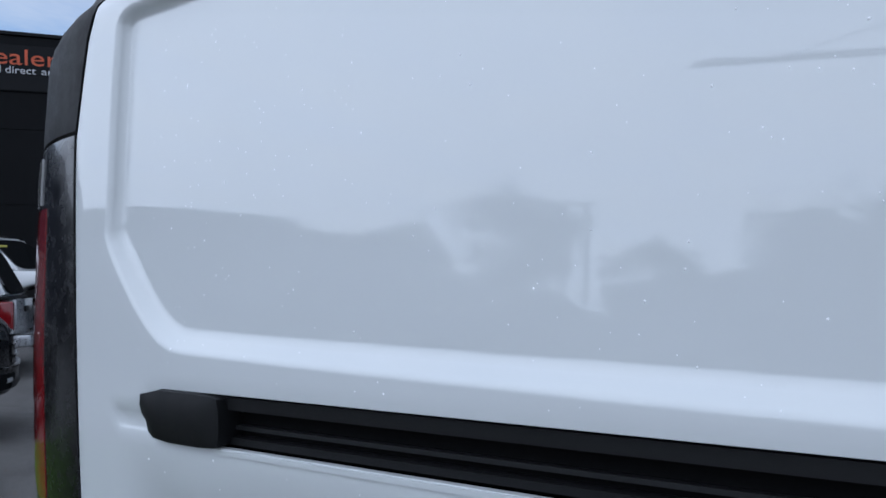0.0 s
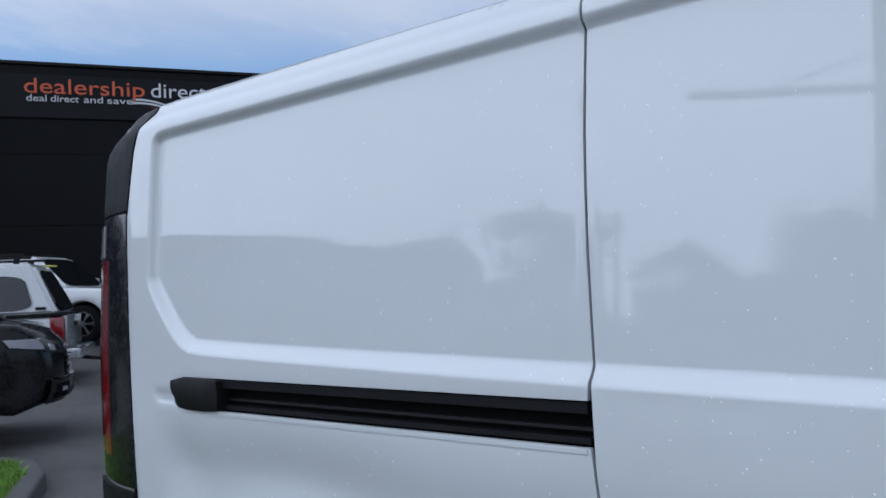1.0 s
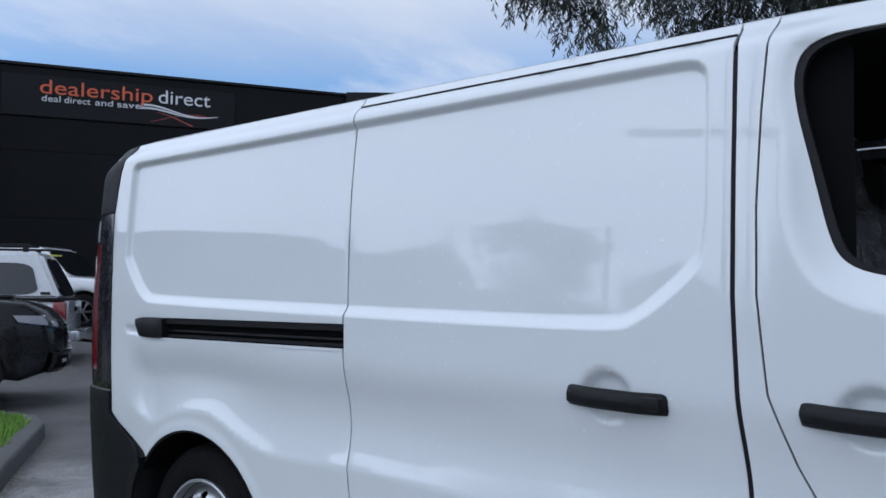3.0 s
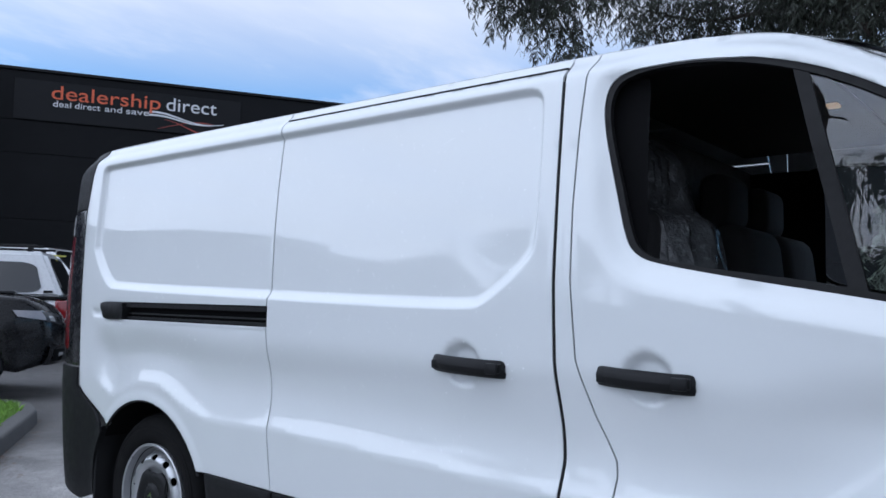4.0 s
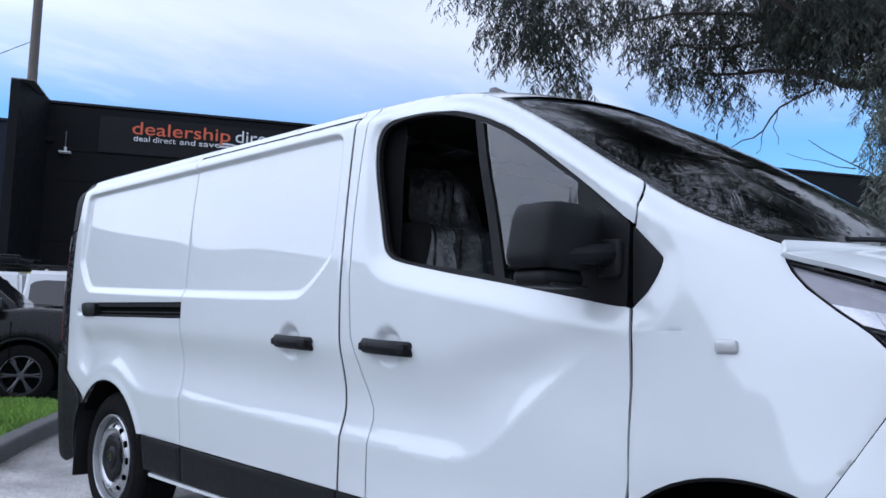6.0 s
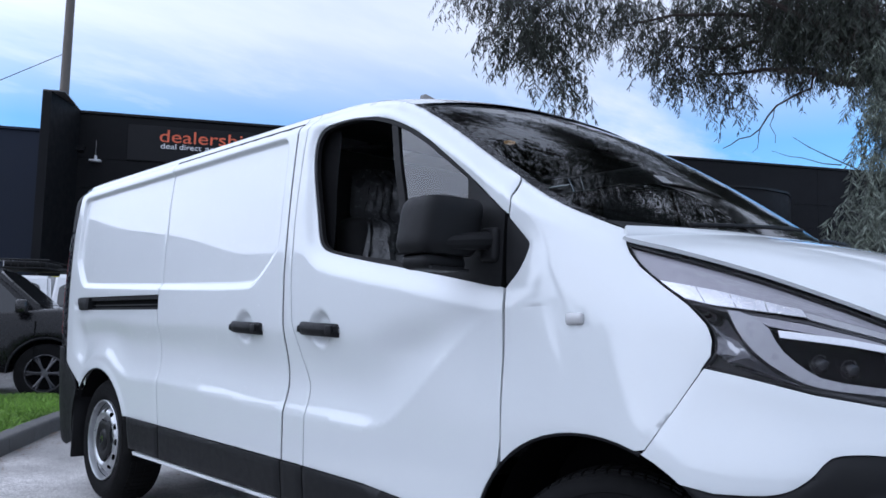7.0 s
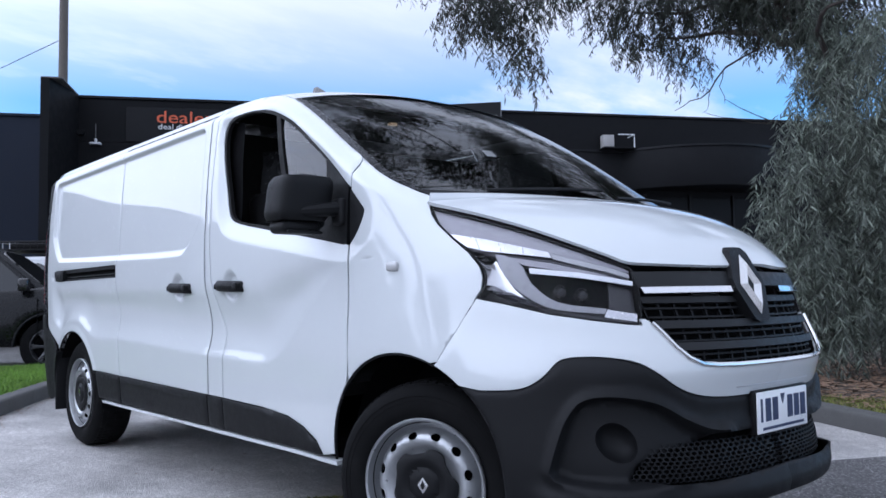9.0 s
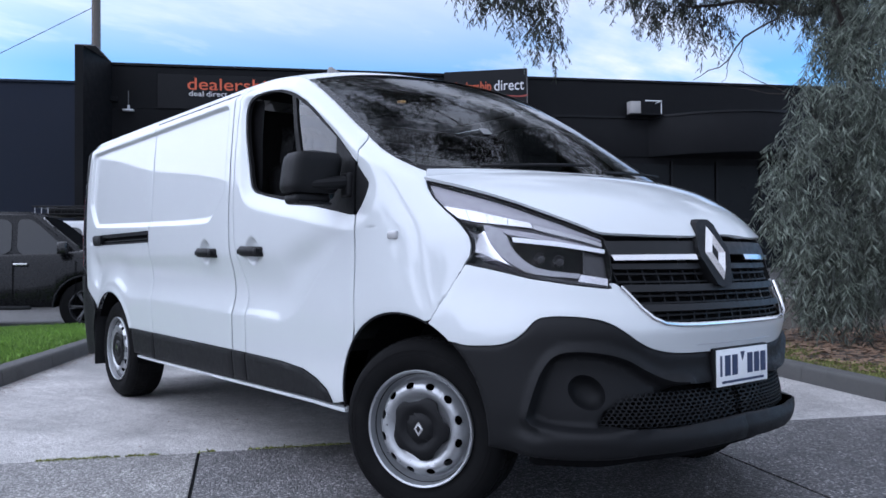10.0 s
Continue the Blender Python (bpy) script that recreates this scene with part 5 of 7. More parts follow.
CAR_GLASS = surface("dark_vehicle_glass", (0.006, 0.007, 0.008), 0.06, spread=0.2, coat=0.6, spec=0.5)
ALLOY = surface("grey_alloy", (0.10, 0.10, 0.105), 0.4, metal=0.8, spread=0.1)
YELLOW = surface("yellow_strap", (0.45, 0.42, 0.08), 0.7, spread=0.1)


def rise(x, y):
    """The car park climbs gently towards the showroom."""
    d = min(22.5, -.872 * x + .49 * y)
    fall = -.0115 * min(14.0, max(0.0, x + 3.5))
    return fall + .0042 * max(0.0, d - 9) ** 2 * float(smooth(-8.0, -2.0, y)) * float(1 - smooth(25.0, 60.0, math.hypot(x, y)))


def build_ground():
    steps = [-400, -250, -150, -90, -60, *range(-44, 25), 40, 60, 90, 150, 250, 400]
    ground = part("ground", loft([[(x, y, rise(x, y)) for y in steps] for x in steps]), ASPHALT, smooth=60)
    if ground.data.polygons[0].normal.z < 0:
        ground.data.flip_normals()
    tagged(ground, "grey weathered asphalt car park, damp in places", "ground", kind="structure")
    # footpath of aggregate slabs along the front of the yard
    along, across = Vector((0.4286, 0.9035, 0)), Vector((0.9035, -0.4286, 0))
    start = Vector((-1.515, -1.114, 0))
    path = thing("pavement", "footpath of dark exposed-aggregate concrete slabs", "pavement", kind="structure")
    for i in range(-4, 6):
        for j in range(2):
            bm = bmesh.new()
            a0, a1 = 2.57 * i + .004, 2.57 * (i + 1) - .004
            b0, b1 = (0.008, 2.6) if j == 0 else (2.612, 5.2)
            corner = [start + along * a + across * b for a, b in ((a0, b0), (a0, b1), (a1, b1), (a1, b0))]
            tilt = random.Random(i * 7 + j).uniform(-.0015, .0015)
            low = [bm.verts.new(c + Vector((0, 0, -.05))) for c in corner]
            high = [bm.verts.new(c + Vector((0, 0, .006 + tilt))) for c in corner]
            bm.faces.new(high[::-1]), bm.faces.new(low)
            for k in range(4):
                bm.faces.new((low[k], high[k], high[(k + 1) % 4], low[(k + 1) % 4]))
            bmesh.ops.recalc_face_normals(bm, faces=bm.faces[:])
            bmesh.ops.bevel(bm, geom=[e for e in bm.edges if e.verts[0].co.z > 0 and e.verts[1].co.z > 0], offset=.006, segments=2, affect="EDGES")
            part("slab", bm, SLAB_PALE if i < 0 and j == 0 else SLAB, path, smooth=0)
    part("joint_gap", raw("gap", [start + along * a + across * b + Vector((0, 0, .002)) for a, b in ((-9.4, -.012), (-9.4, .012), (16.5, .012), (16.5, -.012))], [(0, 1, 2, 3)]), VOID, path, smooth=0)
    for i in range(-4, 7):
        part("joint_gap", raw("gap", [start + along * a + across * b + Vector((0, 0, .002)) for a, b in ((2.57 * i - .007, 0), (2.57 * i - .007, 5.2), (2.57 * i + .007, 5.2), (2.57 * i + .007, 0))], [(0, 1, 2, 3)]), VOID, path, smooth=0)
    # moss and litter in the joint
    rng = random.Random(3)
    verts, faces = [], []
    for k in range(4200):
        a = rng.uniform(-1.4, 1.0) if k % 4 else rng.uniform(-6, 4)
        if noise.noise(Vector((a * 2.3, 2.2, 0))) + .5 * noise.noise(Vector((a * 9, 1.2, 0))) < .05:
            continue
        b = rng.gauss(.0, .022)
        p = start + along * a + across * b
        h, w = rng.uniform(.003, .010), rng.uniform(.004, .012)
        t = rng.uniform(0, 6.28)
        d = Vector((math.cos(t) * w, math.sin(t) * w, 0))
        lean = Vector((rng.uniform(-.012, .012), rng.uniform(-.012, .012), h))
        i = len(verts)
        verts += [p - d, p + d, p + lean]
        faces.append((i, i + 1, i + 2))
    tagged(part("moss", raw("moss", verts, faces), MOSS, smooth=0), "thin moss and litter along the paving joint", "moss", kind="stuff")
    rng = random.Random(8)
    verts, faces = [], []
    for k in range(800):
        x, y = rng.uniform(-9, 1.0), rng.uniform(-2.4, 3.5)
        if rng.random() < .6:
            x = rng.uniform(-8.2, -3.4)
            y = (x + 5.5) * -.60 - .87 + abs(rng.gauss(0.03, .12))
        s, t = rng.uniform(.006, .022), rng.uniform(0, 6.28)
        c, d = math.cos(t) * s, math.sin(t) * s
        i = len(verts)
        verts += [(x - c, y - d, .004), (x + d * .3, y - c * .3, .006), (x + c, y + d, .005), (x - d * .3, y + c * .3, .004)]
        faces.append((i, i + 1, i + 2, i + 3))
    tagged(part("leaf_litter", raw("litter", verts, faces), BARK_CHIP, smooth=0), "dry leaves and chips scattered on the asphalt", "leaf litter", kind="stuff")


build_ground()


def kerb_line(name, label, line, inward, width=.15, height=.13, step=1.2):
    """A kerb in cast lengths with a rounded nose; inward is +1 where the bed lies left of the line."""
    kerb = thing(name, label, "kerb", kind="structure")
    pts = [Vector((*p, 0)) for p in line]
    for a, b in zip(pts[:-1], pts[1:]):
        n = max(1, round((b - a).length / step))
        for k in range(n):
            p, q = a + (b - a) * (k / n), a + (b - a) * ((k + 1) / n)
            way = (q - p).normalized()
            side = Vector((-way.y, way.x, 0)) * inward
            p, q = p + way * .003, q - way * .003
            prof = [(0, -.06), (.010, height * .75), (.014, height - .016), (.022, height - .005), (.034, height), (width, height + .002), (width, -.06)]
            verts = [r + side * d + Vector((0, 0, h)) for r in (p, q) for d, h in prof]
            m = len(prof)
            faces = [(i, i + 1, m + i + 1, m + i) for i in range(m - 1)] + [tuple(range(m))[::-1], tuple(range(m, 2 * m))]
            bm = bmesh.new()
            bm.from_mesh(raw("kerb", verts, faces))
            bmesh.ops.recalc_face_normals(bm, faces=bm.faces[:])
            part("kerb_stone", bm, KERB, kerb, smooth=50)
    return kerb


ISLAND = [(-1.4, -3.35), (-4.63, -1.40), (-6.6, -.20), (-8.05, .74), (-8.55, .92), (-9.0, .85), (-9.35, .55), (-9.5, .1), (-9.5, -2.2)]
kerb_line("kerb_1", "weathered grey concrete kerb round the grass island", ISLAND, 1)
RIGHT_BED = [(6.0, -.07), (3.0, 1.55), (.07, 3.13), (-.75, 3.56), (-4.5, 5.55), (-9.0, 7.95)]
kerb_line("kerb_2", "dark weathered concrete kerb along the garden bed", RIGHT_BED, -1)


def bed(name, label, loop, z, material, category, kind="structure"):
    bm = bmesh.new()
    bm.faces.new([bm.verts.new((x, y, z)) for x, y in loop])
    bmesh.ops.triangulate(bm, faces=bm.faces[:])
    for f in bm.faces:
        f.normal_update()
        if f.normal.z < 0:
            f.normal_flip()
    return tagged(part(name, bm, material, smooth=0), label, category, kind=kind)


def blades(name, label, spots, material, rng, tall=(.03, .06), wide=.004, category="grass"):
    """Grass as single blades."""
    verts, faces = [], []
    for x, y, z in spots:
        t, h = rng.uniform(0, 6.283), rng.uniform(*tall)
        c, s = math.cos(t) * wide, math.sin(t) * wide
        lx, ly = rng.gauss(0, h * .35), rng.gauss(0, h * .35)
        i = len(verts)
        verts += [(x - c, y - s, z), (x + c, y + s, z), (x + c * .6 + lx * .4, y + s * .6 + ly * .4, z + h * .6), (x + lx, y + ly, z + h)]
        faces += [(i, i + 1, i + 2), (i, i + 2, i + 3)]
    return tagged(part(name, raw(name, verts, faces), material, smooth=0), label, category, kind="stuff")


def build_beds():
    rng = random.Random(11)
    inner = [(-1.5, -3.5), (-4.68, -1.53), (-6.66, -.33), (-8.1, .60), (-8.55, .77), (-8.95, .72), (-9.2, .48), (-9.35, .1), (-9.35, -2.2), (-9.35, -6), (-1.5, -6)]
    bed("lawn", "soil under the bright green lawn", inner, .105, SOIL, "lawn")
    loop = np.array(inner)
    spots = []
    while len(spots) < 46000:
        x, y = rng.uniform(-9.35, -3.0), rng.uniform(-3.6, .8)
        if rng.random() < .35:
            x, y = rng.uniform(-9.35, -5.0), rng.uniform(-1.2, .8)
        if inside(np.array([x]), np.array([y]), inner)[0]:
            spots.append((x, y, .104))
    blades("grass", "bright green mown grass on the kerbed island", spots, GRASS, rng, (.03, .075), .006)
    rear = [(6.1, .08), (3.08, 1.69), (.15, 3.27), (-.68, 3.70), (-4.43, 5.69), (-8.9, 8.1), (-4.5, 16.4), (11, 8)]
    bed("garden_bed", "dark soil of the garden bed", rear, .11, SOIL, "garden bed")
    spots = []
    for _ in range(9000):
        f, b = rng.uniform(-2.5, 3.4), abs(rng.gauss(.30, .22))
        if noise.noise(Vector((f * 1.3, b * 2, 3.1))) < -.15:
            continue
        x, y = -.75 + f * .885, 3.56 - f * .465
        spots.append((x + .465 * (b + .16), y + .885 * (b + .16), .11))
    blades("verge_grass", "patchy yellow-green grass behind the kerb", spots, MOSS, rng, (.02, .05), .005)
    verts, faces = [], []
    for _ in range(9000):
        f, b = rng.uniform(-3.0, 4.5), rng.uniform(.25, 3.6)
        x, y = -.75 + f * .885 + .465 * b, 3.56 - f * .465 + .885 * b
        s, w, t = rng.uniform(.015, .06), rng.uniform(.004, .012), rng.uniform(0, 6.28)
        z = .112 + rng.uniform(0, .03)
        c, d = math.cos(t), math.sin(t)
        e = rng.uniform(-.015, .015)
        i = len(verts)
        verts += [(x - c * s + d * w, y - d * s - c * w, z), (x - c * s - d * w, y - d * s + c * w, z + .004), (x + c * s - d * w, y + d * s + c * w, z + e + .006), (x + c * s + d * w, y + d * s - c * w, z + e)]
        faces.append((i, i + 1, i + 2, i + 3))
    tagged(part("mulch", raw("mulch", verts, faces), BARK_CHIP, smooth=0), "brown bark chip mulch under the tree", "mulch", kind="stuff")


build_beds()

# the paving and the beds follow the fall of the yard
for ob in scene.objects:
    if ob.type == "MESH" and ob.name.split(".")[0] in ("slab", "joint_gap", "moss", "leaf_litter", "kerb_stone", "lawn", "grass", "garden_bed", "verge_grass", "mulch"):
        for v in ob.data.vertices:
            v.co.z += rise(v.co.x, v.co.y)

# ---- the dark showroom ----
WALL_AT = Matrix.Translation((-22.48, 5.01, 0)) @ Matrix.Rotation(math.atan2(.872, .49), 4, "Z")


def words(name, text, material, parent, width, height, m, thick=.02):
    """Sign lettering in the built-in font, fitted to a width and a height."""
    curve = bpy.data.curves.new(name, "FONT")
    curve.body = text
    curve.extrude = thick / 2
    ob = bpy.data.objects.new(name, curve)
    scene.collection.objects.link(ob)
    me = bpy.data.meshes.new_from_object(ob.evaluated_get(bpy.context.evaluated_depsgraph_get()))
    bpy.data.objects.remove(ob)
    co = np.array([tuple(v.co) for v in me.vertices])
    lo, hi = co.min(0), co.max(0)
    sx, sy = width / (hi[0] - lo[0]), height / (hi[1] - lo[1])
    for v in me.vertices:
        v.co = ((v.co.x - lo[0]) * sx, -v.co.z, (v.co.y - lo[1]) * sy)
    me.materials.clear()
    made = part(name, me, material, parent, smooth=0)
    made.matrix_local = m
    return made


def ribbon(points, w0, w1, y):
    """A tapering painted band on a board facing -y."""
    verts, n = [], len(points)
    for i, (a, b) in enumerate(points):
        c, d = points[min(i + 1, n - 1)]
        e, f = points[max(i - 1, 0)]
        l = math.hypot(c - e, d - f)
        nx, nz = -(d - f) / l, (c - e) / l
        w = (w0 + (w1 - w0) * i / (n - 1)) / 2
        verts += [(a + nx * w, y, b + nz * w), (a - nx * w, y, b - nz * w)]
    return raw("ribbon", verts, [(2 * i, 2 * i + 1, 2 * i + 3, 2 * i + 2) for i in range(n - 1)])


def build_showroom():
    shop = thing("showroom_building", "charcoal painted showroom building with parapet and sign", "building", WALL_AT)
    part("wall", box(-.5, 60, .02, .4, 0, 6.93), CLAD, shop)
    for z0, z1 in ((0.02, 3.1), (3.108, 4.79), (4.80, 5.63), (5.64, 6.90)):
        for s0, s1 in ((-.45, 12.3), (12.31, 24), (24.01, 36)):
            part("wall_panel", box(s0, s1, -.012, .02, z0, z1, .004, 1), CLAD, shop)
    part("parapet_cap", box(-.55, 60, -.06, .46, 6.92, 7.0, .01, 1), SIGN_BLACK, shop)
    fin = part("fin_wall", raw("fin", [(x, y, z) for z in (0, 7.0) for x, y in ((-.62, -1.9), (-.40, -1.9), (-.05, .02), (-.32, .02))],
                              [(0, 1, 2, 3)[::-1], (4, 5, 6, 7), (0, 1, 5, 4), (1, 2, 6, 5), (2, 3, 7, 6), (3, 0, 4, 7)]), CLAD, shop, "projecting dark blade wall", smooth=0)
    part("fin_top", box(-.62, -.08, -1.9, .3, 7.0, 7.03), RAW_WALL, fin, smooth=0)
    part("wall_bracket", box(-.2, .12, -.16, -.012, 5.82, 5.95, .01), CLAD, shop)
    lamp = part("wall_lamp", box(.28, .58, -.22, -.012, 5.54, 5.59, .01), SIGN_WHITE, shop, "small white wall lamp")
    part("stem", box(.40, .46, -.12, -.012, 5.59, 5.72, .01), SIGN_WHITE, lamp)
    part("aerial", tube([(.43, -.1, 5.70), (.43, -.1, 6.15)], .012, 6), RAW_WALL, lamp)
    # office block to the side
    annexe = thing("annexe_building", "slate-blue neighbouring building with a flat roof edge", "building", WALL_AT)
    part("wall", box(-40, -.3, 3.0, 3.4, 0, 6.98), CLAD_BLUE, annexe)
    part("parapet_cap", box(-40, -.3, 2.93, 3.45, 6.96, 7.05, .01, 1), CLAD_BLUE, annexe)
    # main sign
    board = thing("shop_sign", "black sign board with orange and white lettering", "sign", WALL_AT)
    part("board", box(1.25, 6.9, -.05, -.012, 5.66, 6.70, .008, 1), SIGN_BLACK, board)
    words("lettering", "dealership", ORANGE, board, 2.66, .47, pose(2.12, -.062, 6.13))
    words("lettering", "direct", SIGN_WHITE, board, 1.32, .355, pose(4.93, -.062, 6.245))
    for text, s0, wide, tall in (("deal", 2.16, .43, .155), ("direct", 2.68, .61, .155), ("and", 3.40, .42, .155), ("save", 3.92, .58, .105)):
        words("lettering", text, SIGN_WHITE, board, wide, tall, pose(s0, -.062, 6.05))
    curve = lambda a, b, c, d: [tuple((1 - t) ** 3 * np.array(a) + 3 * t * (1 - t) ** 2 * np.array(b) + 3 * t * t * (1 - t) * np.array(c) + t ** 3 * np.array(d)) for t in [k / 20 for k in range(21)]]
    for dz, w0, w1 in ((.0, .055, .02), (-.085, .055, .015)):
        part("swoosh", ribbon(curve((4.50, 6.17 + dz), (5.2, 6.24 + dz), (5.5, 5.80 + dz * .3), (6.45, 6.0)), w0, w1, -.058), SIGN_WHITE, board, smooth=0)
    part("swoosh", ribbon(curve((4.75, 5.74), (5.3, 5.90), (5.6, 6.06), (6.15, 5.97)), .012, .03, -.056), SIGN_RED, board, smooth=0)
    part("swoosh", ribbon(curve((4.9, 6.0), (5.3, 5.94), (5.5, 5.80), (5.8, 5.70)), .012, .04, -.056), SIGN_RED, board, smooth=0)
    # second sign, set at an angle
    a, b = Vector((10.0, -.12, 0)), Vector((12.45, -1.04, 0))
    turn = math.atan2((b - a).y, (b - a).x)
    wing = thing("angled_sign", "angled black sign board with orange and white lettering", "sign", WALL_AT @ Matrix.Translation(a) @ Matrix.Rotation(turn, 4, "Z"))
    size = (b - a).length
    part("board", box(0, size, 0, .12, 5.85, 7.02, .01, 1), SIGN_BLACK, wing)
    part("board_edge", box(size, size + .015, -.01, .13, 5.84, 7.03), RAW_WALL, wing)
    words("lettering", "dealership", ORANGE, wing, 1.22, .42, pose(.28, -.012, 6.25))
    words("lettering", "direct", SIGN_WHITE, wing, .93, .33, pose(1.60, -.012, 6.35))
    part("swoosh", ribbon(curve((1.7, 6.16), (2.1, 6.24), (2.3, 6.08), (2.65, 6.18)), .03, .05, -.008), SIGN_RED, wing, smooth=0)
    part("bracing", box(size - .3, size - .2, .12, .9, 5.95, 6.05), CLAD, wing)
    # curved awning and shop front
    awning = [(12.6, -.05), (16.9, -.08), (17.3, -.55), (18.0, -1.15), (18.9, -1.65), (19.8, -1.85), (20.8, -1.75), (21.8, -1.35), (22.5, -.6), (22.7, .0), (12.6, .0)]
    roof = part("awning", prism(awning, 4.42, 5.70, "xy", .02), CLAD, shop, "dark curved awning fascia")
    cap = [(x, y - .04 if y < -.01 else y) for x, y in awning]
    part("awning_cap", prism(cap, 5.70, 5.77, "xy"), SIGN_BLACK, roof)
    for k in range(6):
        s0 = 12.9 + k * 1.62
        pane = part("shop_window", box(s0, s0 + 1.5, -.05, -.014, .35, 4.2, .006, 1), SHOP_GLASS, shop, "dark shop window")
        part("window_frame", box(s0 - .06, s0, -.09, -.012, .3, 4.3, .006, 1), SIGN_BLACK, pane)
        part("door_rail", box(s0, s0 + 1.5, -.08, -.012, 2.3, 2.38, .006, 1), SIGN_BLACK, pane)
    unit = thing("air_conditioner", "white air conditioning unit in an open frame on the wall", "air conditioner", WALL_AT)
    part("case", box(16.18, 16.56, -.30, -.012, 5.80, 6.24, .02), BRICK, unit)
    part("frame", tube([(16.62, -.5, 6.22), (17.18, -.5, 6.22), (17.18, -.5, 5.80)], .022, 6), SIGN_WHITE, unit)
    part("frame", tube([(17.18, -.5, 6.22), (17.18, -.02, 6.22)], .022, 6), SIGN_WHITE, unit)
    part("shelf", box(16.1, 17.2, -.55, -.012, 5.75, 5.80, .006, 1), CLAD, unit)


build_showroom()


def power_pole(at, tall, turn, label):
    pole = thing("power_pole", label, "pole", pose(*at, 0, 0, turn))
    part("shaft", tube([(0, 0, -.3), (0, 0, tall)], .17, 14, taper=[1.0, .72]), POLE_WOOD, pole)
    for z in (tall - .5, tall - 1.4):
        arm = part("cross_arm", box(-1.1, 1.1, -.06, .06, z, z + .1, .01, 1), POLE_WOOD, pole)
        for x in (-1.0, -.5, .5, 1.0):
            part("insulator", tube([(x, 0, z + .1), (x, 0, z + .24)], .04, 8), RAW_WALL, arm)
    return pole


power_pole((-25.4, 5.35, 0), 14.0, 60, "weathered timber power pole behind the showroom")
power_pole((-24.8, -45.5, 0), 10.2, 28, "timber power pole with cross arms across the road")
WIRES = thing("overhead_wires", "thin overhead service wires", "wires")
part("wire", tube([(-36, -2, 6.9), (-31, 1.5, 7.3), (-25.4, 5.35, 9.5)], .012, 5), SEAL, WIRES)
for dx, dz in ((-1.0, 9.9), (-.4, 9.9), (.4, 9.9), (1.0, 9.9), (-.8, 8.9), (.8, 8.9)):
    part("wire", tube([(-24.8 + dx * .88 + 60 * t, -45.5 + dx * .47 + 30 * t * 0 + 12 * t, dz - 1.6 * 4 * t * (1 - t) * .6) for t in [k / 12 for k in range(-12, 13)]], .009, 5), SEAL, WIRES)


# ---- trees ----
def leaf_cloud(sprays, rng, size, wide, droop, per):
    """Narrow leaves along hanging twigs: (start, way, length) each."""
    verts, faces = [], []
    for start, way, length in sprays:
        p = Vector(start)
        d = Vector(way).normalized()
        n = max(3, int(per * length))
        for k in range(n):
            f = k / n
            d = (d + Vector((rng.gauss(0, .10), rng.gauss(0, .10), -droop * .12))).normalized()
            p = p + d * (length / n)
            out = Vector((rng.gauss(0, 1), rng.gauss(0, 1), rng.gauss(-.2, .5)))
            lean = (out.normalized() * .55 + Vector((0, 0, -droop))).normalized()
            l = size * rng.uniform(.6, 1.25)
            side = lean.cross(Vector((rng.gauss(0, 1), rng.gauss(0, 1), rng.gauss(0, .4)))).normalized() * (wide * rng.uniform(.7, 1.2) / 2)
            i = len(verts)
            mid = p + lean * (l * .45)
            verts += [p, mid + side, p + lean * l + Vector((0, 0, -l * .08)), mid - side]
            faces.append((i, i + 1, i + 2, i + 3))
    return verts, faces


def limb(points, r0, r1, name, tree, rng, wobble=.05):
    pts = [Vector(p) for p in points]
    out = []
    for a, b in zip(pts[:-1], pts[1:]):
        n = max(2, int((b - a).length / .35))
        out += [a + (b - a) * (k / n) + Vector((rng.gauss(0, wobble), rng.gauss(0, wobble), rng.gauss(0, wobble))) * (0 if k == 0 and not out else 1) for k in range(n)]
    out.append(pts[-1])
    m = len(out) - 1
    part(name, tube(out, 1.0, 8, taper=[r0 + (r1 - r0) * (k / m) ** .8 for k in range(m + 1)]), BARK, tree)
    return out


def sprays_in(clumps, rng, lift, floor, way, length):
    """Hanging twigs spread through rounded clumps: centre, radii, number."""
    out = []
    for c, r, n in clumps:
        for _ in range(n):
            while True:
                q = Vector((rng.uniform(-1, 1), rng.uniform(-1, 1), rng.uniform(-1, 1)))
                if q.length < 1:
                    break
            p = Vector((c[0] + q.x * r[0], c[1] + q.y * r[1], max(floor, c[2] + q.z * r[2] + lift)))
            out.append((p, (rng.gauss(way[0], way[3]), rng.gauss(way[1], way[3]), way[2]), rng.uniform(*length)))
    return out


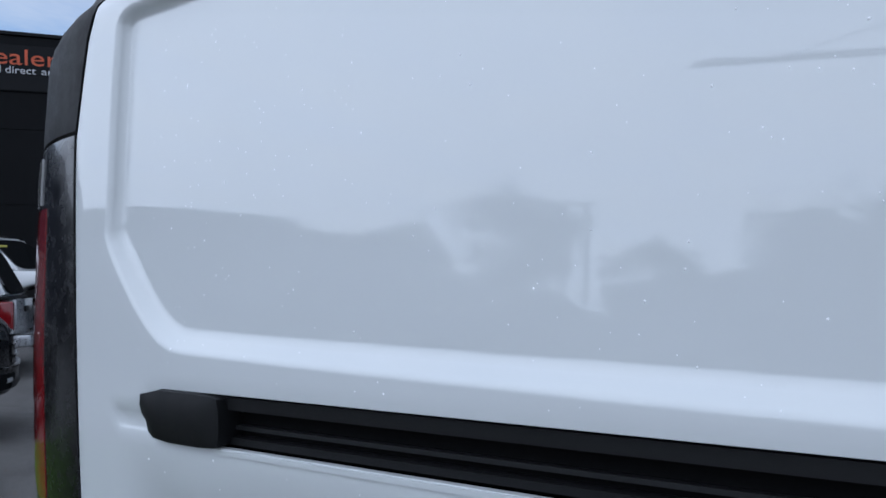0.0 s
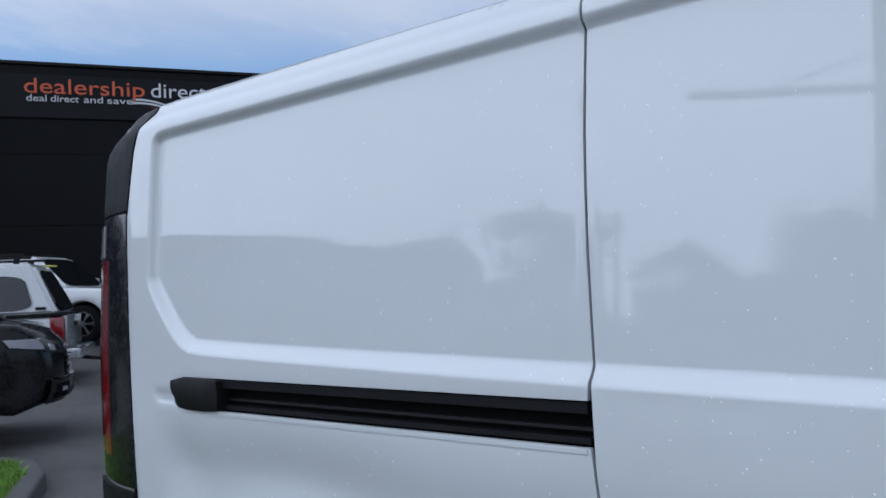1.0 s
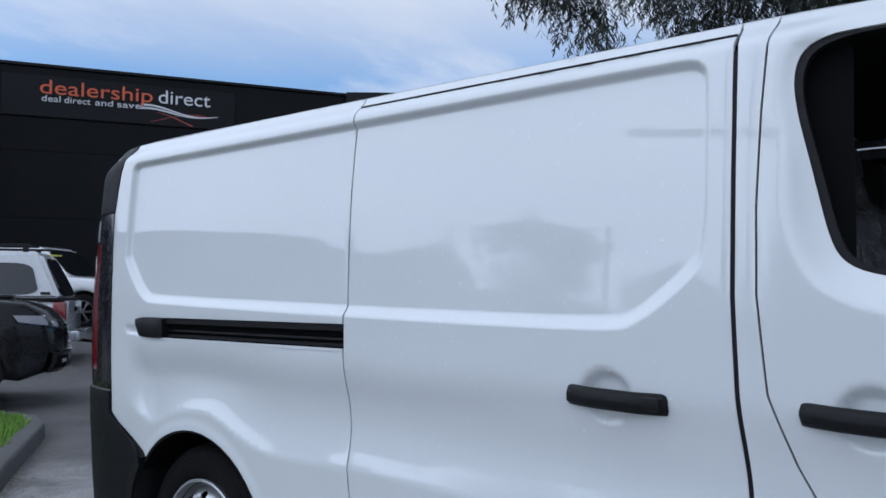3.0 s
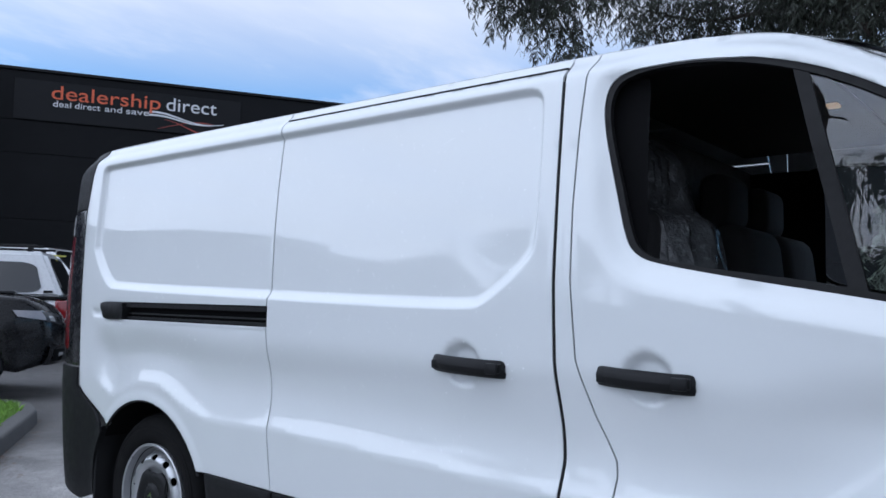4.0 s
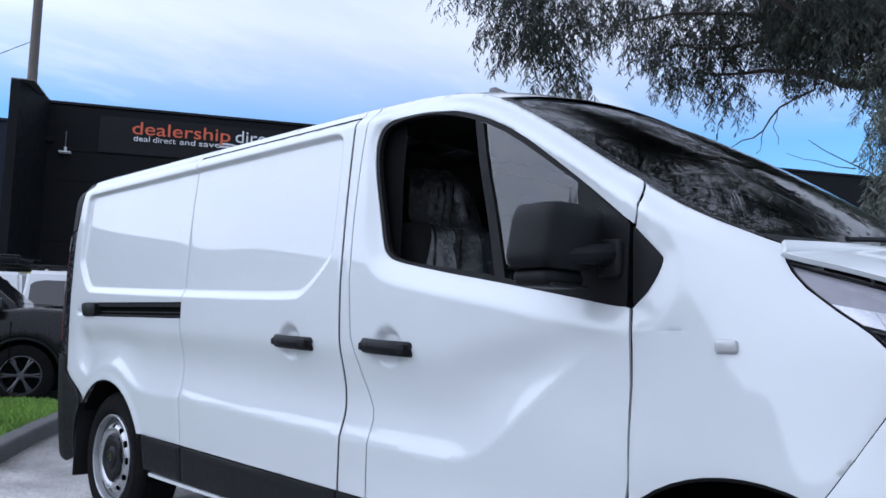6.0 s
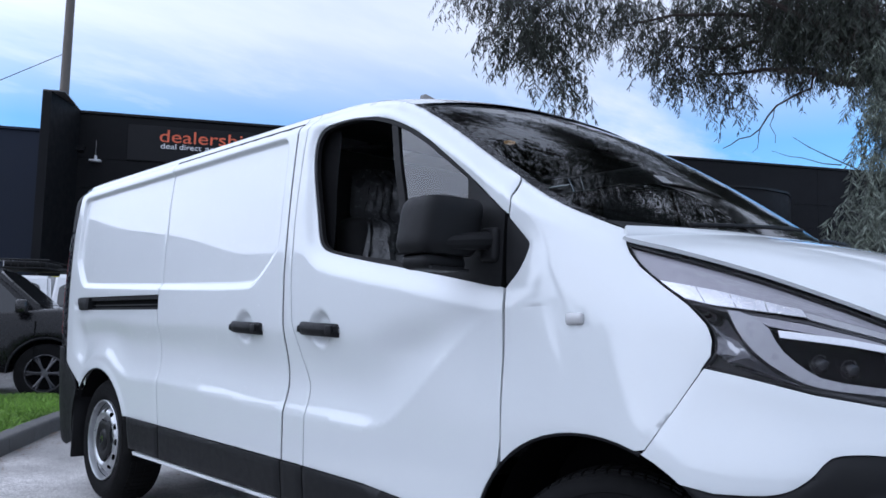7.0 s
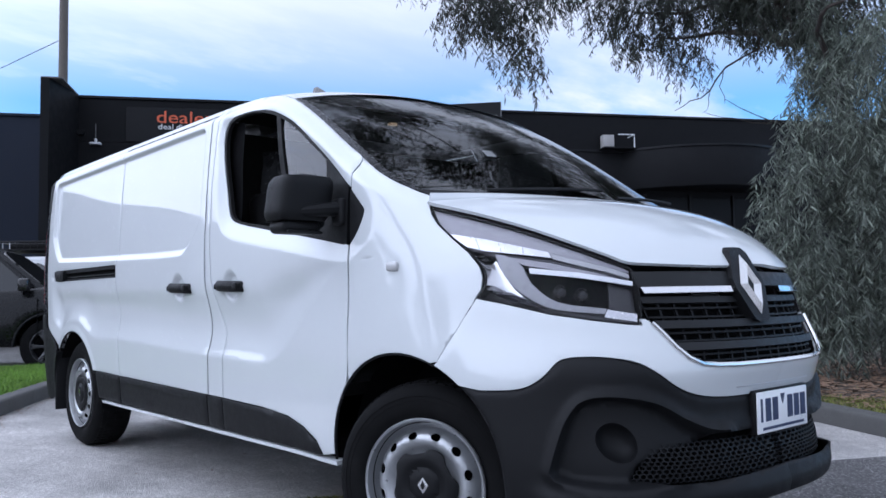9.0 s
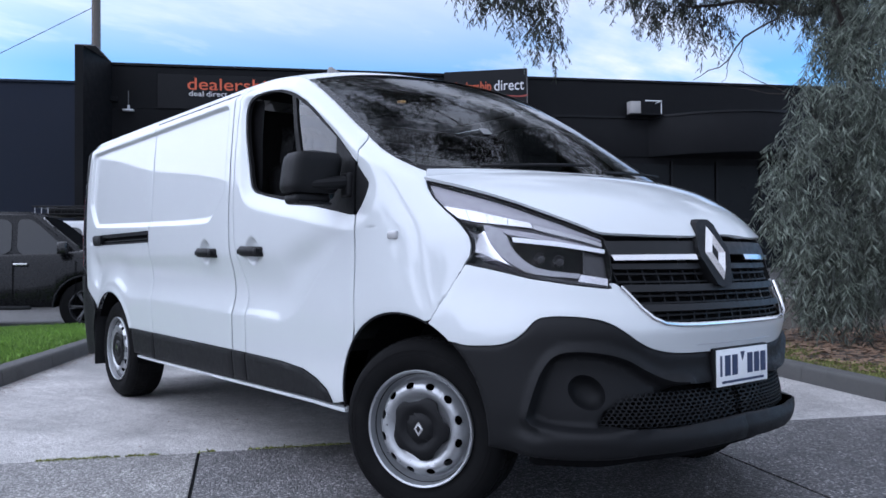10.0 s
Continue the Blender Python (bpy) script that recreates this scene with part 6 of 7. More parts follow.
def build_wattle():
    rng = random.Random(21)
    tree = thing("weeping_tree", "large tree with drooping narrow grey-green leaves in a mulched bed", "tree", pose(0, 0, 0))
    limb([(-1.30, 7.2, -.1), (-1.45, 7.1, 1.2), (-1.62, 7.0, 2.4), (-2.1, 7.1, 4.5), (-2.5, 7.3, 6.6), (-2.7, 7.6, 8.4)], .20, .05, "trunk", tree, rng, .015)
    for line, r0, r1 in (([(-2.05, 7.0, 3.9), (-3.0, 6.7, 5.0), (-4.3, 6.0, 5.5), (-5.2, 5.2, 5.3), (-5.6, 4.8, 4.9)], .045, .008),
                         ([(-2.2, 7.1, 4.4), (-3.2, 7.8, 4.9), (-4.4, 8.1, 5.2), (-5.0, 7.8, 5.2), (-5.4, 7.5, 5.0)], .05, .008),
                         ([(-2.3, 7.2, 5.2), (-3.3, 7.4, 6.3), (-4.6, 7.3, 7.0), (-5.8, 6.7, 7.2)], .07, .012),
                         ([(-1.75, 6.9, 2.9), (-1.7, 6.4, 3.6), (-1.5, 6.0, 3.9), (-1.2, 5.8, 3.9)], .05, .012),
                         ([(-1.72, 6.9, 1.8), (-1.9, 6.3, 2.4), (-1.8, 5.8, 2.6), (-1.6, 5.4, 2.5)], .035, .008),
                         ([(-1.72, 6.9, 2.0), (-1.0, 6.6, 3.2), (-.4, 6.4, 3.6), (.3, 6.3, 3.8)], .06, .010),
                         ([(-2.3, 7.2, 5.0), (-2.0, 5.8, 6.4), (-2.2, 4.2, 7.0), (-2.6, 2.6, 7.0), (-3.0, 1.6, 6.8)], .055, .012),
                         ([(-2.4, 7.2, 5.6), (-3.2, 5.8, 6.6), (-4.0, 4.2, 7.0), (-4.6, 2.8, 6.9)], .05, .012),
                         ([(-2.1, 4.5, 6.9), (-1.5, 3.6, 7.0), (-1.3, 2.8, 6.9)], .03, .008),
                         ([(-2.5, 3.2, 7.0), (-3.2, 2.9, 6.9), (-3.7, 2.2, 6.8)], .03, .008),
                         ([(-3.6, 5.0, 6.8), (-3.0, 4.4, 6.7), (-2.9, 3.7, 6.5)], .025, .006),
                         ([(-3.9, 4.3, 7.0), (-5.0, 4.2, 6.9), (-5.8, 3.9, 6.7)], .03, .008),
                         ([(-1.70, 6.85, .9), (-1.2, 6.4, 1.4), (-.7, 6.1, 1.6)], .035, .008),
                         ([(-2.0, 7.05, 4.1), (-2.45, 7.35, 4.02), (-2.9, 7.6, 4.28), (-3.5, 7.9, 4.62), (-4.3, 8.2, 4.75), (-4.9, 8.0, 4.9)], .085, .012),
                         ([(-2.2, 7.1, 4.6), (-2.8, 7.2, 4.75), (-3.5, 7.2, 5.2), (-4.4, 6.8, 5.35), (-5.2, 6.3, 5.2)], .06, .010),
                         ([(-2.7, 7.5, 4.15), (-3.0, 7.4, 4.6), (-3.4, 7.2, 4.9)], .035, .008)):
        limb(line, r0, r1, "bough", tree, rng)
    for line, r0, r1 in (([(-3.0, 7.75, 4.85), (-3.07, 7.62, 4.24), (-3.38, 7.32, 3.98), (-3.54, 7.18, 3.65), (-3.74, 6.97, 3.51), (-3.87, 6.84, 3.40)], .020, .004),
                         ([(-3.40, 7.30, 3.95), (-3.42, 7.28, 3.7), (-3.40, 7.30, 3.48)], .007, .003),
                         ([(-3.54, 7.18, 3.65), (-3.56, 7.16, 3.48), (-3.62, 7.12, 3.36)], .006, .003),
                         ([(-1.75, 5.9, 2.62), (-2.05, 5.5, 2.80), (-2.25, 5.25, 3.0)], .008, .003),
                         ([(-1.95, 5.65, 2.74), (-2.2, 5.35, 2.78), (-2.4, 5.1, 2.86)], .006, .002)):
        limb(line, r0, r1, "twig", tree, rng, .02)
    # hanging sprays over the yard
    clumps = [((-5.25, 6.3, 5.25), (.55, .5, .35), 110), ((-5.28, 4.79, 4.75), (.75, .6, .35), 150), ((-5.16, 4.97, 4.40), (.42, .4, .32), 75), ((-5.07, 5.14, 3.90), (.26, .26, .34), 44), ((-5.5, 4.61, 4.42), (.38, .38, .33), 60), ((-5.6, 4.7, 5.4), (1.0, .8, .5), 200),
              ((-4.9, 7.68, 5.4), (.8, .7, .4), 180), ((-5.2, 7.4, 4.95), (.4, .4, .33), 65), ((-5.01, 7.68, 4.58), (.28, .28, .28), 36), ((-4.72, 7.97, 4.78), (.42, .4, .38), 80), ((-4.51, 8.24, 4.36), (.26, .26, .30), 36),
              ((-4.19, 8.5, 5.2), (.8, .7, .42), 190), ((-3.68, 9.04, 5.4), (.9, .8, .5), 210), ((-3.83, 8.96, 4.88), (.55, .5, .36), 90), ((-3.1, 8.2, 5.4), (.9, .8, .5), 190), ((-2.8, 8.6, 4.8), (.6, .6, .4), 90),
              ((-1.75, 7.25, 3.7), (.42, .42, .45), 110), ((-1.5, 7.4, 4.4), (.6, .6, .5), 120), ((-1.9, 6.9, 3.25), (.25, .25, .25), 30), ((-4.6, 8.0, 6.2), (1.6, 1.2, .8), 190),
              ((-3.56, 7.04, 5.11), (.42, .42, .32), 66), ((-3.06, 6.90, 4.72), (.42, .42, .32), 66), ((-2.57, 6.71, 4.67), (.42, .42, .32), 78), ((-2.29, 6.77, 4.28), (.42, .42, .32), 72), ((-2.04, 6.86, 4.57), (.42, .42, .32), 78), ((-2.90, 7.14, 4.38), (.42, .42, .32), 48), ((-2.02, 6.68, 3.87), (.42, .42, .32), 54), ((-2.41, 6.82, 5.07), (.42, .42, .32), 90), ((-2.98, 6.90, 5.34), (.42, .42, .32), 90),
              ((-4.6, 7.0, 6.9), (1.4, 1.0, .6), 140), ((-1.6, 6.6, 7.2), (1.4, 1.4, .9), 170), ((-3.4, 5.6, 7.3), (1.3, 1.0, .6), 190), ((-3.2, 7.4, 8.4), (1.4, 1.2, .7), 150), ((-4.6, 5.6, 7.6), (1.3, 1.0, .6), 170),
              ((-.2, 5.6, 6.6), (1.1, 1.0, .6), 110), ((-3.0, 5.0, 6.7), (1.0, .8, .4), 150), ((-4.1, 6.1, 6.7), (1.0, .8, .45), 160), ((-3.4, 6.8, 6.4), (1.0, .7, .4), 120), ((-2.0, 5.8, 6.5), (.9, .8, .4), 130)]
    # the wide crown that leans out over the bonnet
    for k in range(80):
        u, v = rng.uniform(0, 1), rng.uniform(0, 1)
        x, y = -5.6 + 4.5 * u, 1.3 + 5.0 * v
        if noise.noise(Vector((x * .75, y * .75, 4.4))) < -.22:
            continue
        clumps.append(((x, y, rng.uniform(6.7, 7.7)), (rng.uniform(.4, .8), rng.uniform(.4, .8), rng.uniform(.2, .4)), rng.randint(45, 95)))
    for k in range(40):
        x, y = rng.uniform(-3.6, .6), rng.uniform(5.2, 10.2)
        if noise.noise(Vector((x * .75, y * .75, 8.4))) > -.25:
            clumps.append(((x, y, rng.uniform(7.0, 8.2)), (rng.uniform(.5, .9), rng.uniform(.5, .9), rng.uniform(.2, .4)), rng.randint(50, 95)))
    sprays = sprays_in(clumps, rng, .25, .3, (0, 0, -.25, .8), (.25, .6))
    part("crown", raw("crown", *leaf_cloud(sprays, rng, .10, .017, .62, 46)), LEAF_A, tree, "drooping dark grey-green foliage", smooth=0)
    twigs_v, twigs_f = [], []
    for p, w, l in sprays[::2]:
        q = p + Vector((rng.gauss(0, .12), rng.gauss(0, .12), .28))
        a = (q - p).orthogonal().normalized() * .004
        b = a.cross((q - p).normalized())
        i = len(twigs_v)
        end = p + Vector((w[0] * .15, w[1] * .15, -.35 * l))
        twigs_v += [q + a, q + b, q - a, p + a * .7, p + b * .7, p - a * .7, end]
        twigs_f += [(i, i + 1, i + 4, i + 3), (i + 1, i + 2, i + 5, i + 4), (i + 2, i, i + 3, i + 5), (i + 3, i + 4, i + 6), (i + 4, i + 5, i + 6), (i + 5, i + 3, i + 6)]
    tagged(part("twigwork", raw("twigwork", twigs_v, twigs_f), BARK, tree), kind="stuff")
    # the low skirt of paler leaves in front of the trunk
    clumps = [((-1.58, 5.40, 1.15), (.34, .34, .34), 46), ((-1.50, 5.48, .75), (.36, .34, .32), 56), ((-1.42, 5.58, .48), (.36, .36, .24), 50),
              ((-1.73, 5.38, 1.87), (.28, .28, .26), 25), ((-1.68, 5.45, 1.46), (.32, .3, .3), 37), ((-1.56, 5.58, 2.15), (.34, .3, .32), 42), ((-1.35, 5.78, 2.5), (.3, .3, .28), 34), ((-1.45, 5.63, 1.10), (.42, .4, .4), 67),
              ((-1.23, 5.93, 1.86), (.46, .45, .46), 80), ((-1.08, 6.08, 2.40), (.42, .42, .42), 73), ((-1.10, 6.08, 2.95), (.3, .35, .34), 40), ((-1.05, 6.13, 1.17), (.46, .45, .46), 80), ((-1.32, 5.83, .72), (.42, .4, .34), 67),
              ((-1.05, 6.13, .60), (.42, .4, .3), 61), ((-1.58, 5.53, 2.62), (.2, .2, .18), 10), ((-0.92, 6.23, 3.45), (.36, .4, .36), 49), ((-0.70, 6.43, 1.86), (.55, .5, .6), 92), ((-0.68, 6.43, 2.9), (.55, .5, .6), 80),
              ((-0.65, 6.53, .75), (.55, .5, .5), 73), ((-1.50, 6.43, 1.3), (.4, .4, .8), 61), ((0.00, 6.73, 2.2), (.7, .6, 1.6), 116), ((-1.25, 6.63, 2.3), (.4, .4, .7), 61), ((-0.40, 6.63, 4.1), (.8, .7, .6), 73), ((-1.72, 6.72, 3.25), (.40, .35, .45), 85), ((-1.85, 6.78, 3.95), (.40, .35, .45), 85), ((-1.45, 6.6, 3.6), (.4, .4, .5), 70)]
    clumps = [(c, tuple(.84 * v for v in r), n) for c, r, n in clumps]
    sprays = sprays_in(clumps, rng, .15, .35, (-.2, -.4, -.15, .6), (.22, .62))
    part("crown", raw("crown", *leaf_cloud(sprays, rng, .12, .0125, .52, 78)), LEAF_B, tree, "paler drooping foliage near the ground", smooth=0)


build_wattle()


def build_far_tree(at, tall, spread, seed, label="dull green tree across the road", trunk=.3, base=.25):
    rng = random.Random(seed)
    tree = thing("tree", label, "tree", pose(*at), group="trees across the road")
    limb([(0, 0, -.2), (rng.uniform(-.3, .3), rng.uniform(-.3, .3), tall * .45), (rng.uniform(-.6, .6), rng.uniform(-.6, .6), tall * .85)], trunk, .06, "trunk", tree, rng, .04)
    tops = []
    for k in range(5):
        t = 2 * math.pi * k / 5 + rng.uniform(-.4, .4)
        end = (math.cos(t) * spread * .55, math.sin(t) * spread * .55, tall * rng.uniform(.55, .85))
        limb([(0, 0, tall * rng.uniform(.25, .45)), (end[0] * .5, end[1] * .5, end[2] * .8), end], trunk * .4, .03, "bough", tree, rng, .06)
        tops.append(end)
    sprays = []
    for k in range(26):
        t, r = rng.uniform(0, 6.28), spread * math.sqrt(rng.random()) * .85
        z = tall * rng.uniform(base + .08, .93)
        r *= math.sqrt(max(.15, 1 - ((z / tall - .55) / .5) ** 2))
        c = Vector((r * math.cos(t), r * math.sin(t), z))
        s = spread * rng.uniform(.2, .36)
        for _ in range(42):
            q = Vector((rng.gauss(0, .5), rng.gauss(0, .5), rng.gauss(0, .42))) * s
            sprays.append((c + q, (rng.gauss(0, 1), rng.gauss(0, 1), rng.gauss(.1, .5)), .45))
    for _ in range(260):
        t, r = rng.uniform(0, 6.28), spread * rng.uniform(.2, .8)
        sprays.append((Vector((r * math.cos(t), r * math.sin(t), tall * rng.uniform(.03, .35))), (rng.gauss(0, 1), rng.gauss(0, 1), .2), .5))
    part("crown", raw("crown", *leaf_cloud(sprays, rng, .42, .2, .25, 12)), LEAF_C, tree, smooth=0)


for at, tall, spread, seed in (((-25.8, -39, 0), 9.6, 4.2, 1), ((-31.5, -35.5, 0), 7.8, 3.4, 2), ((-21.0, -47, 0), 7.6, 3.6, 3), ((-17.5, -48.5, 0), 5.6, 2.6, 4), ((-8.2, -31, 0), 6.6, 3.4, 5),
                               ((-10.5, -46, 0), 5.6, 3.4, 6), ((-41, -36, 0), 7.5, 4.0, 12)):
    build_far_tree(at, tall, spread, seed)


def build_across():
    """What the van's flank mirrors: a hall, a fence, a hedge, a parked car and a street lamp."""
    hall = thing("hall_building", "long pale hall with a low roof across the road", "building", pose(-27.5, -20.5, 0, 0, 0, -50))
    part("wall", box(-7.5, 7.5, -4, 0, 0, 4.7), BRICK, hall)
    part("roof", prism([(-7.8, 4.7), (7.8, 4.7), (7.2, 5.1), (2.5, 5.35), (2.4, 5.75), (-3.5, 5.95), (-7.6, 5.3)], -4.2, .25, "xz"), CLAD, hall)
    for k in range(5):
        part("window", box(-6.2 + k * 2.7, -4.8 + k * 2.7, -.01, .03, 1.2, 2.6), SHOP_GLASS, hall)
    fence = thing("paling_fence", "grey paling fence across the road", "fence", pose(-24.5, -17.6, 0, 0, 0, -50))
    for k in range(40):
        part("paling", box(-6.0 + k * .30, -5.86 + k * .30, -.012, .012, .05, 1.8 + .06 * math.sin(k * 1.7)), POLE_WOOD, fence, smooth=0)
    part("rail", box(-6, 6, .012, .05, .5, .6), POLE_WOOD, fence)
    part("rail", box(-6, 6, .012, .05, 1.4, 1.5), POLE_WOOD, fence)
    bed("verge", "dull green roadside verge", [(-70, -31), (60, -31), (60, -60), (-70, -60)], .03, LEAF_C, "verge")
    bed("road", "dark asphalt road past the yard", [(-70, -8.5), (60, -8.5), (60, -31), (-70, -31)], .012, surface("dark_road_asphalt", (0.045, 0.045, 0.048), 0.7, spread=0.3, grain=2), "road")
    rng = random.Random(77)
    sprays = []
    for _ in range(2600):
        f = rng.random()
        x, y = -34 + 34 * f, -33 - 17 * math.sin(f * 3.0) * .9 + rng.gauss(0, .6)
        h = 2.9 + 1.3 * noise.noise(Vector((f * 14, 0, 0)))
        sprays.append(((x, y, h * rng.random() ** .7), (rng.gauss(0, 1), rng.gauss(0, 1), .3), .5))
    tagged(part("hedge", raw("hedge", *leaf_cloud(sprays, rng, .7, .45, .2, 9)), LEAF_C, smooth=0), "long dull green hedge across the road", "hedge", kind="stuff")
    pole = thing("power_pole", "timber power pole with one long cross arm beside the yard", "pole", pose(-3.65, -9.4, 0, 0, 0, -22))
    part("shaft", tube([(0, 0, -.3), (0, 0, 8.6)], .20, 14, taper=[1.0, .8]), POLE_WOOD, pole)
    arm = part("cross_arm", box(-2.15, .8, -.04, .04, 4.60, 4.69, .01, 1), POLE_WOOD, pole)
    for x in (-1.9, .6):
        part("insulator", tube([(x, 0, 4.69), (x, 0, 4.77)], .022, 8), RAW_WALL, arm)
    part("stay", tube([(-1.3, 0, 4.65), (0, 0, 5.15)], .018, 6), SEAL, pole)
    for x, z in ((-1.9, 4.77), (.6, 4.77), (0, 8.3)):
        part("line_wire", tube([(x - 21.1 * t, -36.1 * t, z + (9.9 - z) * t - 3.2 * t * (1 - t)) for t in [k / 10 for k in range(11)]], .007, 5), SEAL, pole)


build_across()

# ---- parked vehicles ----
def road_wheel(parent, x, y, r, s, spokes=6, rim_mat=None):
    wheel = part("wheel", lathe([(r * .60, .0), (r * .66, -.02), (r * .90, -.02), (r * .98, 0), (r, .05), (r, .18), (r * .97, .23), (r * .9, .25), (r * .6, .25)], 40), TYRE, parent)
    wheel.matrix_local = Matrix.Translation((x, y, r)) @ Matrix.Rotation(0 if s < 0 else math.pi, 4, "Z")
    rim = part("rim", lathe([(r * .62, .01), (r * .645, -.012), (r * .62, -.015), (r * .585, .01), (r * .57, .09)], 40), rim_mat or ALLOY, wheel)
    part("drum", lathe([(0, .08), (r * .57, .085), (r * .58, .12)], 24), VOID, rim)
    for k in range(spokes):
        a = 2 * math.pi * k / spokes
        for d in (-.10, .10):
            c, q = math.cos(a + d * .4), math.sin(a + d * .4)
            e, f = math.cos(a + d), math.sin(a + d)
            part("spoke", tube([(r * .1 * c, .0, r * .1 * q), (r * .36 * c, -.006, r * .36 * q), (r * .59 * e, .012, r * .59 * f)], .016, 6), rim_mat or ALLOY, rim)
    part("hub", lathe([(0, -.012), (r * .12, -.010), (r * .15, .01), (r * .15, .06)], 20), rim_mat or ALLOY, rim)
    return wheel


def arched(profile, wheels, r):
    """A side outline, running along the sill, with wheel openings let in: profile is the upper line from rear to nose."""
    out = list(profile)
    for x in sorted(wheels, reverse=True):
        for k in range(13):
            a = math.pi * k / 12
            out.append((x + (r + .07) * math.cos(a), max(.34, r + (r + .07) * math.sin(a))))
    return out


def hull(outline, half, paint, parent, name="body", tuck=.10, belt=.8, top=1.1, bevel=.03, front_in=0.0, wells=()):
    """A body drawn across stations, its flanks rounded, tucked in above the belt and swept back at the nose."""
    loop = finer(outline, .09)
    nose_x = max(p[0] for p in loop)
    stations = [(-1.0, .05), (-.99, .022), (-.965, .006), (-.92, 0), (-.8, 0), (-.6, 0), (-.3, 0), (0, 0)]
    stations += [(-f, d) for f, d in stations[:-1][::-1]]
    rows = []
    for f, inset in stations:
        row = []
        for x, z in (offset(loop, inset) if inset else loop):
            y = f * half
            y *= 1 - tuck * min(1.0, max(0.0, z - belt) / max(.01, top - belt)) ** 1.5
            y *= 1 - .10 * max(0.0, abs(x) - 2.0) ** 2
            y *= 1 - front_in * max(0.0, (x - .40) / .70) ** 2
            z += .022 * (1 - f * f) * float(smooth(belt - .1, top, z))
            x -= .16 * f ** 4 * float(smooth(.5, nose_x, x))
            row.append((x, y, z))
        rows.append(row + row[:1])
    made = loft(rows)
    bm = bmesh.new()
    bm.from_mesh(made)
    bmesh.ops.remove_doubles(bm, verts=bm.verts[:], dist=1e-5)
    bmesh.ops.holes_fill(bm, edges=[e for e in bm.edges if e.is_boundary], sides=0)
    bmesh.ops.triangulate(bm, faces=[f for f in bm.faces if len(f.verts) > 4])
    bmesh.ops.recalc_face_normals(bm, faces=bm.faces[:])
    made = part(name, bm, paint, parent, smooth=40)
    for x in wells:
        part("wheel_house", box(x - .52, x + .52, .28 - half, half - .28, .42, .98), VOID, made)
    return made


def glass_house(lower, upper, half_low, half_high, paint, parent, name="cabin"):
    """Cabin between a belt line (x range, z) and a roof (x range, z)."""
    (a0, a1, z0), (b0, b1, z1) = lower, upper
    bm = bmesh.new()
    v = [bm.verts.new(p) for p in ((a0, -half_low, z0), (a1, -half_low, z0), (a1, half_low, z0), (a0, half_low, z0), (b0, -half_high, z1), (b1, -half_high, z1), (b1, half_high, z1), (b0, half_high, z1))]
    for f in ((0, 1, 5, 4), (1, 2, 6, 5), (2, 3, 7, 6), (3, 0, 4, 7), (4, 5, 6, 7), (3, 2, 1, 0)):
        bm.faces.new([v[i] for i in f])
    bmesh.ops.bevel(bm, geom=bm.edges[:], offset=.06, segments=3, affect="EDGES")
    cabin = part(name, bm, paint, parent, smooth=50)
    return cabin


def pane(parent, corners, lift, name="window", material=None):
    """A dark pane with rounded corners laid just outside four corners."""
    c = [Vector(p) for p in corners]
    n = (c[1] - c[0]).cross(c[3] - c[0]).normalized() * lift
    loop = round_loop([(0, 0), (.5, 0), (1, 0), (1, .5), (1, 1), (.5, 1), (0, 1), (0, .5)], 2)
    verts = [c[0] * (1 - a) * (1 - b) + c[1] * a * (1 - b) + c[2] * a * b + c[3] * (1 - a) * b + n for a, b in loop]
    back = [p - n * 2 for p in verts]
    k = len(verts)
    faces = [tuple(range(k)), tuple(range(k, 2 * k))[::-1]] + [(i, k + i, k + (i + 1) % k, (i + 1) % k) for i in range(k)]
    return part(name, raw("pane", verts + back, faces), material or CAR_GLASS, parent, smooth=30)


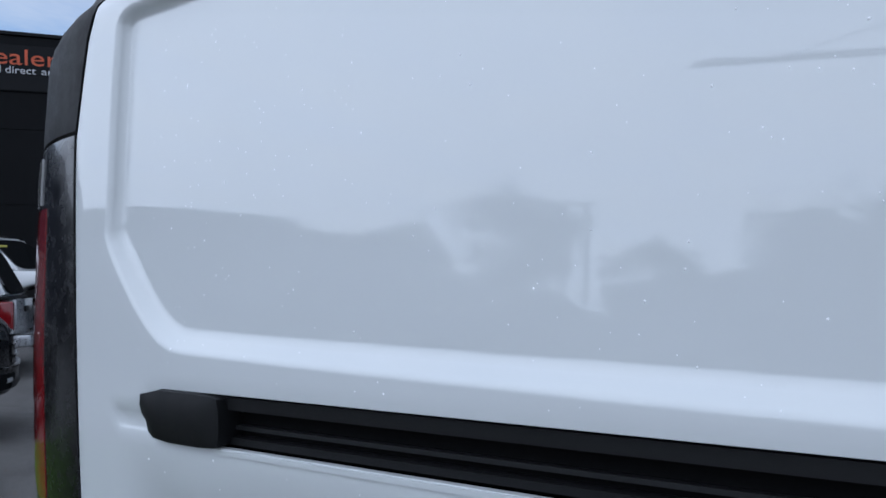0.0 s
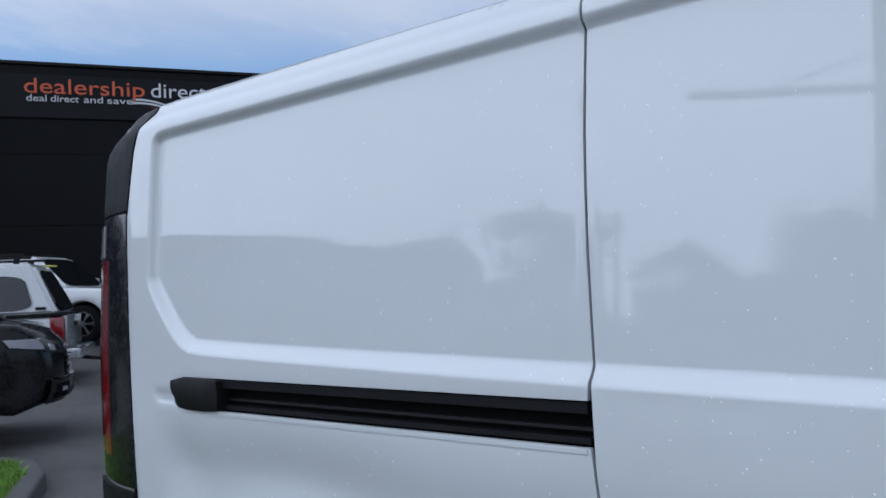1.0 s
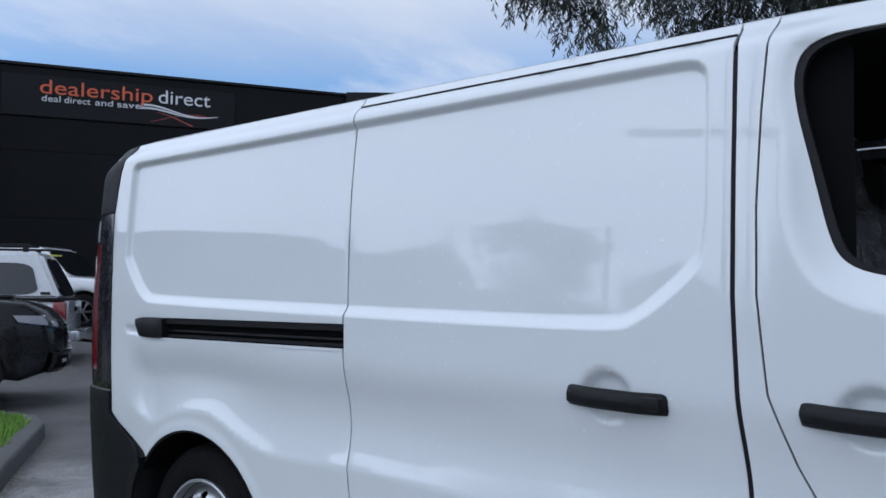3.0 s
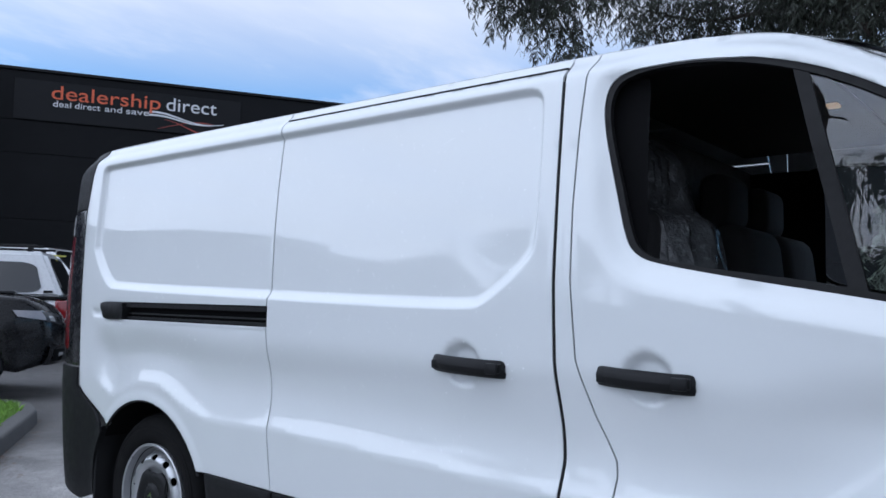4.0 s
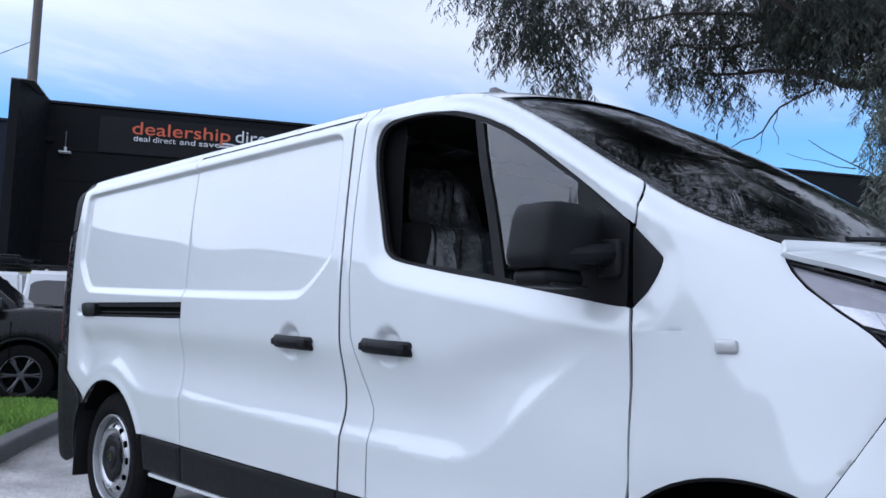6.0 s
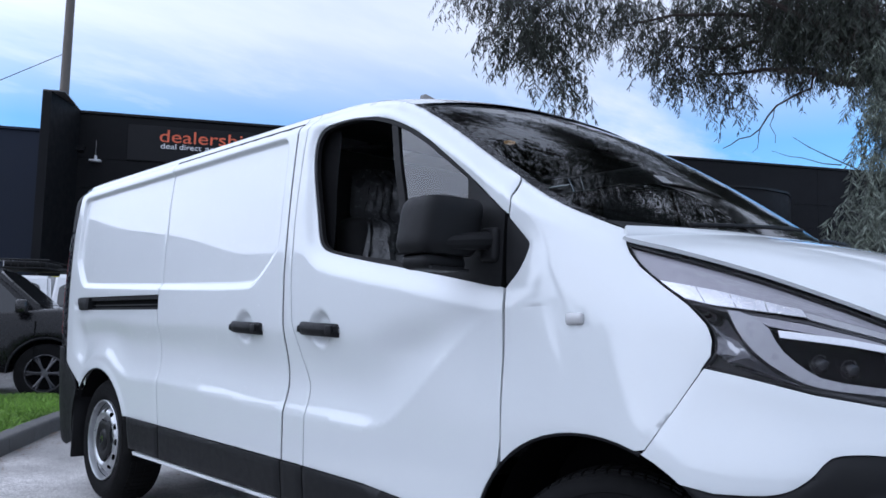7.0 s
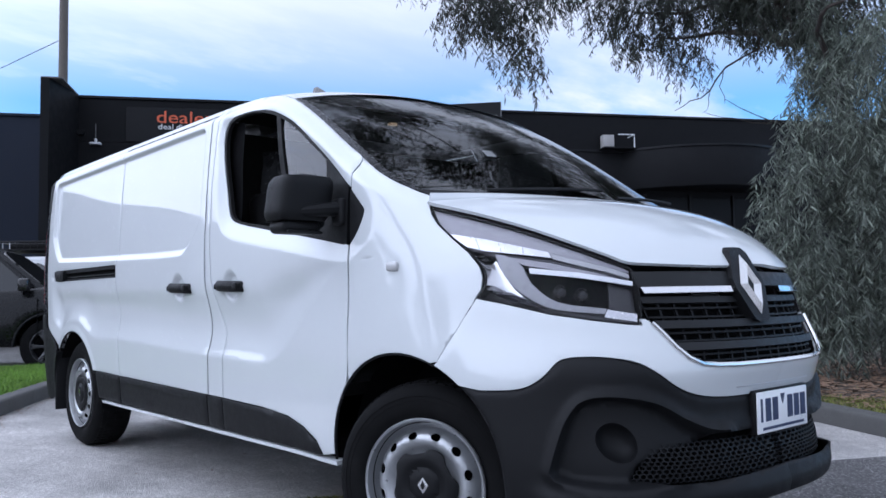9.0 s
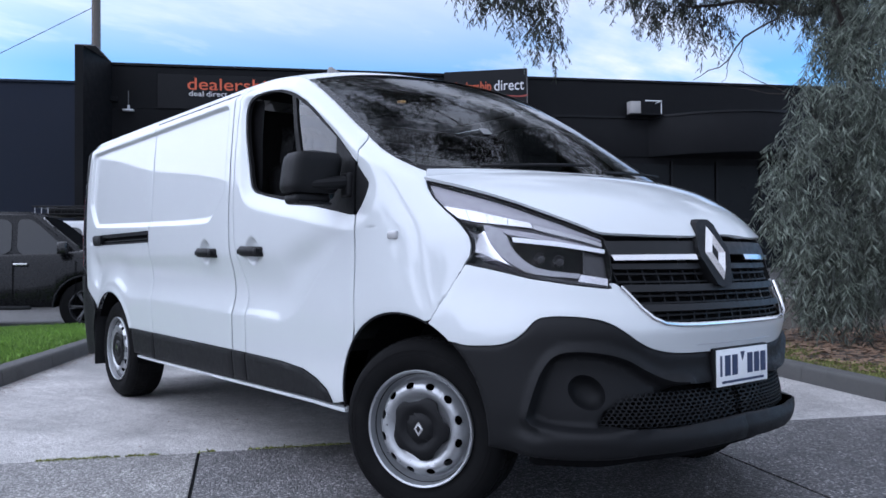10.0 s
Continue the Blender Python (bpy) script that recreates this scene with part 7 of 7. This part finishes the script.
def build_dark_ute(m):
    car = thing("pickup_truck", "glossy dark grey double-cab pickup parked behind the grass island", "pickup", m)
    r, half, sweep = .385, .95, .20
    outline = arched([(-4.15, .45), (-4.12, 1.10), (-2.4, 1.14), (-.35, 1.20), (.10, 1.235), (.42, 1.22), (.70, 1.19), (.92, 1.10), (1.02, 1.0), (1.07, .86), (1.08, .66), (1.04, .46), (.62, .36)], (0, -3.2), r)
    body = hull(outline, half, DARK_PAINT, car, belt=.95, top=1.27, tuck=.10, front_in=sweep, wells=(0, -3.2))
    zs, xs = [.36, .46, .66, .86, 1.0, 1.10, 1.19, 1.24], [.90, 1.04, 1.08, 1.07, 1.02, .92, .70, .42]

    def face(f, z, out=0.0, back=0.0):
        """Place on the pickup's front: f across from -1 to 1, back metres behind the nose along the flank."""
        x = float(np.interp(z, zs, xs)) - back + out * (1 - .6 * abs(f) ** 3)
        y = f * half * (1 - .10 * min(1.0, max(0.0, z - .95) / .32) ** 1.5)
        y *= 1 - sweep * max(0.0, (x - .40) / .70) ** 2
        return (x - .16 * f ** 4 * float(smooth(.5, 1.08, x)), y + math.copysign(out * abs(f) ** 3, f), z)

    def patch(name, f0, f1, z0, z1, out, paint, parent, label="", n=12, slant=0.0):
        """A raised piece of the front between two stations and two heights."""
        rows = []
        for k in range(n + 1):
            f = f0 + (f1 - f0) * k / n
            a, b = z0 + slant * (k / n), z1 + slant * (k / n)
            rows.append([face(f, z, o) for z, o in ((a, -.02), (a + .006, out * .8), ((a + b) / 2, out), (b - .006, out * .8), (b, -.02))])
        return part(name, loft(rows), paint, parent, label, smooth=50)

    cab = glass_house((-2.10, .05, 1.10), (-1.85, -.78, 1.80), .88, .70, DARK_PAINT, car)
    patch("bumper", -1.0, 1.0, .43, .66, .055, DARK_PAINT, body, "painted front bumper", 24)
    patch("bumper_bar", -.72, .72, .47, .55, .075, GREY_TRIM, body, "", 16)
    patch("chrome_line", -.9, .9, .655, .675, .05, CHROME, body, "thin chrome line", 20)
    grille = patch("grille", -.60, .60, .68, .99, .012, GLOSS_BLACK, body, "black grille with chrome bars", 14)
    for z in (.73, .83, .93):
        patch("grille_bar", -.57, .57, z, z + .022, .035, CHROME, grille, "", 14)
    for s in (-1, 1):
        flip = (lambda q: q) if s < 0 else (lambda q: q[::-1])
        pane(cab, flip([(-.96, s * .875, 1.15), (-.20, s * .875, 1.15), (-.78, s * .735, 1.68), (-.98, s * .735, 1.68)]), .012)
        pane(cab, flip([(-1.95, s * .875, 1.15), (-1.04, s * .875, 1.15), (-1.06, s * .735, 1.68), (-1.80, s * .735, 1.68)]), .012)
        part("mirror", box(-.38, -.24, s * 1.10 if s < 0 else .92, -.92 if s < 0 else 1.10, 1.16, 1.34, .03, 3), GLOSS_BLACK, body)
        part("side_step", box(-2.6, -.75, min(s * .90, s * 1.0), max(s * .90, s * 1.0), .36, .42, .02), GREY_TRIM, body)
        for x in (-.80, -1.72):
            part("door_handle", box(x - .2, x, min(s * .93, s * .965), max(s * .93, s * .965), 1.0, 1.035, .01), CHROME, body)
        for x in (-.15, -1.0, -1.95):
            part("door_gap", box(x - .004, x + .004, min(s * .935, s * .9535), max(s * .935, s * .9535), .46, 1.06), VOID, body)
        lamp = patch("headlight", s * .62, s * 1.0, .885, 1.01, .014, LAMP_BACK, body, "dark headlight with chrome eyes", 12, .045)
        rows = [[face(s, z, .008, b) for z in (.95 + .10 * b, 1.0 + .06 * b, 1.055 + .02 * b)] for b in (0, .1, .2, .3, .42)]
        part("lamp_wing", loft(rows, .012), LAMP_SHADE, lamp, "grey lamp wing")
        patch("lamp_eye", s * .68, s * .80, .905, .985, .018, CHROME, lamp, "", 5, .01)
        patch("lamp_eye", s * .84, s * .94, .925, .995, .018, CLEAR_LENS, lamp, "", 5, .01)
        patch("lamp_brow", s * .62, s * 1.0, 1.006, 1.02, .014, CHROME, lamp, "", 10, .045)
        patch("fog_recess", s * .62, s * .92, .47, .62, .060, VOID, body, "", 8)
        patch("fog_lamp", s * .70, s * .82, .52, .58, .068, CLEAR_LENS, body, "", 5)
        part("arch_flare", tube([((r + .075) * math.cos(a), s * .945, r + (r + .075) * math.sin(a)) for a in [math.pi * k / 16 for k in range(17)]], .018, 8), BLACK_TRIM, body)
        for x in (0, -3.2):
            road_wheel(car, x, s * .92, r, s)
    pane(cab, [(-.02, -.80, 1.16), (-.02, .80, 1.16), (-.70, .66, 1.74), (-.70, -.66, 1.74)], .012, "windscreen")
    part("bonnet_scoop", box(.12, .50, -.34, .34, 1.23, 1.285, .025, 3), DARK_PAINT, body)
    for y in (-.6, .6):
        part("bonnet_gap", tube([(-.3, y * 1.05, 1.287), (.2, y, 1.278), (.6, y * .93, 1.228), (.85, y * .85, 1.155)], .004, 5), VOID, body)
    return car


def build_white_ute(m):
    """Seen from behind: white canopy, silver tub, red lamps, tow ball, roof bars."""
    car = thing("canopy_pickup", "white pickup with canopy, silver tub, red tail lamps and tow bar", "pickup", m)
    r = .38
    tub = hull(arched([(-1.15, .45), (-1.18, 1.06), (.4, 1.10), (1.15, 1.10), (3.2, 1.12), (3.9, 1.05), (4.15, .88), (4.18, .45), (3.75, .36)], (0, 3.1), r), .90, WHITE_FAR, car, belt=.9, top=1.15, tuck=.06, wells=(0, 3.1))
    gate = part("tailgate", box(-1.24, -1.17, -.74, .74, .62, 1.08, .02), SILVER, tub, "silver tailgate")
    part("gate_handle", box(-1.27, -1.24, -.12, .12, .90, .98, .01), GREY_TRIM, gate)
    cap = glass_house((-1.14, .75, 1.10), (-.80, .70, 1.86), .88, .70, WHITE_FAR, car, "canopy")
    cab = glass_house((.70, 2.85, 1.10), (.80, 2.05, 1.82), .88, .70, WHITE_FAR, car, "cabin")
    for s in (-1, 1):
        flip = (lambda q: q) if s < 0 else (lambda q: q[::-1])
        pane(cap, flip([(-.82, s * .865, 1.18), (.60, s * .865, 1.18), (.60, s * .74, 1.68), (-.68, s * .74, 1.68)]), .014)
        pane(cab, flip([(.90, s * .865, 1.16), (1.65, s * .865, 1.16), (1.65, s * .735, 1.68), (.95, s * .735, 1.68)]), .014)
        pane(cab, flip([(1.75, s * .865, 1.16), (2.55, s * .865, 1.16), (2.05, s * .735, 1.68), (1.75, s * .735, 1.68)]), .014)
        lamp = part("tail_lamp", box(-1.22, -1.02, min(s * .74, s * .905), max(s * .74, s * .905), .64, 1.06, .03, 3), RED_LENS, tub, "red tail lamp")
        part("badge", box(-.98, -.84, min(s * .865, s * .88), max(s * .865, s * .88), 1.18, 1.22), GREY_TRIM, cap)
        part("mirror", box(2.45, 2.60, min(s * .92, s * 1.10), max(s * .92, s * 1.10), 1.16, 1.36, .03, 3), GLOSS_BLACK, tub)
        for x in (0, 3.1):
            road_wheel(car, x, s * .87, r, s)
        part("roof_bar", box(-.75, .70, s * .55 - .03, s * .55 + .03, 1.93, 1.97, .012), SEAL, cap)
        for x in (-.55, .5):
            part("bar_foot", box(x - .04, x + .04, s * .55 - .04, s * .55 + .04, 1.84, 1.94, .012), SEAL, cap)
    pane(cap, [(-1.13, .74, 1.16), (-1.13, -.74, 1.16), (-.83, -.62, 1.76), (-.83, .62, 1.76)], .02, "rear_window")
    part("canopy_seal", box(-1.16, .76, -.90, .90, 1.085, 1.125, .01), SEAL, cap)
    step = part("rear_bumper", box(-1.42, -1.20, -.84, .84, .44, .60, .03, 3), SILVER, tub, "silver step bumper")
    part("step_edge", box(-1.43, -1.22, .35, .80, .60, .615), CHROME, step)
    part("tow_bar", tube([(-1.3, 0, .42), (-1.58, 0, .38), (-1.62, 0, .44)], .028, 8), SEAL, step)
    part("tow_ball", lathe([(0, .50), (.02, .498), (.032, .48), (.03, .455), (.016, .435)], 14, "z"), GREY_TRIM, step).location = (-1.62, 0, 0)
    # load basket over the cab
    rack = part("roof_basket", box(.85, 2.0, -.62, .62, 1.95, 1.98, .01), SEAL, cab)
    for k in range(9):
        part("basket_bar", tube([(.9 + k * .13, -.60, 1.98), (.9 + k * .13, -.60, 2.12), (.9 + k * .13, .60, 2.12), (.9 + k * .13, .60, 1.98)], .010, 5), SILVER if k > 5 else SEAL, rack)
    for y in (-.6, .6):
        part("basket_rail", tube([(.86, y, 2.12), (2.0, y, 2.12)], .018, 6), SEAL, rack)
    part("load_bag", box(.95, 1.75, -.52, .52, 1.985, 2.10, .04, 3), SEAL, rack, "black bag tied in the basket")
    part("strap", tube([(-.9, -.72, 1.86), (.6, -.74, 1.92), (2.3, -.76, 1.80)], .016, 6), YELLOW, rack, "yellow load strap")
    return car


def build_suv(m):
    car = thing("suv", "white four-wheel-drive wagon parked in front of the showroom", "car", m)
    r = .385
    body = hull(arched([(-3.75, .45), (-3.78, 1.05), (-2.6, 1.14), (-.3, 1.13), (.45, 1.08), (.75, .98), (.92, .82), (.95, .45), (.6, .36)], (0, -2.75), r), .92, WHITE_FAR, car, belt=.95, top=1.15, tuck=.07, front_in=.15, wells=(0, -2.75))
    cabin = glass_house((-3.70, -.30, 1.10), (-3.35, -1.05, 1.80), .87, .68, WHITE_FAR, car)
    for s in (-1, 1):
        flip = (lambda q: q) if s < 0 else (lambda q: q[::-1])
        pane(cabin, flip([(-1.35, s * .86, 1.15), (-.55, s * .86, 1.15), (-1.08, s * .725, 1.66), (-1.35, s * .725, 1.66)]), .014)
        pane(cabin, flip([(-2.4, s * .86, 1.15), (-1.45, s * .86, 1.15), (-1.45, s * .725, 1.66), (-2.35, s * .725, 1.66)]), .014)
        pane(cabin, flip([(-3.4, s * .86, 1.15), (-2.5, s * .86, 1.15), (-2.45, s * .725, 1.66), (-3.2, s * .725, 1.66)]), .014)
        part("headlight", box(.40, .86, min(s * .56, s * .885), max(s * .56, s * .885), .84, .97, .03, 3), CLEAR_LENS, body, "slim clear headlight")
        part("mirror", box(-.72, -.58, min(s * .90, s * 1.08), max(s * .90, s * 1.08), 1.16, 1.34, .03, 3), WHITE_FAR, body)
        part("roof_rail", tube([(-3.0, s * .62, 1.80), (-2.9, s * .62, 1.86), (-1.4, s * .62, 1.86), (-1.3, s * .62, 1.80)], .02, 6), SEAL, cabin)
        for x in (0, -2.75):
            road_wheel(car, x, s * .89, r, s)
    pane(cabin, [(-.36, -.78, 1.16), (-.36, .78, 1.16), (-.98, .64, 1.74), (-.98, -.64, 1.74)], .014, "windscreen")
    grille = part("grille", box(.86, .965, -.50, .50, .62, .92, .02), GLOSS_BLACK, body)
    part("grille_bar", box(.95, .98, -.48, .48, .80, .84, .006), CHROME, grille)
    return car


build_dark_ute(pose(-10.97, 1.19, rise(-10.97, 1.19) - .06, 0, 0, 63))
build_white_ute(pose(-15.15, 3.27, rise(-15.15, 3.27) - .10, 0, 0, 235))
build_suv(pose(-18.41, 6.97, rise(-18.4, 6.9), 0, 0, 35))
build_suv(pose(-14.5, -34, 0, 0, 0, 15))
